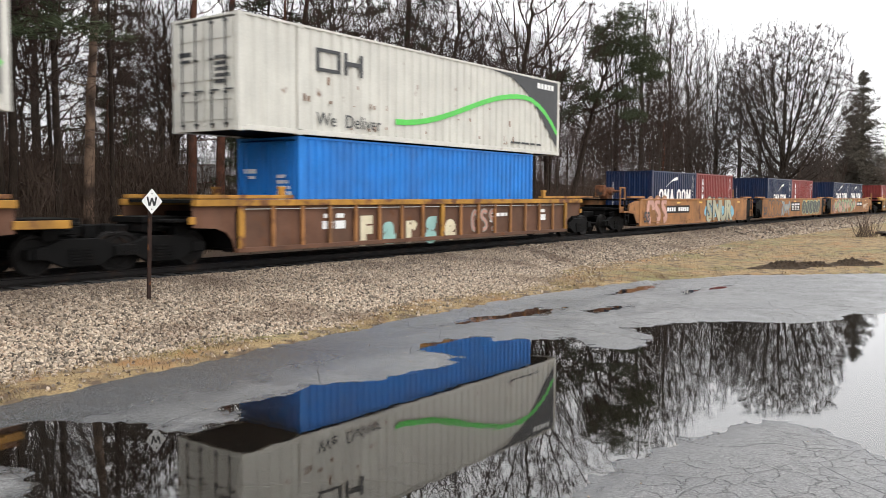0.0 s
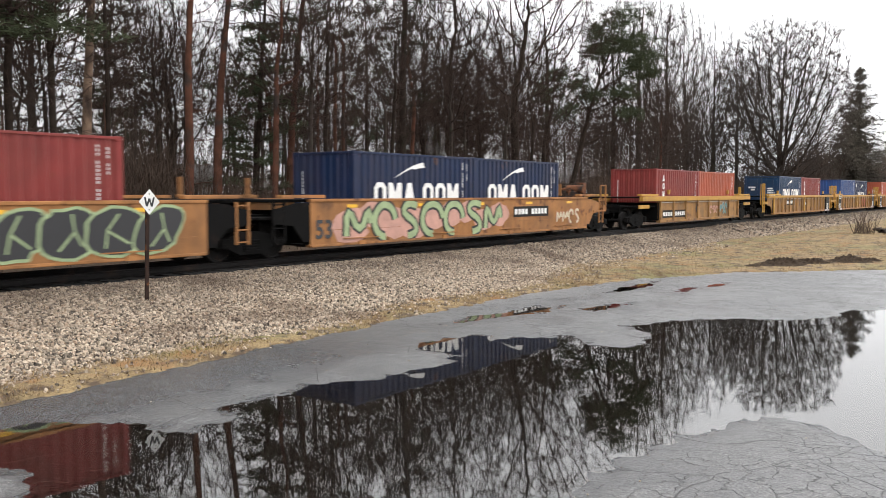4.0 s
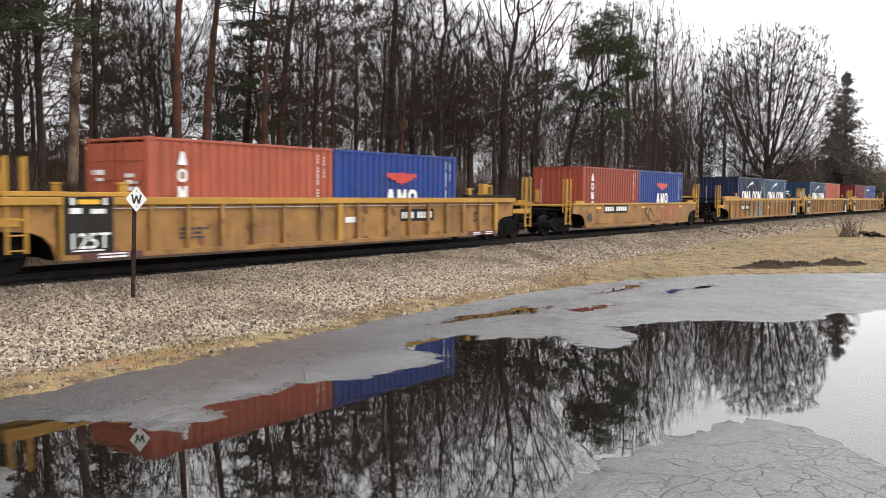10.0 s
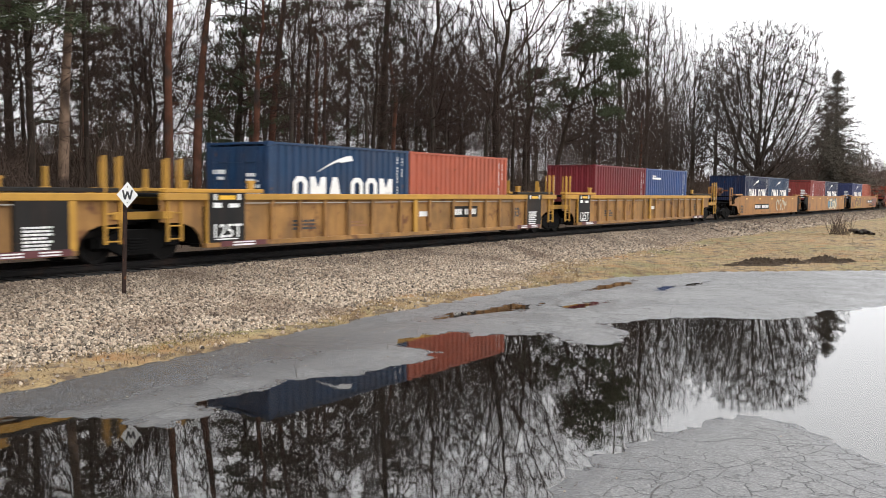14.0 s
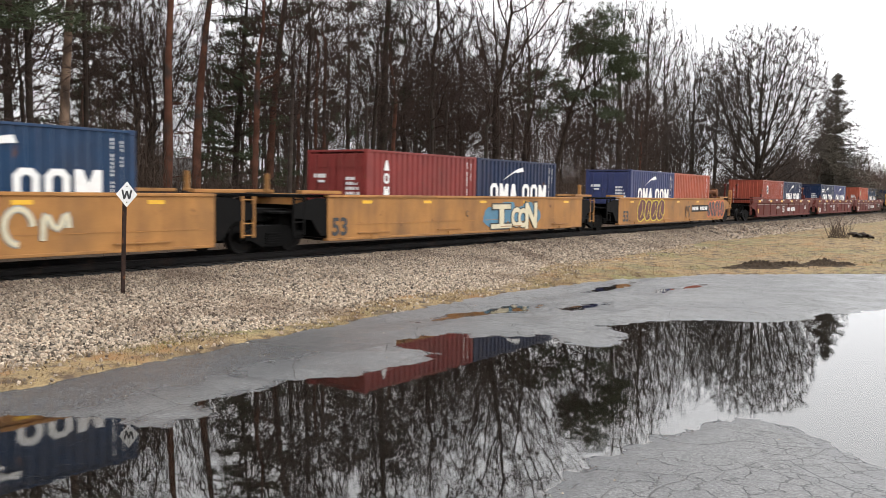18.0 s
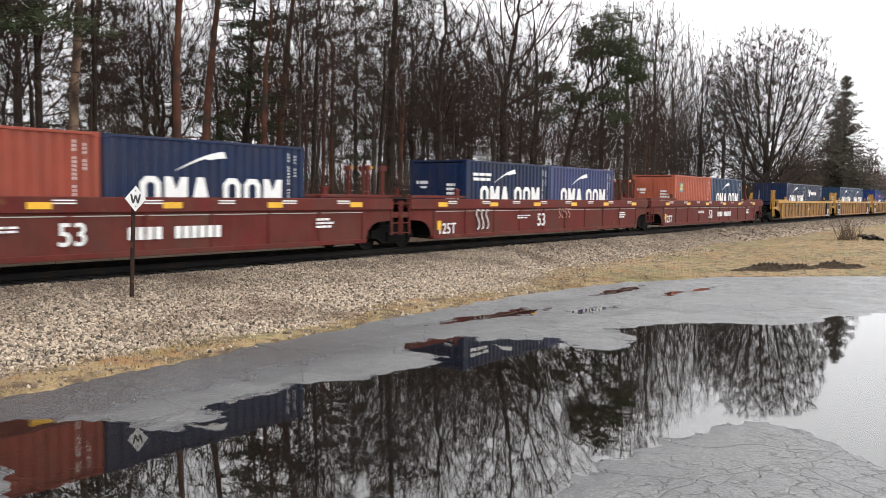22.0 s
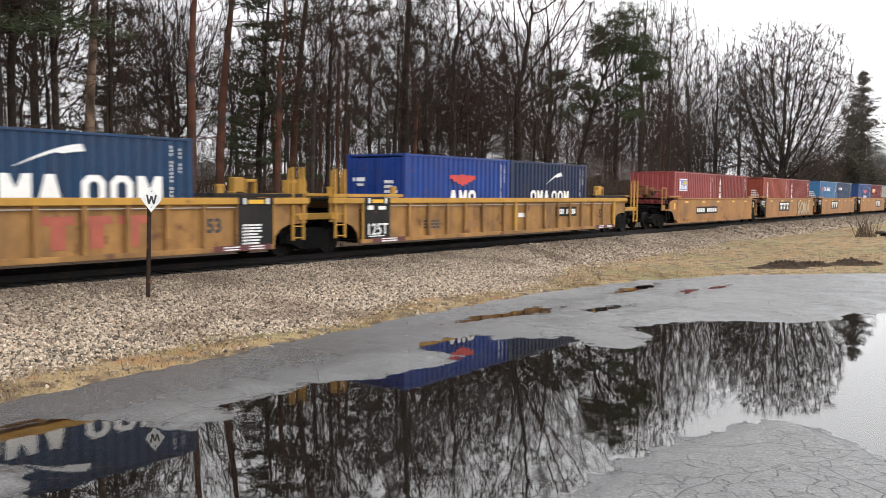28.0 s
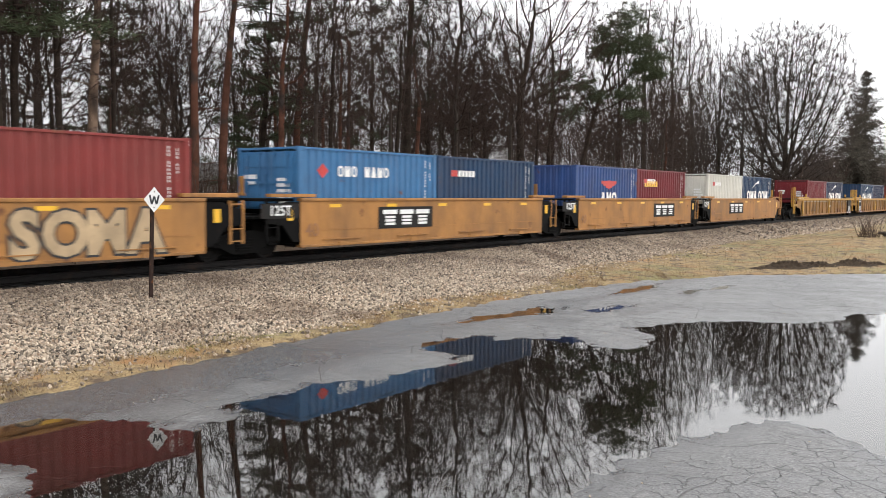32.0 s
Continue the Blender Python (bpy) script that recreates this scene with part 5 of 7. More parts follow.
        if style != "bare" or kind == "smooth":
            for q in (-1, 1):
                tall = (q == -s or kind == "smooth") and kind != "maroon"
                piece("ladder", shape(("ladder", tall, kind == "smooth"), lambda bm: ladder(bm, 2.36 if tall and kind != "smooth" else 1.5)), fit if kind != "smooth" or s > 0 else M["dark_steel"], ob, "", m @ pose(hx - 0.05, q * 1.42, 0, 0, 0, 0 if q < 0 else 180))
        if kind in ("ribbed", "flat", "maroon"):
            for q in (-1, 1):
                piece("side_step", shape(("side_step", kind, lip), lambda bm: add_box(bm, min(lip, hx) - 0.05, hx + 0.12, -1.44, -1.36, 0.98, 1.15), 0.01), fit, ob, "", m @ pose(0, 0 if q < 0 else 2.8, 0))
                piece("lifting_bracket", shape("lifting_bracket", lambda bm: (add_box(bm, -0.09, 0.09, -0.05, 0.05, 0, 0.2), add_box(bm, -0.12, 0.12, -0.06, 0.06, 0.17, 0.23)), 0.008), fit, ob, "", m @ pose(half - 1.6, q * 1.3, top + 0.13))
        if kind == "maroon":
            for q in (-1, 1):
                st = piece("stanchion", shape("stanchion", stanchion, 0.008), fit, ob, "", m @ pose(hx - 0.15, q * 0.4, top + 0.08))
                bars(st, ((-0.05, 0.05, 0.86, 0.94),), 0.1, -0.073, 0, M["reflector"], "reflective_tape")
        elif style == "box":
            piece("brake_housing", shape("brake_housing", lambda bm: (add_box(bm, -0.17, 0.17, -0.12, 0.12, 0.06, 0.46), add_box(bm, -0.2, -0.13, -0.14, 0.14, 0, 0.1), add_box(bm, 0.13, 0.2, -0.14, 0.14, 0, 0.1)), 0.02), fit, ob, "", m @ pose(hx - 0.75, 0.15 if s > 0 else -0.85, top + 0.1))
            piece("brake_stand", shape("brake_stand", lambda bm: (add_box(bm, -0.2, -0.14, -0.1, 0.1, 0, 0.42), add_box(bm, 0.14, 0.2, -0.1, 0.1, 0, 0.42), add_box(bm, -0.2, 0.2, -0.1, 0.1, 0.36, 0.44)), 0.01), fit, ob, "", m @ pose(hx - 0.2, 0.3 if s > 0 else -0.7, top + 0.08))
        elif style == "posts":
            piece("stand_plate", shape("stand_plate", lambda bm: (add_box(bm, -0.03, 0.03, -0.08, 0.08, 0, 0.52), add_box(bm, -0.06, 0.06, -0.1, 0.1, 0, 0.08)), 0.01), fit, ob, "", m @ pose(hx - 0.55, 0.3 * s, top + 0.08))
        elif kind in ("ribbed", "flat"):
            pass
        else:
            piece("guide_cone", shape("guide_cone", cone_box, 0.01), M["white_box"] if half < 7 else fit, ob, "", m @ pose(hx - 0.35, -1.05 * s, top - 0.06))
            piece("hand_rail", shape("hand_rail", rail_loop), fit, ob, "", m @ pose(hx, 1.0 * s, top - 0.2))
            piece("end_rail", shape("hand_rail", rail_loop), fit, ob, "", m @ pose(hx + 0.1, -1.3 * s, top - 0.75))
        piece("brake_pipe", shape("brake_pipe", lambda bm: (rod(bm, 0.03, 0, 0.9, "x"), add_box(bm, 0.2, 0.55, -0.12, 0.12, -0.2, 0.06)), 0), M["dark_steel"], ob, "", m @ pose(hx - 0.4, -0.8 * s, 0.92))
    for u in trucks:
        truck(ob, u)
    return ob, near


def coupler(ob, x, s):
    piece("coupler", shape("coupler", lambda bm: (add_box(bm, -0.2, 0.75, -0.11, 0.11, 0.72, 0.98), add_box(bm, 0.6, 0.95, -0.16, 0.18, 0.68, 1.0)), 0.03), M["dark_steel"], ob, "", pose(x, 0, 0, 0, 0, 0 if s > 0 else 180))


def black_plate(near, x0):
    piece("black_stencil_panel", shape("black_plate", lambda bm: add_box(bm, 0, 1.14, -1.508, -1.37, 0.38, 1.46)), M["black_paint"], near, "", pose(x0, 0, 0))


def stencil_ends(near, half, both=True):
    """Black panels with white load stencils at the ends of a side."""
    y = -1.508
    for s in ((-1, 1) if both else (-1,)):
        x0 = -half + 0.08 if s < 0 else half - 1.22
        black_plate(near, x0)
        bars(near, ((0, 1.14, 0, 0.17),), x0, -1.523, 1.395, M["black_paint"], "black_stencil_panel")
        bars(near, ((0.32, 0.82, 0.02, 0.12),), x0, -1.528, 1.395, M["reflector"], "reflective_tape")
        bars(near, ((0.16, 0.24, 0, 0.15), (0.9, 0.98, 0, 0.15)), x0, -1.528, 1.40, M["white"])
        if s < 0:
            write(near, "125T", 0.46, x0 + 0.57, y - 0.005, 0.50, M["white"], 0.006, "load_stencil")
        bars(near, ((0.15, 0.4, 0.8, 0.92), (0.62, 0.95, 0.8, 0.9), (0.2, 0.9, 0.02, 0.05)) if s < 0 else tuple(text_bars(0.6, 0.52, 7, 4)), x0 + (0 if s < 0 else 0.14), y - 0.005, 0.42, M["white"], "stencil_marking")
    bars(near, ((-0.75, 0.75, 0, 0.13),), -half + 1.2, y, 0.27, M["dkred_spray"], "red_stencil_panel")
    bars(near, ((-0.35, 0.35, 0, 0.04), (-0.35, 0.35, 0.07, 0.1)), -half + 1.2, y - 0.004, 0.28, M["white"])

# ---- the train: car units and their loads, by their place along the train at the start ----
ROLLING = []
FLOOR = 0.345
INK = {"navy": "navy blue", "navy2": "steel blue", "slate": "weathered slate-blue", "purple": "faded violet-blue", "royal": "royal blue", "blue": "mid blue", "pale_mid": "faded blue", "brick": "brick-red", "rose": "faded rose-red", "redbrown": "red-brown",
       "orange": "orange-red", "wine": "dark red", "white_box": "off-white", "sky_blue": "bright blue"}


def load(x, pair):
    for i, (mat, end, art) in enumerate(pair):
        marks = "with white block marks" if "wave" in art or "wlow" in art else "with a red wing marking" if "eagle" in art else "with upright white marks" if "column" in art else "with white code marks"
        lab = f"{INK[mat]} corrugated container {marks} in a car"
        c = container(x + (i - 0.5) * (FT20 + 0.076), FLOOR, M[mat], end, art, lab)
        ROLLING.append(c)


def car(x, kind, half, truck_x, trucks, label, mats, seed=0, couplers=(), ends=("posts", "posts")):
    ob, near = well_car(x, kind, half, truck_x, trucks, label, mats, seed=seed, ends=ends)
    for s in couplers:
        coupler(ob, s * (truck_x + 0.5), s)
    ROLLING.append(ob)
    return near


YEL = (M["yellow"], M["bright"])
RIB = "yellow steel well car with ribbed sides and black load stencils"
SMO = "tan smooth-sided steel well car with sprayed graffiti"
MAR = "maroon steel well car with white stencils and yellow tape"


def ribbed(x, pos, seed, pitch=20.0, stand="posts"):
    """One unit of a three-unit set: pos 0 first, 1 middle, 2 last."""
    tr = ((-9.75,) if pos == 0 else (-pitch / 2,)) + ((9.75,) if pos == 2 else ())
    near = car(x, "ribbed", 8.4, 9.85, tr, RIB, YEL, seed, (-1,) if pos == 0 else (1,) if pos == 2 else (), ("posts" if pos == 0 else stand, stand))
    if pos != 0:
        stencil_ends(near, 8.4, pos == 1)
    elif pos == 0:
        black_plate(near, 7.05)
        bars(near, tuple(text_bars(0.62, 0.5, 7, 4)), 7.2, -1.513, 0.42, M["white"], "stencil_marking")
    bars(near, ((-0.9, 0.9, 0, 0.14),), 7.35, -1.508, 0.27, M["dkred_spray"], "red_stencil_panel")
    bars(near, ((-0.6, -0.15, 0, 0.03), (0.2, 0.65, 0, 0.03), (-0.6, -0.15, 0.06, 0.09), (0.2, 0.65, 0.06, 0.09)), 7.35, -1.512, 0.29, M["white"])
    write(near, "53", 0.46, 6.55 if pos < 2 else 7.15, -1.397, 0.74, M["letter_dark"], 0.014, "length_stencil")
    bars(near, tuple(text_bars(0.9, 0.3, 3, seed)), -5.4, -1.397, 0.6, M["letter_dark"], "stencil_marking")
    bars(near, ((0, 0.5, 0, 0.16),), 0.3, -1.397, 0.85, M["white"], "white_placard")
    bars(near, tuple(text_bars(0.8, 0.2, 2, seed + 1)), -3.1, -1.397, 0.62, M["brown_spray"], "stencil_marking")
    return near


def build_train():
    # lead car, leaving at the start
    car(-0.2, "ribbed", 7.4, 10.2, (-10.2, 10.2), "brown and yellow steel well car loaded with two containers", (M["brown_car"], M["worn_yellow"]), 1, (-1, 1), ("bare", "bare"))
    ROLLING.append(container(-0.2, FLOOR, M["navy"], "d", "plain", "dark blue corrugated forty-foot container in a well car", 12.192, 2.896))
    ROLLING.append(container(0.42, FLOOR + 2.91, M["white_box"], "d", "stripe", "long off-white container with a green wave stripe, on another container", 16.154, 2.896, 2.591))
    # brown car with sprayed letters and a double stack
    near = car(22.25, "ribbed", 8.4, 10.2, (-10.2, 10.2), "brown and yellow steel well car with large sprayed letters", (M["brown_car"], M["worn_yellow"]), 2, (-1, 1), ("bare", "bare"))
    for ch, x, z, size, mat in (("F", -3.62, 0.30, 1.05, "cream"), ("a", -2.58, 0.31, 1.12, "teal_pale"), ("r", -1.55, 0.31, 1.15, "cream"), ("g", -0.52, 0.47, 1.05, "teal_pale"), ("e", 0.52, 0.31, 1.15, "cream")):
        write(near, ch, size, x, -1.398, z, M[mat], 0.075, "graffiti_letter")
    bars(near, tuple(text_bars(1.1, 0.2, 1, 3)), 3.3, -1.398, 0.95, M["white"], "stencil_marking")
    graffiti(near, 1.7, 0.45, 1.6, 0.75, 3, 31, M["pink_spray"], M["grey_spray"], -1.392, 0.1)
    for x in (-5.4, -4.9, 2.9, 6.4):
        bars(near, ((0, 0.4, 0, 0.22), (0.05, 0.35, 0.3, 0.42)), x, -1.397, 0.75, M["white"], "white_placard")
    ROLLING.append(container(22.25, FLOOR, M["sky_blue"], "d", "", "bright blue corrugated forty-foot container under a white one", 12.192, 2.896))
    ROLLING.append(container(22.16, FLOOR + 2.91, M["white_box"], "d", "stripe", "long off-white container with a green wave stripe, on a blue one", 16.154, 2.896, 2.591))
    # orange three-unit set with dense graffiti
    OR = (M["orange_car"], M["orange_car"])
    lab = "weathered orange smooth-sided well car covered in graffiti"
    near = car(45.9, "smooth", 8.1, 9.8, (-9.75,), lab, OR, 3, (-1,))
    spray_cloud(near, 0.85, 0.40, 4.3, 0.9, 5, 41, M["sky_spray"], -1.484)
    spray_word(near, (("S", 1.75, 1.3, 0.36), ("N", 1.7, 2.5, 0.36), ("U", 1.65, 3.62, 0.36), ("R", 1.6, 4.65, 0.38)), M["sage_spray"], M["black_spray"])
    graffiti(near, -7.3, 0.40, 2.5, 1.15, 3, 42, M["pink_spray"], M["brown_spray"], -1.484, 0.3)
    number_box(near, -4.8, 0.90, 3.0)
    write(near, "53", 0.7, -7.4, -1.55, 0.45, M["letter_dark"], 0.016, "length_stencil")
    load(45.9, (("navy", "p", "wave"), ("brick", "p", "column")))
    near = car(65.5, "smooth", 8.1, 9.8, (-9.8,), lab, OR, 4)
    bubble_tag(near, -6.9, 0.33, 3.2, 1.15, 4, 43, M["orange_car"], M["black_spray"])
    graffiti(near, -3.8, 0.36, 2.4, 1.0, 5, 44, M["grey_spray"], M["blue_spray"], -1.484, 0.14)
    bubble_tag(near, 2.0, 0.32, 5.3, 1.16, 5, 45, M["black_spray"], M["green_spray"])
    logo_box(near, -1.2, 0.72, 2.5)
    write(near, "53", 0.7, -7.5, -1.50, 0.5, M["letter_dark"], 0.016, "length_stencil")
    load(65.5, (("navy", "p", "wlow"), ("brick", "p", "column")))
    near = car(85.1, "smooth", 8.1, 9.8, (-9.8, 9.75), lab, OR, 5, (1,))
    graffiti(near, -6.8, 0.33, 8.2, 1.15, 7, 46, M["green_spray"], M["black_spray"], -1.484, 0.2, M["pink_spray"])
    number_box(near, 2.3, 0.92, 2.4)
    graffiti(near, 5.4, 0.5, 2.0, 0.6, 4, 47, M["cream"], M["pink_spray"], -1.484, 0.08)
    write(near, "53", 0.7, -7.6, -1.50, 0.5, M["letter_dark"], 0.016, "length_stencil")
    load(85.1, (("navy", "p", "wave"), ("navy", "p", "wave")))
    # short single car with a flat top edge
    near = car(107.35, "flat", 6.25, 8.75, (-8.05, 8.05), "yellow short well car with a broad flat top edge", YEL, 6, (-1, 1), ("bare", "bare"))
    write(near, "40", 0.55, -0.75, -1.397, 0.72, M["letter_dark"], 0.006, "length_stencil")
    number_box(near, -5.6, 0.55, 3.2)
    graffiti(near, 1.2, 0.6, 1.5, 0.4, 3, 48, M["pink_spray"], M["pink_spray"], -1.392, 0.07)
    graffiti(near, 2.9, 0.55, 1.3, 0.6, 3, 49, M["teal"], M["grey_spray"], -1.392, 0.12)
    bars(near, ((0, 0.36, 0, 0.05), (0, 0.36, 0.1, 0.15), (0, 0.36, 0.2, 0.25)), 4.3, -1.397, 0.7, M["letter_dark"])
    load(107.35, (("brick", "p", "column"), ("orange", "p", "x")))
    # yellow ribbed set
    near = ribbed(129.6, 0, 7, stand="box")
    number_box(near, -4.9, 0.95, 2.2)
    load(129.6, (("navy2", "d", "wave"), ("brick", "p", "column")))
    near = ribbed(149.6, 1, 8, stand="box")
    logo_red(near, 3.2, 0.5)
    load(149.6, (("blue", "p", "x"), ("navy", "p", "wlow emblem")))
    near = ribbed(169.6, 2, 9, stand="box")
    number_box(near, 2.9, 0.9, 1.6)
    load(169.6, (("orange", "d", "column"), ("royal", "p", "eagle")))
    # low yellow single car
    near = car(191.5, "low", 6.3, 8.2, (-7.85, 7.85), "yellow low-sided short well car with tapered ends", YEL, 10, (-1, 1))
    write(near, "40", 0.5, -6.0, -1.50, 0.55, M["letter_dark"], 0.016, "length_stencil")
    number_box(near, -4.4, 0.95, 2.4)
    logo_red(near, 3.4, 0.45)
    graffiti(near, 0.1, 0.45, 1.0, 0.65, 2, 51, M["black_spray"], M["black_spray"], -1.484, 0.05)
    load(191.5, (("redbrown", "p", "column"), ("royal", "p", "eagle")))
    # second yellow ribbed set
    near = ribbed(213.9, 0, 11)
    number_box(near, -5.8, 0.85, 1.5)
    spray_word(near, (("L", 1.2, -3.68, 0.40), ("U", 1.2, -2.66, 0.42), ("G", 1.2, -1.45, 0.42)), M["teal"], M["brown_spray"], -1.394)
    load(213.9, (("navy", "p", "wave"), ("slate", "p", "wave")))
    near = ribbed(234.0, 1, 12)
    number_box(near, 2.2, 0.85, 1.5)
    load(234.0, (("navy2", "d", "wave"), ("orange", "p", "x")))
    near = ribbed(254.0, 2, 13)
    load(254.0, (("wine", "p", "x"), ("blue", "p", "line")))
    # tan smooth set with graffiti
    TAN = (M["tan"], M["tan"])
    near = car(278.0, "smooth", 8.1, 9.8, (-9.75,), SMO, TAN, 14, (-1,))
    number_box(near, -4.5, 0.68, 3.6)
    graffiti(near, 1.3, 0.45, 3.1, 0.85, 4, 52, M["cream"], M["grey_spray"], -1.484, 0.09)
    write(near, "53", 0.7, -7.7, -1.50, 0.42, M["letter_dark"], 0.016, "length_stencil")
    write(near, "B", 0.3, 0.0, -1.50, 0.85, M["letter_dark"], 0.0, "length_stencil")
    load(278.0, (("navy", "p", "wave"), ("navy2", "p", "wave")))
    near = car(298.2, "smooth", 8.1, 9.8, (-9.8,), SMO, TAN, 15)
    spray_cloud(near, 0.5, 0.40, 3.5, 0.95, 5, 88, M["blue_spray"], -1.484)
    spray_word(near, (("C", 0.95, 2.35, 0.45), ("O", 0.95, 2.92, 0.42), ("N", 1.3, 3.55, 0.38)), M["cream"], M["black_spray"])
    bars(near, ((0, 1.4, 0.72, 0.98), (0.48, 0.92, 0.24, 0.74), (-0.1, 1.5, 0, 0.26)), 0.6, -1.506, 0.33, M["black_spray"], "graffiti_outline")
    bars(near, ((0.06, 1.34, 0.77, 0.93), (0.54, 0.86, 0.19, 0.79), (-0.04, 1.44, 0.05, 0.21)), 0.6, -1.516, 0.33, M["cream"], "graffiti_letter")
    write(near, "53", 0.7, -7.6, -1.50, 0.42, M["letter_dark"], 0.016, "length_stencil")
    write(near, "C", 0.3, -1.0, -1.50, 0.85, M["letter_dark"], 0.0, "length_stencil")
    load(298.2, (("brick", "d", "column"), ("navy", "p", "wave")))
    near = car(318.4, "smooth", 8.1, 9.8, (-9.8, 9.75), SMO, TAN, 16, (1,))
    bubble_tag(near, -5.7, 0.33, 3.4, 1.18, 4, 53, M["dkred_spray"], M["yellow_spray"])
    bubble_tag(near, 5.1, 0.36, 3.0, 1.12, 5, 54, M["black_spray"], M["orange_spray"])
    number_box(near, 2.3, 0.85, 2.7)
    graffiti(near, 1.1, 0.45, 0.8, 0.7, 2, 55, M["black_spray"], M["brown_spray"], -1.484, 0.07)
    write(near, "53", 0.7, -7.3, -1.50, 0.42, M["letter_dark"], 0.016, "length_stencil")
    load(318.4, (("purple", "d", "wave"), ("orange", "p", "x")))
    # maroon set
    MA = (M["maroon"], M["maroon"])
    for i, (x, pair) in enumerate(((342.8, (("redbrown", "p", "crest"), ("navy", "p", "wave"))), (362.9, (("navy", "d", "wave note"), ("purple", "p", "wave"))), (383.1, (("orange", "d", "badge"), ("navy2", "p", "wave"))))):
        near = car(x, "maroon", 8.4, 9.85, (((-9.75,), (-10.05,), (-10.05, 9.75))[i]), MAR, MA, 17 + i, ((-1,), (), (1,))[i])
        write(near, "53", 0.68, -0.85 if i != 1 else -1.15, -1.482, 0.55, M["white"], 0.008, "length_stencil")
        if i != 1:
            bars(near, tuple((round(0.23 * j + (0.3 if j > 3 else 0), 2), round(0.23 * j + 0.17 + (0.3 if j > 3 else 0), 2), 0, 0.28) for j in range(10)), 0.45, -1.482, 0.62, M["white"], "number_marking")
        if i:
            write(near, "125T", 0.5, -7.6, -1.482, 0.42, M["white"], 0.006, "load_stencil")
        bars(near, tuple(text_bars(1.0, 0.16, 2, 60 + i)), -3.0, -1.482, 0.85, M["white"], "stencil_marking")
        bars(near, tuple(text_bars(0.7, 0.3, 3, 63 + i)), 6.3, -1.482, 0.75, M["white"], "stencil_marking")
        bars(near, ((0, 0.22, 0, 0.3),), -8.15, -1.482, 0.55, M["reflector"], "reflective_tape")
        if i == 1:
            graffiti(near, -5.9, 0.45, 0.9, 0.8, 3, 56, M["white"], M["maroon"], -1.476, 0.05)
            graffiti(near, 0.2, 0.8, 1.1, 0.45, 4, 57, M["pink_spray"], M["maroon"], -1.476, 0.04)
        load(x, pair)
    # third yellow ribbed set
    near = ribbed(407.0, 0, 21, stand="box")
    load(407.0, (("navy", "p", "wave"), ("navy", "p", "deer")))
    near = ribbed(427.2, 1, 22, stand="box")
    logo_red(near, 3.5, 0.5)
    load(427.2, (("navy2", "d", "wave"), ("navy2", "p", "wave")))
    near = ribbed(447.3, 2, 23, stand="box")
    number_box(near, 3.2, 0.9, 1.6)
    load(447.3, (("royal", "d", "eagle"), ("navy", "p", "wlow")))
    # five-unit short set
    lab = "tan smooth-sided short well car with a dark lettered panel"
    pairs = ((("rose", "p", "poster"), ("brick", "p", "column")), (("redbrown", "d", "column"), ("brick", "p", "column")), (("pale_mid", "d", "pale_mid"), ("navy2", "p", "row")), (("blue", "p", "eagle"), ("wine", "p", "yrow")), (("white_box", "d", "row"), ("navy2", "p", "wave")))
    for i, pair in enumerate(pairs):
        x = (469.4, 485.15, 500.8, 516.4, 532.1)[i]
        near = car(x, "smooth", 6.3, 7.85, ((-7.85, 7.75) if i == 4 else (-7.75,) if i == 0 else (-7.85,)), lab, TAN, 24 + i, (-1,) if i == 0 else (1,) if i == 4 else ())
        write(near, "40", 0.5, -5.9, -1.50, 0.55, M["brown_spray"], 0.004, "length_stencil")
        if i == 0:
            number_box(near, -3.5, 0.78, 3.2)
            write(near, "B", 0.32, 0.5, -1.50, 0.85, M["letter_dark"], 0, "length_stencil")
        else:
            logo_box(near, -3.2 if i != 3 else 1.4, 0.75, 2.6)
            bars(near, ((0.1, 1.4, 0.12, 0.5),), -7.75, -1.466, 0.92, M["black_paint"], "black_stencil_panel")
            write(near, "125T", 0.36, -7.0, -1.474, 1.12, M["white"], 0.004, "load_stencil")
        if i == 1:
            spray_word(near, (("S", 1.25, 2.0, 0.42), ("O", 1.2, 2.85, 0.44), ("M", 1.2, 3.75, 0.44), ("A", 1.25, 4.7, 0.42)), M["tan_spray"], M["black_spray"])
        load(x, pair)
    # more ribbed cars far behind
    for i, (x, pair) in enumerate(((554.0, (("wine", "d", "x"), ("navy", "p", "wave"))), (574.0, (("navy2", "p", "wave"), ("navy", "p", "x"))), (594.0, (("brick", "p", "x"), ("orange", "p", "x"))))):
        ribbed(x, i, 30 + i)
        load(x, pair)


def number_box(near, x, z, w):
    y = -1.493 if near.parent["side"] == "smooth" else -1.398
    bars(near, ((-0.08, w + 0.08, -0.07, 0.31),), x, y, z, M["black_paint"], "black_number_panel")
    k = 10
    bars(near, tuple((round(w * i / k, 3), round(w * (i + 0.72) / k, 3), 0.02, 0.22) for i in range(k) if i != 4), x, y - 0.005, z, M["white"], "number_marking")


def logo_box(near, x, z, w):
    bars(near, ((0, w, -0.08, 0.56),), x, -1.490, z, M["black_paint"], "black_panel")
    for u in (0.08, 0.38, 0.68):
        rows = [(round(u * w, 3), round(u * w + 0.25 * w, 3), 0.34, 0.47)] + [(round((u + 0.04) * w, 3), round((u + 0.21) * w, 3), z0, z0 + 0.07) for z0 in (0.02, 0.12, 0.22)]
        bars(near, tuple(rows), x, -1.496, z, M["white"], "white_block_marking")


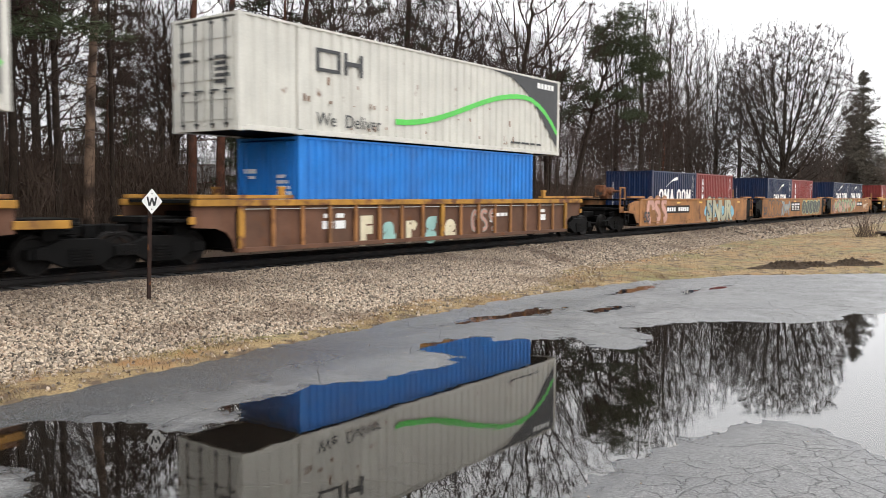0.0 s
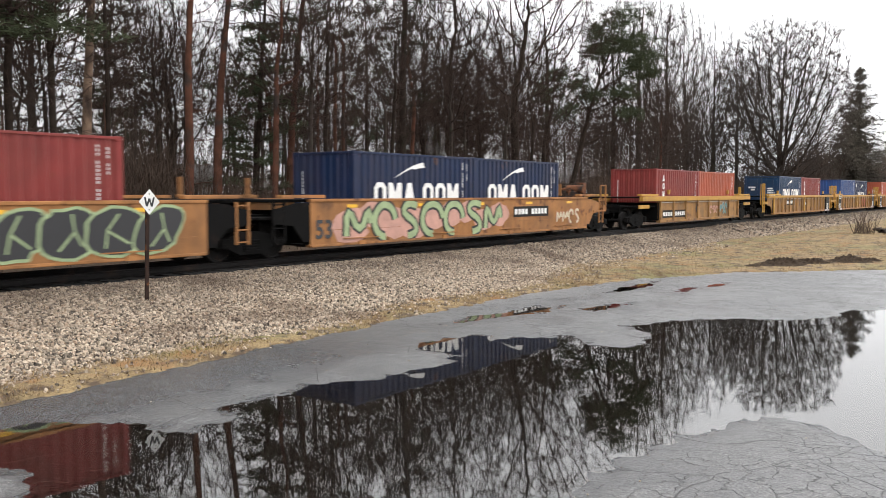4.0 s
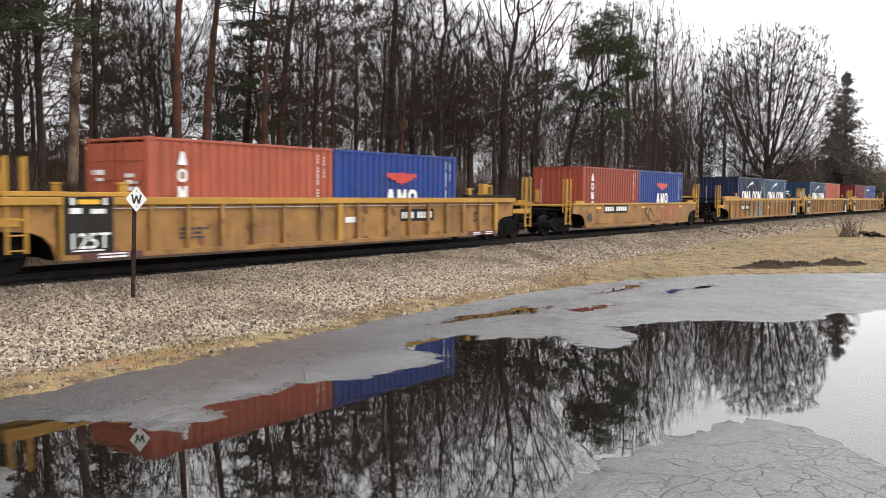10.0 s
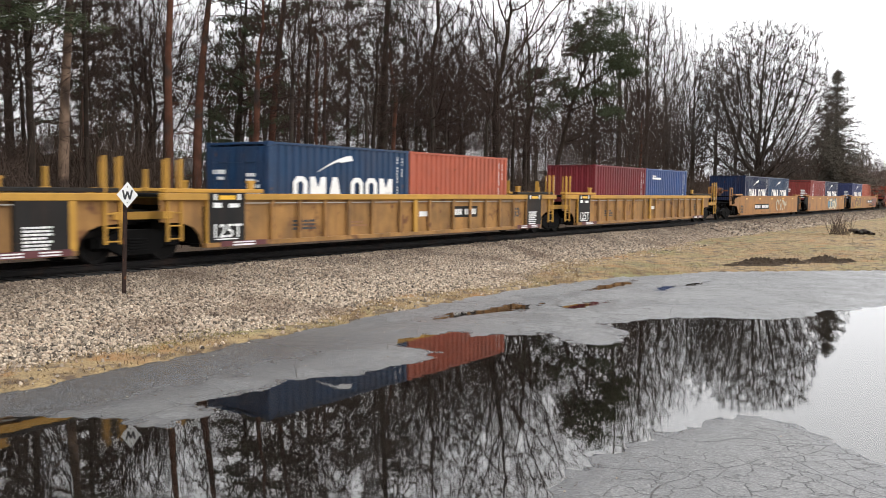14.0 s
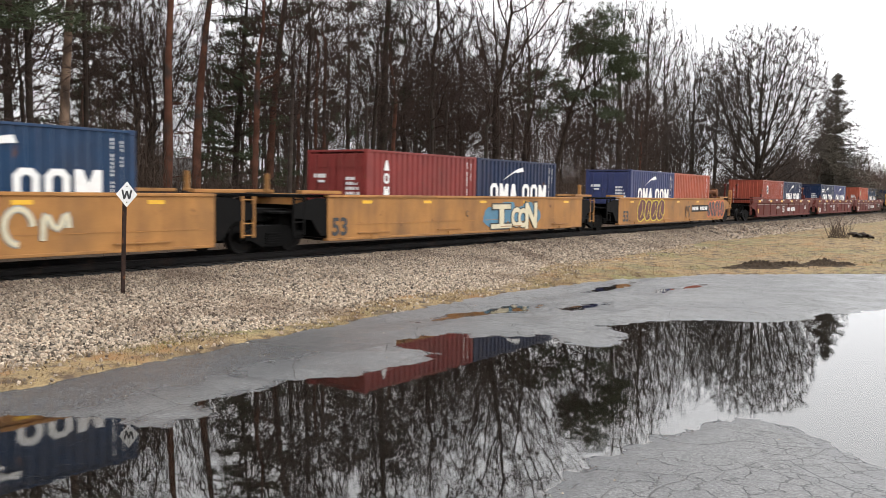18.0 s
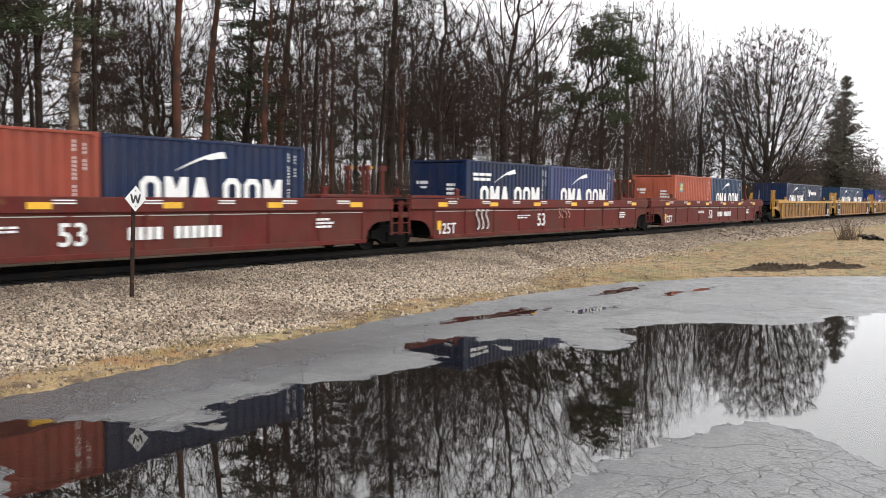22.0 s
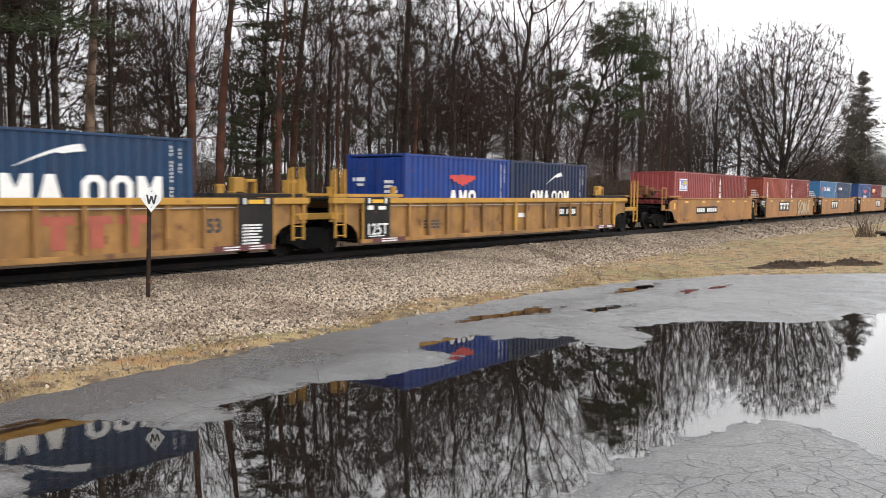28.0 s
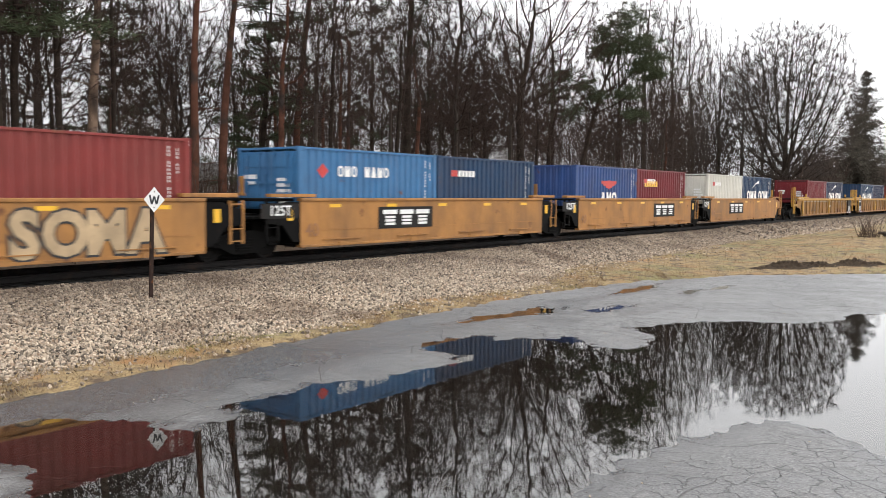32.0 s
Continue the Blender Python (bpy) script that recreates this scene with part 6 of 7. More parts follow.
def logo_red(near, x, z):
    y = -1.493 if near.parent["side"] == "smooth" else -1.398
    for i in range(3):
        u = i * 0.85 - 1.2
        bars(near, ((u, u + 0.72, 0.5, 0.68), (u + 0.2, u + 0.52, 0.0, 0.5)), x, y, z, M["faded_red"], "red_block_marking")


def run(t):
    """How far the train has rolled by t seconds."""
    u = (t - 16) / 16
    return 14.957 * t - 2.861 * (u * u - 1) - 1.465 * (u ** 3 - u)


TIMES = (0, 1, 2, 4, 7, 10, 13, 16, 19, 22, 25, 28, 30, 31, 32)


def motions():
    for ob in ROLLING:
        x, z = ob["x_in_train"], ob["z_in_train"]
        del ob["x_in_train"], ob["z_in_train"]
        if "side" in ob:
            del ob["side"]
        walk(ob, [(t, pose(x - run(t), TRACK_Y, RAIL + z)) for t in TIMES])
    # wheels roll on the rail
    rolled = [(i / FPS, run(i / FPS) / WHEEL_R) for i in range(32 * FPS + 1)]
    turns = [(t, Matrix.Rotation(-a, 4, "Y")) for t, a in rolled]
    for w, x in WHEELS:
        walk(w, [(t, Matrix.Translation((x, 0, WHEEL_R)) @ m) for t, m in turns])

# ---- woods ----
class Limbs:
    """Collects tapering tubes and twig slivers into one triangle mesh."""
    def __init__(self):
        self.v, self.t, self.k = [], [], 0

    def tube(self, pts, radii, sides=5):
        rings = []
        for i, p in enumerate(pts):
            a, b = pts[max(0, i - 1)], pts[min(len(pts) - 1, i + 1)]
            d = (b - a).normalized()
            u = d.orthogonal().normalized()
            w = d.cross(u)
            rings.append(self.k)
            for j in range(sides):
                c = j * 6.2832 / sides
                self.v.append(p + (u * math.cos(c) + w * math.sin(c)) * radii[i])
            self.k += sides
        for a, b in zip(rings, rings[1:]):
            for j in range(sides):
                n = (j + 1) % sides
                self.t += [(a + j, a + n, b + n), (a + j, b + n, b + j)]

    def sliver(self, a, b, w, side):
        self.v += [a - side * w, a + side * w, b]
        self.t.append((self.k, self.k + 1, self.k + 2))
        self.k += 3

    def mesh(self, name, smooth=False):
        return tri_mesh(name, np.array([tuple(p) for p in self.v]), np.array(self.t), smooth)


def rand_dir(r):
    z, a = r.uniform(-1, 1), r.uniform(0, 6.2832)
    q = math.sqrt(1 - z * z)
    return Vector((q * math.cos(a), q * math.sin(a), z))


def branch_line(r, p, d, length, n, wander, lift):
    pts = [p.copy()]
    for i in range(n):
        d = (d + rand_dir(r) * wander + Vector((0, 0, lift))).normalized()
        p = p + d * (length / n)
        pts.append(p.copy())
    return pts, d


def stem_line(seed, high, step, lean=(0.0, 0.0), wander=0.03):
    """Points up a slightly crooked trunk."""
    r = np.random.RandomState(seed)
    k = max(2, int(high / step))
    d = np.cumsum(r.normal(0, wander, (k + 1, 2)), 0) * step
    z = np.linspace(-0.2, high, k + 1)
    return np.column_stack([d[:, 0] + lean[0] * z, d[:, 1] + lean[1] * z, z])


def crown_points(seed, k, centre, radii, shell=0.45, floor=0.0):
    """Points through an egg-shaped crown, denser towards its skin."""
    r = np.random.RandomState(seed)
    q = r.normal(0, 1, (2 * k, 3))
    q *= (r.uniform(0.05, 1, 2 * k) ** shell / np.linalg.norm(q, axis=1))[:, None]
    q = np.array(centre) + q * np.array(radii) * (1 + 0.07 * wave(q[:, 0] * 3, q[:, 1] * 3 + q[:, 2] * 4, 1.0, seed)[:, None])
    return q[q[:, 2] > floor][:k]


def grown_tree(seed, stem, goals, step, kill, up=0.12, jitter=0.22, tip=0.008, power=2.25, girth=0.0, twigs=2, twig=0.6, width=0.010, split=0.045, burst=0):
    """A bare tree whose branches grow step by step towards the points of its crown; thick wood as one mesh, the fine crown as another."""
    r = np.random.RandomState(seed)
    pos, parent = [p for p in stem], list(range(-1, len(stem) - 1))
    goals = np.asarray(goals)
    d2 = ((goals[:, None] - np.array(pos)[None]) ** 2).sum(2)
    near, dist = d2.argmin(1), d2.min(1)
    kids = {}
    for turn in range(260):
        p = np.array(pos)
        way = goals - p[near]
        way /= np.linalg.norm(way, axis=1)[:, None] + 1e-9
        pull = np.zeros((len(p), 3))
        np.add.at(pull, near, way)
        grow = [i for i in np.unique(near) if kids.get(i, 0) < 3]
        if not grow:
            break
        d = pull[grow]
        d = d / (np.linalg.norm(d, axis=1)[:, None] + 1e-9) + r.normal(0, jitter, d.shape) + np.array([0, 0, up])
        fresh = p[grow] + d / (np.linalg.norm(d, axis=1)[:, None] + 1e-9) * step
        first = len(pos)
        for i, q in zip(grow, fresh):
            kids[i] = kids.get(i, 0) + 1
            pos.append(q)
            parent.append(int(i))
        e2 = (goals ** 2).sum(1)[:, None] + (fresh ** 2).sum(1)[None] - 2 * goals @ fresh.T
        k, m = e2.argmin(1), e2.min(1)
        better = m < dist
        near, dist = np.where(better, first + k, near), np.where(better, m, dist)
        left = dist > kill * kill
        goals, near, dist = goals[left], near[left], dist[left]
        if not len(goals):
            break
    p, parent = np.array(pos), np.array(parent)
    n = len(p)
    load, main = np.zeros(n), np.full(n, -1)
    rad = np.zeros(n)
    for i in range(n - 1, -1, -1):
        rad[i] = max(tip, load[i] ** (1 / power))
        q = parent[i]
        if q >= 0:
            load[q] += rad[i] ** power
            if main[q] < 0 or rad[i] > rad[main[q]]:
                main[q] = i
    if girth:
        rad = tip * (rad / tip) ** (math.log(girth / tip) / math.log(rad[1] / tip))
        rad[0] *= 1.25
    seg = p[1:] - p[parent[1:]]
    seg /= np.linalg.norm(seg, axis=1)[:, None] + 1e-9
    own = np.vstack([seg[:1], seg])
    face = own.copy()
    has = main >= 0
    face[has] += own[main[has]]
    face /= np.linalg.norm(face, axis=1)[:, None] + 1e-9
    c = np.arange(1, n)
    q = parent[1:]
    leader = main[q] == c
    d0 = np.where(leader[:, None], face[q], own[c])
    r0 = np.where(leader, rad[q], np.minimum(rad[q], rad[c] * 1.25))
    def tubes(pick, sides):
        ends = []
        for at, d, rr in ((p[q][pick], d0[pick], r0[pick]), (p[c][pick], face[c][pick], rad[c][pick])):
            u = np.cross(d, np.array([0.31, 0.94, 0.12]))
            u /= np.linalg.norm(u, axis=1)[:, None] + 1e-9
            w = np.cross(d, u)
            a = np.arange(sides) * 2 * math.pi / sides
            ends.append(at[:, None] + (u[:, None] * np.cos(a)[None, :, None] + w[:, None] * np.sin(a)[None, :, None]) * rr[:, None, None])
        v = np.concatenate(ends, 1)
        j = np.arange(sides)
        h = (j + 1) % sides
        t = np.concatenate([np.stack([j, h, h + sides], 1), np.stack([j, h + sides, j + sides], 1)])
        return v.reshape(-1, 3), (t[None] + 2 * sides * np.arange(len(v))[:, None, None]).reshape(-1, 3)
    thick = rad[c] > split
    v1, t1 = tubes(thick, 7)
    v2, t2 = tubes(~thick, 3)
    thin = np.concatenate([np.repeat(c[rad[c] < 0.022], twigs), np.repeat(c[main[c] < 0], burst)])
    m = len(thin)
    def slivers(at, d, ln, wd):
        d = d / (np.linalg.norm(d, axis=1)[:, None] + 1e-9)
        s = np.cross(d, r.normal(0, 1, d.shape))
        s *= wd / (np.linalg.norm(s, axis=1)[:, None] + 1e-9)
        e = at + d * ln[:, None]
        return np.stack([at - s, at + s, e], 1), e
    out = p[thin] - np.array([0, 0, 0.42 * p[:, 2].max()])
    out /= np.linalg.norm(out, axis=1)[:, None] + 1e-9
    d = 0.6 * own[thin] + 0.75 * out + r.normal(0, 0.38, (m, 3)) + np.array([0, 0, 0.1])
    ln = twig * r.uniform(0.4, 1.3, m)
    at = p[thin] - own[thin] * step * r.uniform(-0.2, 1.6, m)[:, None]
    a, e = slivers(at, d, ln, width)
    b, _ = slivers(at + (e - at) * r.uniform(0.2, 0.8, m)[:, None], d + r.normal(0, 0.7, (m, 3)), ln * 0.7, width * 0.8)
    v3 = np.concatenate([a, b]).reshape(-1, 3)
    t3 = np.arange(len(v3)).reshape(-1, 3)
    return tri_mesh("trunk", v1, t1, True), tri_mesh("crown", np.concatenate([v2, v3]), np.concatenate([t2, t3 + len(v2)]))


def wood_tree(seed, H, reach, k, bole=0.45, girth=0.17, low=40, **more):
    """A tree of the wood: a long bole with weak side branches under a narrow or broad crown."""
    r = np.random.RandomState(seed + 5)
    goals = crown_points(seed, k, (r.uniform(-.6, .6), r.uniform(-.6, .6), H * 0.66), (reach, reach, H * 0.36), 0.5, H * 0.22)
    a, u = r.uniform(0, 6.283, low), r.uniform(0.12, 0.6, low)
    side = np.column_stack([np.cos(a) * reach * 0.7 * r.uniform(0.3, 1, low), np.sin(a) * reach * 0.7 * r.uniform(0.3, 1, low), u * H])
    return grown_tree(seed, stem_line(seed, H * bole, 0.5, (r.uniform(-.04, .04), r.uniform(-.04, .04))), np.concatenate([goals, side]), 0.42, 0.48, jitter=0.14, tip=0.009, girth=girth, twigs=2, burst=6, width=0.009, **more)


def feather(r, crown, pts, ln, g, branches, twigs, ends, loose):
    """Branches, twigs and twig ends along a limb."""
    up = Vector((0, 0, 1))
    n = len(pts) - 1
    for j in range(branches):
        u = r.uniform(0.15, 1)
        k = min(n - 1, int(u * n))
        q = pts[k].lerp(pts[k + 1], u * n - k)
        dd = ((pts[k + 1] - pts[k]).normalized() + rand_dir(r) * loose + up * 0.15).normalized()
        l2 = ln * r.uniform(0.22, 0.55) * (1.15 - 0.6 * u)
        sub, _ = branch_line(r, q, dd, l2, 5, 0.24, 0.07)
        w = max(0.011, g * 0.34)
        crown.tube(sub, [max(0.007, w * (1 - 0.75 * i / 5)) for i in range(6)], 3)
        for m in range(twigs):
            v = r.uniform(0.12, 1)
            k2 = min(4, int(v * 5))
            s = sub[k2].lerp(sub[k2 + 1], v * 5 - k2)
            d3 = ((sub[k2 + 1] - sub[k2]).normalized() + rand_dir(r) * loose + up * 0.12).normalized()
            l3 = l2 * r.uniform(0.25, 0.65)
            mid = s + d3 * l3 * 0.55
            tip = mid + (d3 + rand_dir(r) * 0.35).normalized() * l3 * 0.5
            side = rand_dir(r).cross(d3).normalized()
            crown.sliver(s, mid + d3 * 0.05, 0.012, side)
            crown.sliver(mid, tip, 0.010, side)
            for z in range(ends):
                c = s.lerp(tip, r.uniform(0.2, 0.95))
                crown.sliver(c, c + (d3 + rand_dir(r) * 0.9).normalized() * l3 * r.uniform(0.3, 0.75), 0.008, rand_dir(r).cross(d3).normalized())


def tuft(lm, r, c, size, n):
    for i in range(n):
        d = rand_dir(r)
        d.z = abs(d.z) * 0.5 + 0.02 if r.random() < 0.7 else d.z * 0.35
        d.normalize()
        o = c + rand_dir(r) * size * 0.6
        o.z = c.z + (o.z - c.z) * 0.45
        lm.sliver(o, o + d * size * r.uniform(0.5, 1.1), size * 0.055, rand_dir(r).cross(d).normalized())


def pine_tree(seed, H, bare=0.5, girth=0.2, lean=0.0, spread=0.22, tufts=4, loose=0.3):
    r = random.Random(seed)
    wood_m, crown = Limbs(), Limbs()
    trunk, _ = branch_line(r, Vector((0, 0, -0.2)), Vector((lean, 0, 1)), H, 9, 0.05, 0.05)
    wood_m.tube(trunk, [girth * (1.2 if i == 0 else 1 - 0.8 * i / 9) for i in range(10)], 8)
    n = 26
    for i in range(n):
        u = bare + (1 - bare) * (i + r.random()) / n
        k = min(8, int(u * 9))
        p = trunk[k].lerp(trunk[k + 1], min(1, u * 9 - k))
        a = i * 2.4 + r.uniform(-.6, .6)
        d = Vector((math.cos(a), math.sin(a), r.uniform(-0.05, 0.45)))
        w = math.sin(min(1, (u - bare) / (1 - bare) + 0.12) * 2.7)
        ln = H * spread * (0.35 + 0.8 * w) * r.uniform(0.6, 1.2)
        pts, _ = branch_line(r, p, d.normalized(), ln, 4, 0.2, 0.06)
        wood_m.tube(pts, [0.05 * (1 - 0.8 * j / 4) for j in range(5)], 4)
        for j in range(tufts):
            v = r.uniform(0.35, 1)
            k = min(3, int(v * 4))
            c = pts[k].lerp(pts[k + 1], v * 4 - k) + rand_dir(r) * loose
            tuft(crown, r, c, 0.46, 34)
    for i in range(9):
        u = r.uniform(0.15, bare)
        k = int(u * 9)
        p = trunk[k].lerp(trunk[k + 1], u * 9 - k)
        pts, _ = branch_line(r, p, Vector((r.uniform(-1, 1), r.uniform(-1, 1), r.uniform(-.3, .25))).normalized(), H * r.uniform(0.05, 0.13), 3, 0.2, 0)
        wood_m.tube(pts, [0.025, 0.02, 0.012, 0.006], 3)
    return wood_m.mesh("trunk", True), crown.mesh("crown")


CLUMPS = ((3.4, 12.4, 1.1), (2.3, 11.8, 0.9), (4.6, 11.3, 0.9), (5.4, 10.5, 0.8), (3.3, 11.0, 1.2), (2.0, 10.4, 0.8), (4.4, 9.7, 0.9), (5.5, 9.2, 0.6), (-0.3, 9.2, 0.9), (0.9, 8.7, 0.8), (-1.2, 8.0, 0.8), (1.7, 7.7, 0.7), (0.1, 7.0, 0.7), (4.4, 6.9, 0.6), (3.5, 8.4, 0.7))


def clump_pine(seed):
    """A leaning pine: a bare crooked stem, boughs that end in flat clumps of needles, the densest at the top."""
    r = random.Random(seed)
    wood_m, crown = Limbs(), Limbs()
    trunk = [Vector((3.4 * u ** 1.15 + 0.12 * math.sin(7 * u), 0.2 * math.sin(4 * u), -0.2 + 12.2 * u)) for u in [i / 12 for i in range(13)]]
    wood_m.tube(trunk, [0.21 * (1.2 if i == 0 else 1 - 0.82 * i / 12) for i in range(13)], 8)
    for x, z, size in CLUMPS:
        for side in (-1, 1):
            c = Vector((x + r.uniform(-0.3, 0.3), side * r.uniform(0.2, 1.3), z + r.uniform(-0.3, 0.3)))
            k = max(3, min(11, int((z - 1.2 - 0.15 * abs(x - 2.5)) / 12 * 12)))
            mid = trunk[k].lerp(c, 0.55) + Vector((0, 0, -0.25)) + rand_dir(r) * 0.15
            wood_m.tube([trunk[k], trunk[k].lerp(mid, 0.5) + rand_dir(r) * 0.1, mid, c], [0.06, 0.05, 0.035, 0.015], 4)
            for j in range(int(46 * size)):
                o = rand_dir(r) * size * r.uniform(0.2, 1.2)
                tuft(crown, r, c + Vector((o.x * 1.25, o.y * 1.25, o.z * 0.62)), 0.36, 20)
    for i in range(26):
        k = r.randrange(2, 9)
        pts, _ = branch_line(r, trunk[k], Vector((r.uniform(-1, 1), r.uniform(-1, 1), r.uniform(-.35, .3))).normalized(), r.uniform(0.8, 2.8), 4, 0.25, 0)
        wood_m.tube(pts, [0.03, 0.024, 0.018, 0.012, 0.005], 3)
    return wood_m.mesh("trunk", True), crown.mesh("crown")


def snag_pine(seed, H, girth):
    """A tall dark conifer: long level dead branches all the way up, a few tufts of needles high on it."""
    r = random.Random(seed)
    wood_m, crown = Limbs(), Limbs()
    trunk, _ = branch_line(r, Vector((0, 0, -0.2)), Vector((0.01, 0, 1)), H, 9, 0.03, 0.05)
    wood_m.tube(trunk, [girth * (1.2 if i == 0 else 1 - 0.75 * i / 9) for i in range(10)], 8)
    for i in range(70):
        u = 0.10 + 0.9 * (i + r.random()) / 70
        k = min(8, int(u * 9))
        p = trunk[k].lerp(trunk[k + 1], min(1, u * 9 - k))
        a = i * 2.4 + r.uniform(-0.6, 0.6)
        pts, _ = branch_line(r, p, Vector((math.cos(a), math.sin(a), r.uniform(-0.25, 0.2))).normalized(), r.uniform(1.0, 3.4) * (1.1 - 0.6 * u), 5, 0.16, 0.01)
        wood_m.tube(pts, [0.034 * (1 - 0.8 * j / 5) for j in range(6)], 4)
        feather(r, crown if u < 0.55 else wood_m, pts, 2.2, 0.03, 4, 5, 2, 0.8)
        if u > 0.5:
            for j in range(4):
                tuft(crown, r, pts[2 + j % 4] + rand_dir(r) * 0.3, 0.4, 22)
    return wood_m.mesh("trunk", True), crown.mesh("crown")


def bough_pine(seed, H, low, reach):
    """A dark conifer with broad drooping boughs of needles from low down."""
    r = random.Random(seed)
    wood_m, crown = Limbs(), Limbs()
    trunk, _ = branch_line(r, Vector((0, 0, -0.2)), Vector((0.02, 0, 1)), H, 9, 0.03, 0.05)
    wood_m.tube(trunk, [0.2 * (1.2 if i == 0 else 1 - 0.85 * i / 9) for i in range(10)], 8)
    for i in range(60):
        u = low + (1 - low) * (i + r.random()) / 60
        k = min(8, int(u * 9))
        p = trunk[k].lerp(trunk[k + 1], min(1, u * 9 - k))
        a = i * 2.4 + r.uniform(-0.6, 0.6)
        ln = reach * (1.15 - 0.85 * (u - low) / (1 - low)) * r.uniform(0.5, 1.15)
        pts, _ = branch_line(r, p, Vector((math.cos(a), math.sin(a), r.uniform(-0.15, 0.35))).normalized(), ln, 4, 0.15, -0.01)
        wood_m.tube(pts, [0.045 * (1 - 0.8 * j / 4) for j in range(5)], 4)
        for j in range(int(3 + 2.9 * ln)):
            v = r.uniform(0.25, 1)
            k = min(3, int(v * 4))
            c = pts[k].lerp(pts[k + 1], v * 4 - k) + Vector((r.uniform(-1, 1), r.uniform(-1, 1), r.uniform(-0.3, 0.2))) * 0.42
            tuft(crown, r, c, 0.4, 24)
    return wood_m.mesh("trunk", True), crown.mesh("crown")


def spruce_tree(seed, H, width):
    r = random.Random(seed)
    wood_m, crown = Limbs(), Limbs()
    wood_m.tube([Vector((0, 0, -0.2)), Vector((0.05, 0, H * 0.5)), Vector((0, 0.03, H))], [0.24, 0.14, 0.02], 7)
    for i in range(300):
        u = 0.05 + 0.95 * (i + r.uniform(-6, 6)) / 300
        u = min(0.99, max(0.04, u))
        a = i * 2.4 + r.uniform(-0.4, 0.4)
        ln = width * (1.02 - u) ** 0.82 * r.uniform(0.45, 1.05) + 0.05
        d = Vector((math.cos(a), math.sin(a), -0.15 + 0.75 * u + r.uniform(-0.3, 0.3)))
        pts, _ = branch_line(r, Vector((0, 0, H * u)), d.normalized(), ln, 3, 0.2, -0.02)
        wood_m.tube(pts, [0.03, 0.02, 0.012, 0.005], 3)
        for j in range(int(7 + 16 * ln / width)):
            v = r.uniform(0.15, 1)
            k = min(2, int(v * 3))
            tuft(crown, r, pts[k].lerp(pts[k + 1], v * 3 - k) + rand_dir(r) * (0.15 + 0.4 * (1 - u)), 0.24 + 0.3 * (1 - u), 15)
    return wood_m.mesh("trunk", True), crown.mesh("crown")


def stand(name, meshes, mats, label, m, scale=1.0, category="tree", group="trees of the wood", parts=("trunk", "crown")):
    ob = empty(name, label, category, group, m)
    for nm, me, mat in zip(parts, meshes, mats):
        if not me.materials:
            me.materials.append(None)
        p = piece(nm, me, mat, ob)
        p.scale = (scale, scale, scale)
    return ob


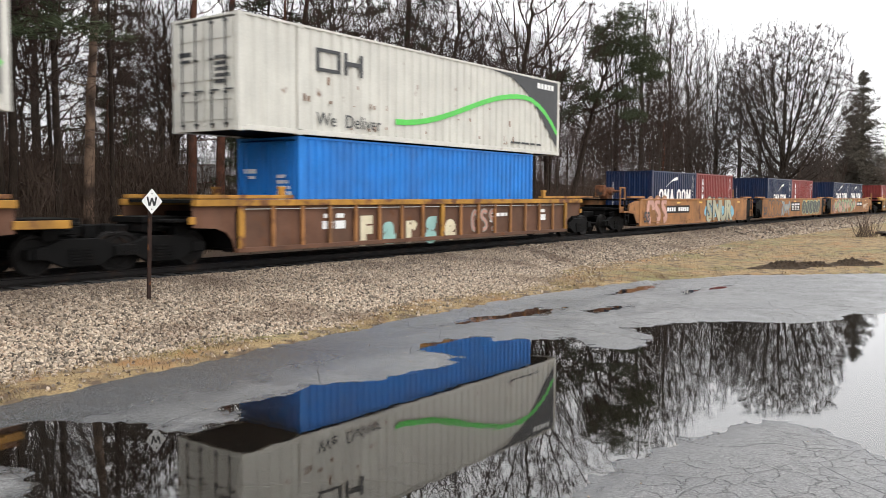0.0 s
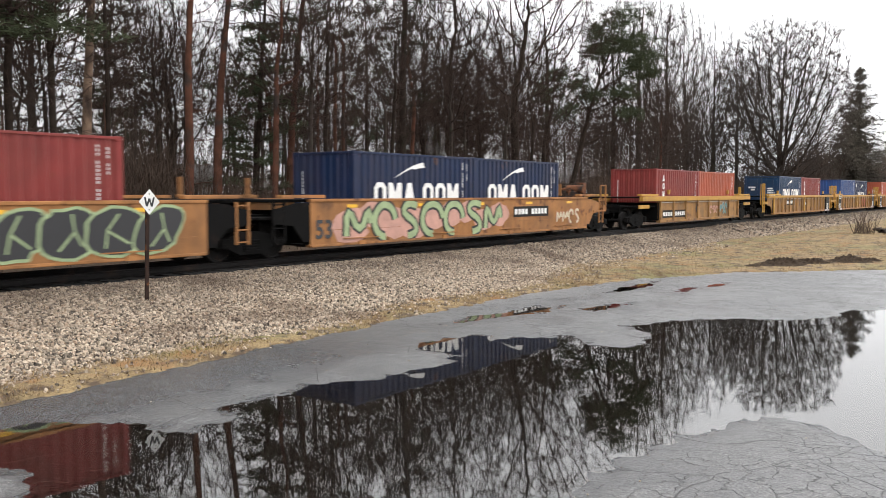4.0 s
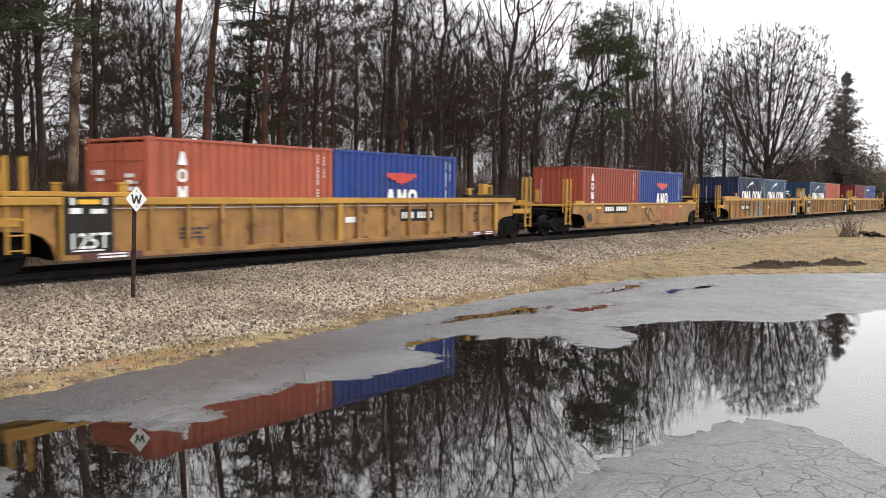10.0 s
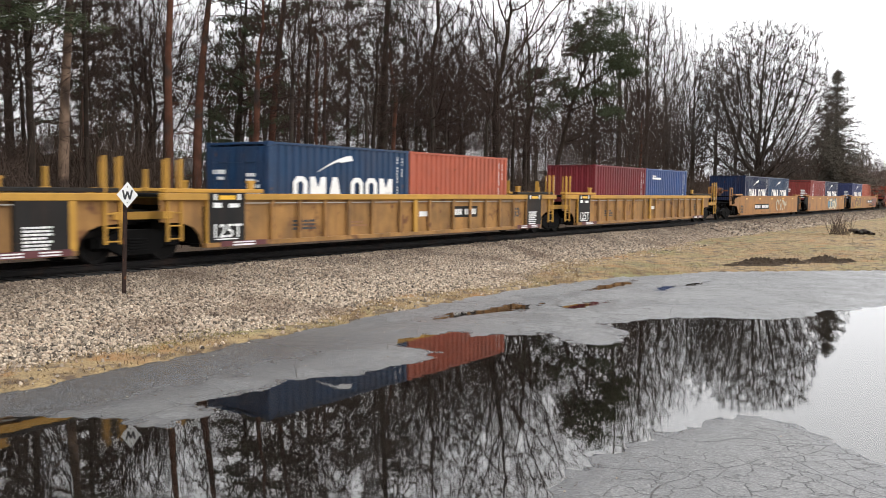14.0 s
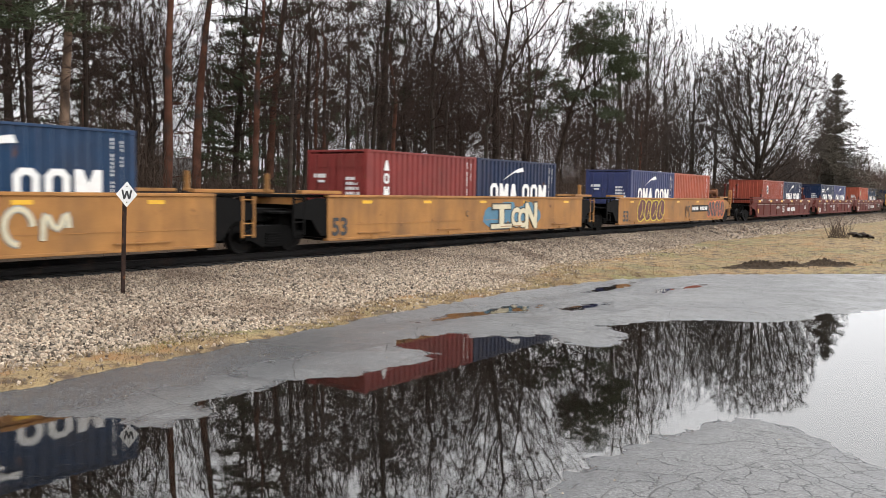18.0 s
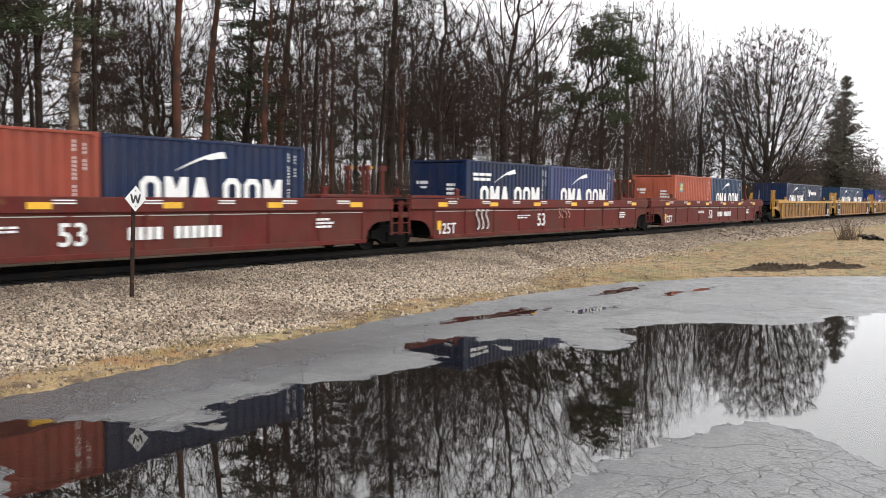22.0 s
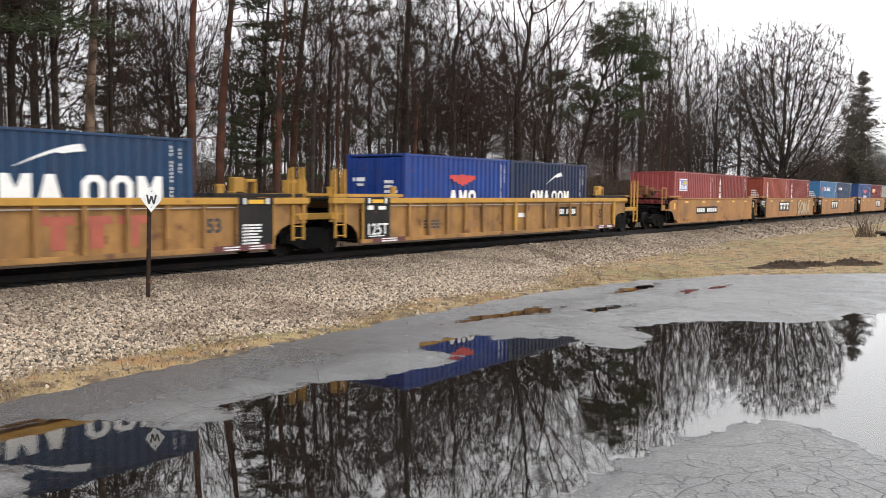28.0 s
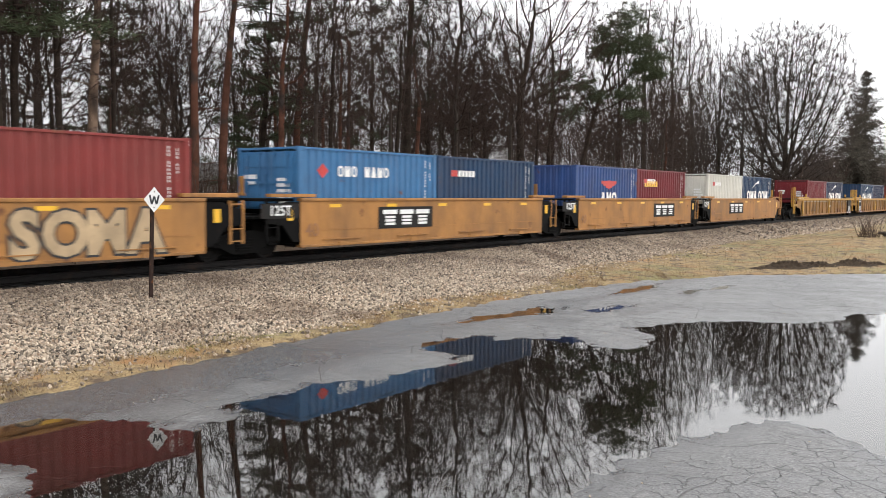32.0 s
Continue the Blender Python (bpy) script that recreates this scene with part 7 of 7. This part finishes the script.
def build_woods():
    r = random.Random(21)
    bare = [wood_tree(101 + i, 15, 3.1, 900, 0.5, 0.105 + 0.02 * (i % 3)) for i in range(5)]
    broad = [wood_tree(121 + i, 16.5, 4.9, 1500, 0.34, 0.19, 60, twig=0.7) for i in range(3)]
    thin = [wood_tree(141 + i, 13, 1.7, 420, 0.6, 0.075, 40) for i in range(4)]
    pines = [pine_tree(161 + i, 16, (0.52, 0.66, 0.68)[i], 0.2, (0, 0.02, -0.03)[i], 0.2) for i in range(3)]
    bushy = [pine_tree(165 + i, 15, 0.26, 0.18, 0.03, 0.19, 7) for i in range(2)]
    leaning = clump_pine(171)
    snag, boughs = snag_pine(173, 19, 0.24), [bough_pine(175, 13.5, 0.16, 3.3), bough_pine(176, 17, 0.38, 3.6)]
    spruce = spruce_tree(181, 14.8, 6.6)
    fan = grown_tree(191, stem_line(191, 4.2, 0.4), crown_points(191, 8500, (0, 0, 11.2), (6.9, 6.9, 8.9), 0.46, 2.4), 0.36, 0.34, up=0.20, jitter=0.09, tip=0.0115, girth=0.46, twigs=2, twig=0.6, width=0.010, burst=14)
    tall = [grown_tree(195 + i, stem_line(195 + i, 6.5 + i, 0.45, (0.02 * (i - 1), 0)), crown_points(195 + i, 2600, (0.3 * i, 0, 11.8), (3.3 + 0.3 * i, 3.3, 8.4), 0.55, 3.0), 0.38, 0.38, up=0.30, jitter=0.1, tip=0.0105, girth=0.22, twigs=1, twig=0.65, width=0.010, burst=8) for i in range(3)]
    bark, dark, red, pale, tw = M["bark"], M["bark_dark"], M["bark_red"], M["bark_pale"], M["twig"]
    def at(slope, y):
        return slope * y, y
    def floor_z(x, y):
        return float(land_height(np.array([x]), np.array([y]))[0])
    # trees that stand out at the front of the wood: bearing, depth, kind
    front = (
        ("pine", pines[0], (pale, M["needles"]), 0.608, 27.0, 1.0, "tall pine with a pale scarred trunk at the wood edge"),
        ("pine", pines[1], (red, M["needles"]), 0.766, 27.5, 1.0, "tall pine with reddish bark at the wood edge"),
        ("pine", pines[2], (red, M["needles"]), 0.815, 28.5, 1.05, "leaning tall pine with reddish bark"),
        ("pine", boughs[1], (dark, M["needles"]), 0.50, 25.5, 1.0, "dark-trunked pine with drooping boughs of needles"),
        ("pine", pines[0], (red, M["needles"]), 0.955, 30.0, 1.05, "tall reddish pine among bare trees"),
        ("pine", boughs[0], (dark, M["needles"]), 0.885, 32.0, 1.0, "dark green pine with broad low boughs"),
        ("pine", boughs[0], (dark, M["needles"]), 0.632, 40.0, 0.95, "smaller dark pine behind the pale trunk"),
        ("pine", bushy[0], (dark, M["needles"]), 1.15, 38.0, 1.0, "dark pine deeper in the wood"),
        ("pine", snag, (dark, M["twig_needle"]), 1.25, 27.5, 1.0, "tall dark conifer with level dead branches"),
        ("pine", leaning, (dark, M["needles"]), 1.86, 27.5, 1.07, "leaning pine with a rounded green crown"),
        ("bare_tree", bare[2], (dark, tw), 0.36, 27.0, 1.0, "dark bare tree with many fine branches"),
        ("bare_tree", broad[0], (dark, tw), 0.43, 30.0, 1.0, "broad bare tree with rising dark limbs"),
        ("bare_tree", bare[3], (bark, tw), 0.47, 34.0, 1.05, "bare tree with many fine branches"),
        ("bare_tree", broad[1], (bark, tw), 0.55, 36.0, 1.0, "broad bare tree with rising limbs"),
        ("bare_tree", thin[0], (red, tw), 1.06, 27.5, 1.1, "slender reddish bare tree"),
        ("bare_tree", thin[1], (red, tw), 1.085, 28.0, 1.15, "slender reddish bare tree"),
        ("bare_tree", bare[0], (dark, tw), 1.409, 28.0, 1.25, "dark bare tree with many fine branches"),
        ("bare_tree", broad[1], (dark, tw), 1.64, 27.0, 1.3, "broad bare tree with rising dark limbs"),
        ("bare_tree", bare[1], (dark, tw), 1.78, 30.0, 1.3, "dark bare tree with many fine branches"),
        ("bare_tree", fan, (dark, M["twig_pale"]), 3.80, 24.0, 1.0, "large bare tree with a broad fan-shaped crown"),
        ("spruce", spruce, (dark, M["spruce"]), 5.42, 20.9, 1.16, "dark conical spruce beyond the bare trees"),
        ("spruce", spruce, (dark, M["spruce"]), 5.2, 23.5, 0.85, "smaller dark spruce behind the others"),
        ("bare_tree", tall[0], (bark, M["twig_pale"]), 2.32, 33.0, 1.14, "tall pale bare tree rising above the wood"),
        ("bare_tree", tall[1], (bark, M["twig_pale"]), 2.52, 31.0, 1.1, "tall pale bare tree with upright branches"),
        ("bare_tree", tall[2], (bark, M["twig_pale"]), 2.72, 32.0, 1.04, "tall bare tree with reddish twigs"),
        ("bare_tree", tall[1], (bark, M["twig_pale"]), 2.95, 31.0, 1.0, "tall bare tree with upright branches"),
        ("bare_tree", tall[0], (bark, M["twig_pale"]), 3.2, 30.0, 0.93, "bare tree with upright branches near the big one"),
        ("bare_tree", tall[2], (dark, tw), 3.45, 29.0, 0.85, "bare tree with upright branches near the big one"),
        ("bare_tree", tall[0], (dark, tw), 4.35, 27.0, 0.6, "low bare tree beside the spruce"),
        ("bare_tree", tall[1], (dark, tw), 2.15, 36.0, 1.12, "tall bare tree behind the leaning pine"),
    )
    for name, me, mats, s, y, k, label in front:
        x, y = at(s, y)
        stand(name, me, mats, label, pose(x, y, floor_z(x, y), 0, 0, r.uniform(0, 360) if me is not leaning else -50), k)
    # the depth of the wood
    placed = [at(f[3], f[4]) for f in front]
    count, tries = 0, 0
    while count < 132 and tries < 4000:
        tries += 1
        y = 25 + 40 * r.random() ** 1.25
        s = r.uniform(0.25, 3.3)
        x = s * y
        if x > 112 or (s < 0.7 and r.random() < 0.3) or any((x - a) ** 2 + (y - b) ** 2 < 2.0 for a, b in placed) or (s > 2.5 and y < 30) or (1.8 < s < 2.3 and y < 33):
            continue
        placed.append((x, y))
        count += 1
        q = r.random()
        if q < 0.05 and 1.1 < s < 2.2:
            me, mats, name, label = r.choice(pines), (r.choice((dark, red)), M["needles"]), "pine", "pine with dark needles standing in the wood"
        elif q < 0.6:
            me, mats, name, label = r.choice(bare), (r.choice((bark, dark, bark, red, bark)), tw), "bare_tree", "bare deciduous tree with fine branches in the wood"
        elif q < 0.75:
            me, mats, name, label = r.choice(broad), (r.choice((bark, dark)), tw), "bare_tree", "broad bare tree with rising limbs in the wood"
        else:
            me, mats, name, label = r.choice(thin), (r.choice((bark, dark, red)), tw), "bare_tree", "slender young bare tree in the wood"
        stand(name, me, mats, label, pose(x, y, floor_z(x, y), r.uniform(-3, 3), r.uniform(-3, 3), r.uniform(0, 360)), r.uniform(0.66, 0.98) * (1 if s < 1.5 else 0.92 if s < 2.4 else 0.8))
    for i in range(18):
        y = r.uniform(31, 52)
        s = r.uniform(2.05, 4.6)
        x = s * y
        k = float(np.interp(s, (2.0, 2.6, 3.2, 3.5, 4.6), (0.92, 0.88, 0.68, 0.52, 0.5))) * r.uniform(0.75, 1.0) * (0.6 + y / 90)
        stand("bare_tree", r.choice(tall), (r.choice((bark, dark)), r.choice((tw, M["twig_pale"]))), "tall bare tree at the far end of the wood", pose(x, y, floor_z(x, y), 0, 0, r.uniform(0, 360)), k)
    for i in range(22):
        y = r.uniform(24, 46)
        s = r.uniform(4.2, 9.5)
        x = s * y
        stand("bare_tree", r.choice(bare + thin), (bark, tw), "bare tree far along the track", pose(x, y, floor_z(x, y), 0, 0, r.uniform(0, 360)), r.uniform(0.7, 1.0))
    # added trees out of view to the left, cutting skylight on the container ends
    for i in range(26):
        y = r.uniform(25, 48)
        x = r.uniform(-75, 4)
        stand("bare_tree", r.choice(bare + broad), (r.choice((bark, dark)), tw), "unseen bare tree added left of view to darken the container ends", pose(x, y, floor_z(x, y), 0, 0, r.uniform(0, 360)), r.uniform(0.85, 1.1))
    # dark trunks at the near end, and saplings that close the middle of the wood
    q = random.Random(77)
    for me, s, y, k, label in ((bare[4], 0.512, 26.0, 1.0, "dark-trunked bare tree at the wood edge"), (bare[1], 0.572, 25.5, 0.9, "dark-trunked bare tree at the wood edge"), (thin[2], 0.642, 26.5, 1.1, "slender dark bare tree at the wood edge")):
        x, y = at(s, y)
        stand("bare_tree", me, (dark, tw), label, pose(x, y, floor_z(x, y), 0, 0, q.uniform(0, 360)), k)
    for i in range(9):
        x, y = at(0.66 + 0.075 * i + q.uniform(-0.03, 0.03), q.uniform(31, 46))
        stand("bare_tree", q.choice(bare + thin), (q.choice((bark, dark)), tw), "bare tree among others in the wood", pose(x, y, floor_z(x, y), 0, 0, q.uniform(0, 360)), q.uniform(0.72, 0.92))
    hx, hy = 45.0, 64.0
    house = empty("house", "pale house glimpsed through the bare trees", "house", "", pose(hx, hy, floor_z(hx, hy), 0, 0, -30))
    piece("wall", shape("house_wall", lambda bm: add_box(bm, -5, 5, -3, 3, -0.3, 2.9)), M["siding"], house)
    piece("roof", shape("house_roof", lambda bm: [bm.faces.new([bm.verts.new(v) for v in q]) for q in (((-5.4, -3.5, 2.75), (5.4, -3.5, 2.75), (5.4, 0, 4.5), (-5.4, 0, 4.5)), ((-5.4, 3.5, 2.75), (-5.4, 0, 4.5), (5.4, 0, 4.5), (5.4, 3.5, 2.75)), ((-5, -3, 2.9), (-5, 0, 4.4), (-5, 3, 2.9)), ((5, -3, 2.9), (5, 3, 2.9), (5, 0, 4.4)))]), M["shingle"], house)
    for u in (-3, 0, 3):
        w = piece("window", shape("house_window", lambda bm: add_box(bm, -0.55, 0.55, -0.06, 0, 0, 1.2)), M["siding"], house, "", pose(u, -3, 1.0))
        piece("pane", shape("house_pane", lambda bm: add_box(bm, -0.45, 0.45, -0.07, -0.065, 0.1, 1.1)), M["glass_dark"], w)
    # undergrowth and far wood
    g = np.random.RandomState(9)
    def brush(name, k, y0, y1, s0, s1, h0, h1, w, mat, label, seed):
        y = g.uniform(y0, y1, k)
        x = g.uniform(s0, s1, k) * y
        z = land_height(x, y)
        L = h0 + (h1 - h0) * g.uniform(0, 1, k) ** 1.6 * (0.75 + 0.25 * wave(x, y, 0.25, 71))
        a, ln = g.uniform(0, 6.283, k), g.normal(0, 0.34, k)
        p = np.stack([x, y, z + g.uniform(0, 0.5, k) * L], -1)
        d = np.stack([np.cos(a) * ln, np.sin(a) * ln, np.ones(k)], -1) * L[:, None] * 0.7
        b = g.uniform(0, 6.283, k)
        sd = np.stack([np.cos(b), np.sin(b), 0 * b], -1) * w
        v = [np.stack([p - sd, p + sd, p + d], 1)]
        for i in range(3):
            f = g.uniform(0.15, 0.9, k)[:, None]
            q = p + d * f
            e = g.normal(0, 0.62, (k, 3)) + np.array([0, 0, 0.3])
            v.append(np.stack([q - sd * 0.7, q + sd * 0.7, q + e * L[:, None] * 0.33], 1))
        v = np.concatenate(v)
        put(name, tri_mesh(name, v.reshape(-1, 3), np.arange(3 * len(v)).reshape(-1, 3)), mat, label, "stuff")
    # the hazy twig crowns of the trees deep in the wood
    n = 105
    cy = 36 + 60 * g.uniform(0, 1, n) ** 1.1
    cs = g.uniform(0.3, 3.0, n) ** 0.9
    ch = (9.5 + 5.5 * g.uniform(0, 1, n)) * np.interp(cs, (0, 1.7, 2.1, 2.6, 3.2), (1.25, 1.15, 0.95, 0.85, 0.7)) * (0.75 + cy / 160)
    m = 560
    i = np.repeat(np.arange(n), m)
    q = g.normal(0, 1, (n * m, 3))
    q /= np.linalg.norm(q, axis=1)[:, None]
    q *= g.uniform(0.15, 1, n * m)[:, None] ** 0.6 * np.stack([ch[i] * 0.24, ch[i] * 0.24, ch[i] * 0.46], -1)
    p = q + np.stack([cs[i] * cy[i], cy[i], ch[i] * 0.6], -1)
    d = g.normal(0, 0.6, (n * m, 3)) + q / (ch[i] * 0.3)[:, None] + np.array([0, 0, 0.35])
    d *= (g.uniform(0.5, 1.5, n * m) / np.linalg.norm(d, axis=1))[:, None]
    sd = np.cross(d, g.normal(0, 1, (n * m, 3)))
    sd *= (0.018 / np.linalg.norm(sd, axis=1))[:, None]
    v = np.stack([p - sd, p + sd, p + d], 1)
    put("far_woods", tri_mesh("far_woods", v.reshape(-1, 3), np.arange(3 * len(v)).reshape(-1, 3)), M["haze"], "fine bare twigs of crowns deep in the wood", "stuff")
    # first brush is an unseen addition on the left that dims the container ends
    brush("far_woods", 9000, 26, 50, -2.4, 0.22, 3, 13, 0.05, M["thicket"], "unseen brown brush added left of view to darken the container ends", 6)
    brush("undergrowth", 8000, 27, 58, 0.15, 0.75, 2.0, 7.0, 0.03, M["thicket"], "brown brush at the near end of the wood", 7)
    brush("undergrowth", 17000, 23, 32, 0.2, 4.6, 1.0, 4.6, 0.012, M["thicket"], "tangled brown undergrowth along the wood edge", 1)
    brush("undergrowth", 11000, 30, 62, 0.2, 3.4, 1.5, 6.5, 0.02, M["thicket"], "brown saplings and brush inside the wood", 2)
    brush("far_woods", 14000, 60, 105, 0.2, 3.6, 3, 10, 0.04, M["haze"], "hazy bare far wood", 3)
    brush("far_woods", 6500, 27, 50, 2.0, 4.6, 2.0, 6.0, 0.022, M["thicket"], "brown saplings at the far end of the wood", 4)
    brush("far_woods", 20000, 22, 44, 4.0, 10, 2.5, 10, 0.05, M["haze"], "hazy bare far trees along the track", 5)

# ---- whistle post and small things ----
def build_sign():
    x, y = 9.93, 14.3
    z = float(bed_height(np.array([x]), np.array([y]))[0]) - 0.03
    ob = empty("whistle_post", "white diamond sign with a black letter on a dark post", "sign", "", pose(x, y, z, 1.3, 0.95, 0))
    top = 2.55 - z
    piece("post", shape("sign_post", lambda bm: (add_box(bm, -0.03, 0.03, -0.008, 0.0, -0.4, top - 0.12), add_box(bm, -0.036, -0.028, -0.008, 0.03, -0.4, top - 0.12), add_box(bm, 0.028, 0.036, -0.008, 0.03, -0.4, top - 0.12))), M["post"], ob)
    def face(bm):
        c = [(0, -0.245), (0.19, 0), (0, 0.245), (-0.19, 0)]
        prism(bm, c, -0.004, 0.0)
    turn = -34
    plate = piece("sign_plate", shape("sign_plate", face, 0.0), M["sign_white"], ob, "", pose(0, -0.05, top - 0.23, 0, 0, turn))
    def w_shape(bm):
        h, t = 0.088, 0.017
        for a, b in (((-0.082, h), (-0.044, -h)), ((-0.044, -h), (0, h * 0.75)), ((0, h * 0.75), (0.044, -h)), ((0.044, -h), (0.082, h))):
            prism(bm, [(a[0] - t, a[1]), (a[0] + t, a[1]), (b[0] + t, b[1]), (b[0] - t, b[1])] if a[1] < b[1] else [(b[0] - t, b[1]), (b[0] + t, b[1]), (a[0] + t, a[1]), (a[0] - t, a[1])], -0.002, 0.0)
    piece("letter", shape("w_letter", w_shape), M["letter_dark"], plate, "", pose(0, -0.007, 0))
    for s in (-1, 1):
        piece("bolt", shape("bolt", lambda bm: rod(bm, 0.012, -0.015, 0.0)), M["post"], plate, "", pose(0, 0, s * 0.15))


def build_mound():
    for i, (cx, cy, sx, sy, hh) in enumerate(((30.5, 7.9, 0.62, 0.42, 0.19), (31.7, 7.25, 0.7, 0.36, 0.15), (33.1, 6.3, 0.55, 0.40, 0.18), (33.9, 5.8, 0.5, 0.3, 0.10), (29.6, 8.5, 0.5, 0.3, 0.06))):
        xs, ys = np.linspace(-2.2, 2.2, 60), np.linspace(-2.2, 2.2, 50)
        me = grid_mesh("dirt_mound", xs, ys, lambda x, y: hh * np.clip(1.25 * np.exp(-(x * x + y * y) * 0.7) + 0.25 * wave(x, y, 5, 3 + i) * np.exp(-(x * x + y * y) * 0.4), 0, 1.0) * (1 + 0.35 * wave(x, y, 11, 13 + i) + 0.25 * wave(x, y, 26, 4)) - 0.03)
        ob = put("dirt_mound", me, M["soil"], "low uneven mound of dark turned soil on the grass", "", "mound")
        ob.matrix_basis = pose(cx, cy, float(land_height(np.array([cx]), np.array([cy]))[0]), 0, 0, -38) @ Matrix.Diagonal((sx / 1.3, sy / 1.0, 1, 1))


def build_stump():
    r = random.Random(8)
    lm = Limbs()
    for i in range(70):
        a = r.uniform(0, 6.283)
        p = Vector((r.uniform(-0.6, 0.6), r.uniform(-0.5, 0.5), 0))
        pts, _ = branch_line(r, p, Vector((math.cos(a) * 0.5, math.sin(a) * 0.5, 1)).normalized(), r.uniform(0.5, 1.6), 4, 0.2, 0.02)
        lm.tube(pts, [0.016, 0.013, 0.01, 0.007, 0.003], 3)
    x, y = 50.5, 8.9
    z = float(land_height(np.array([x]), np.array([y]))[0])
    me = lm.mesh("shrub")
    me.materials.append(M["thicket"])
    ob = tagged(new("shrub", me), "leafless brown shrub on a grassy rise", "shrub")
    ob.matrix_basis = pose(x, y, z)
    x, y = 52.0, 8.0
    pile = empty("log_pile", "small heap of dark weathered logs on the grass", "logs", "", pose(x, y, float(land_height(np.array([x]), np.array([y]))[0]), 0, 0, 25))
    for i in range(4):
        lm = Limbs()
        lm.tube([Vector((-0.9 + 0.2 * i, 0.22 * i - 0.3, 0.05 + 0.1 * (i % 2))), Vector((0, 0.2 * i - 0.3, 0.12 + 0.1 * (i % 2))), Vector((0.8 + 0.1 * i, 0.25 * i - 0.35, 0.06 + 0.12 * (i % 2)))], [0.10, 0.12, 0.06], 7)
        me = lm.mesh("log")
        me.materials.append(None)
        piece("log", me, M["bark"], pile)


build_ground()
build_track()
build_sign()
build_mound()
build_stump()
build_train()
build_woods()
build_grass()
build_stones()
motions()
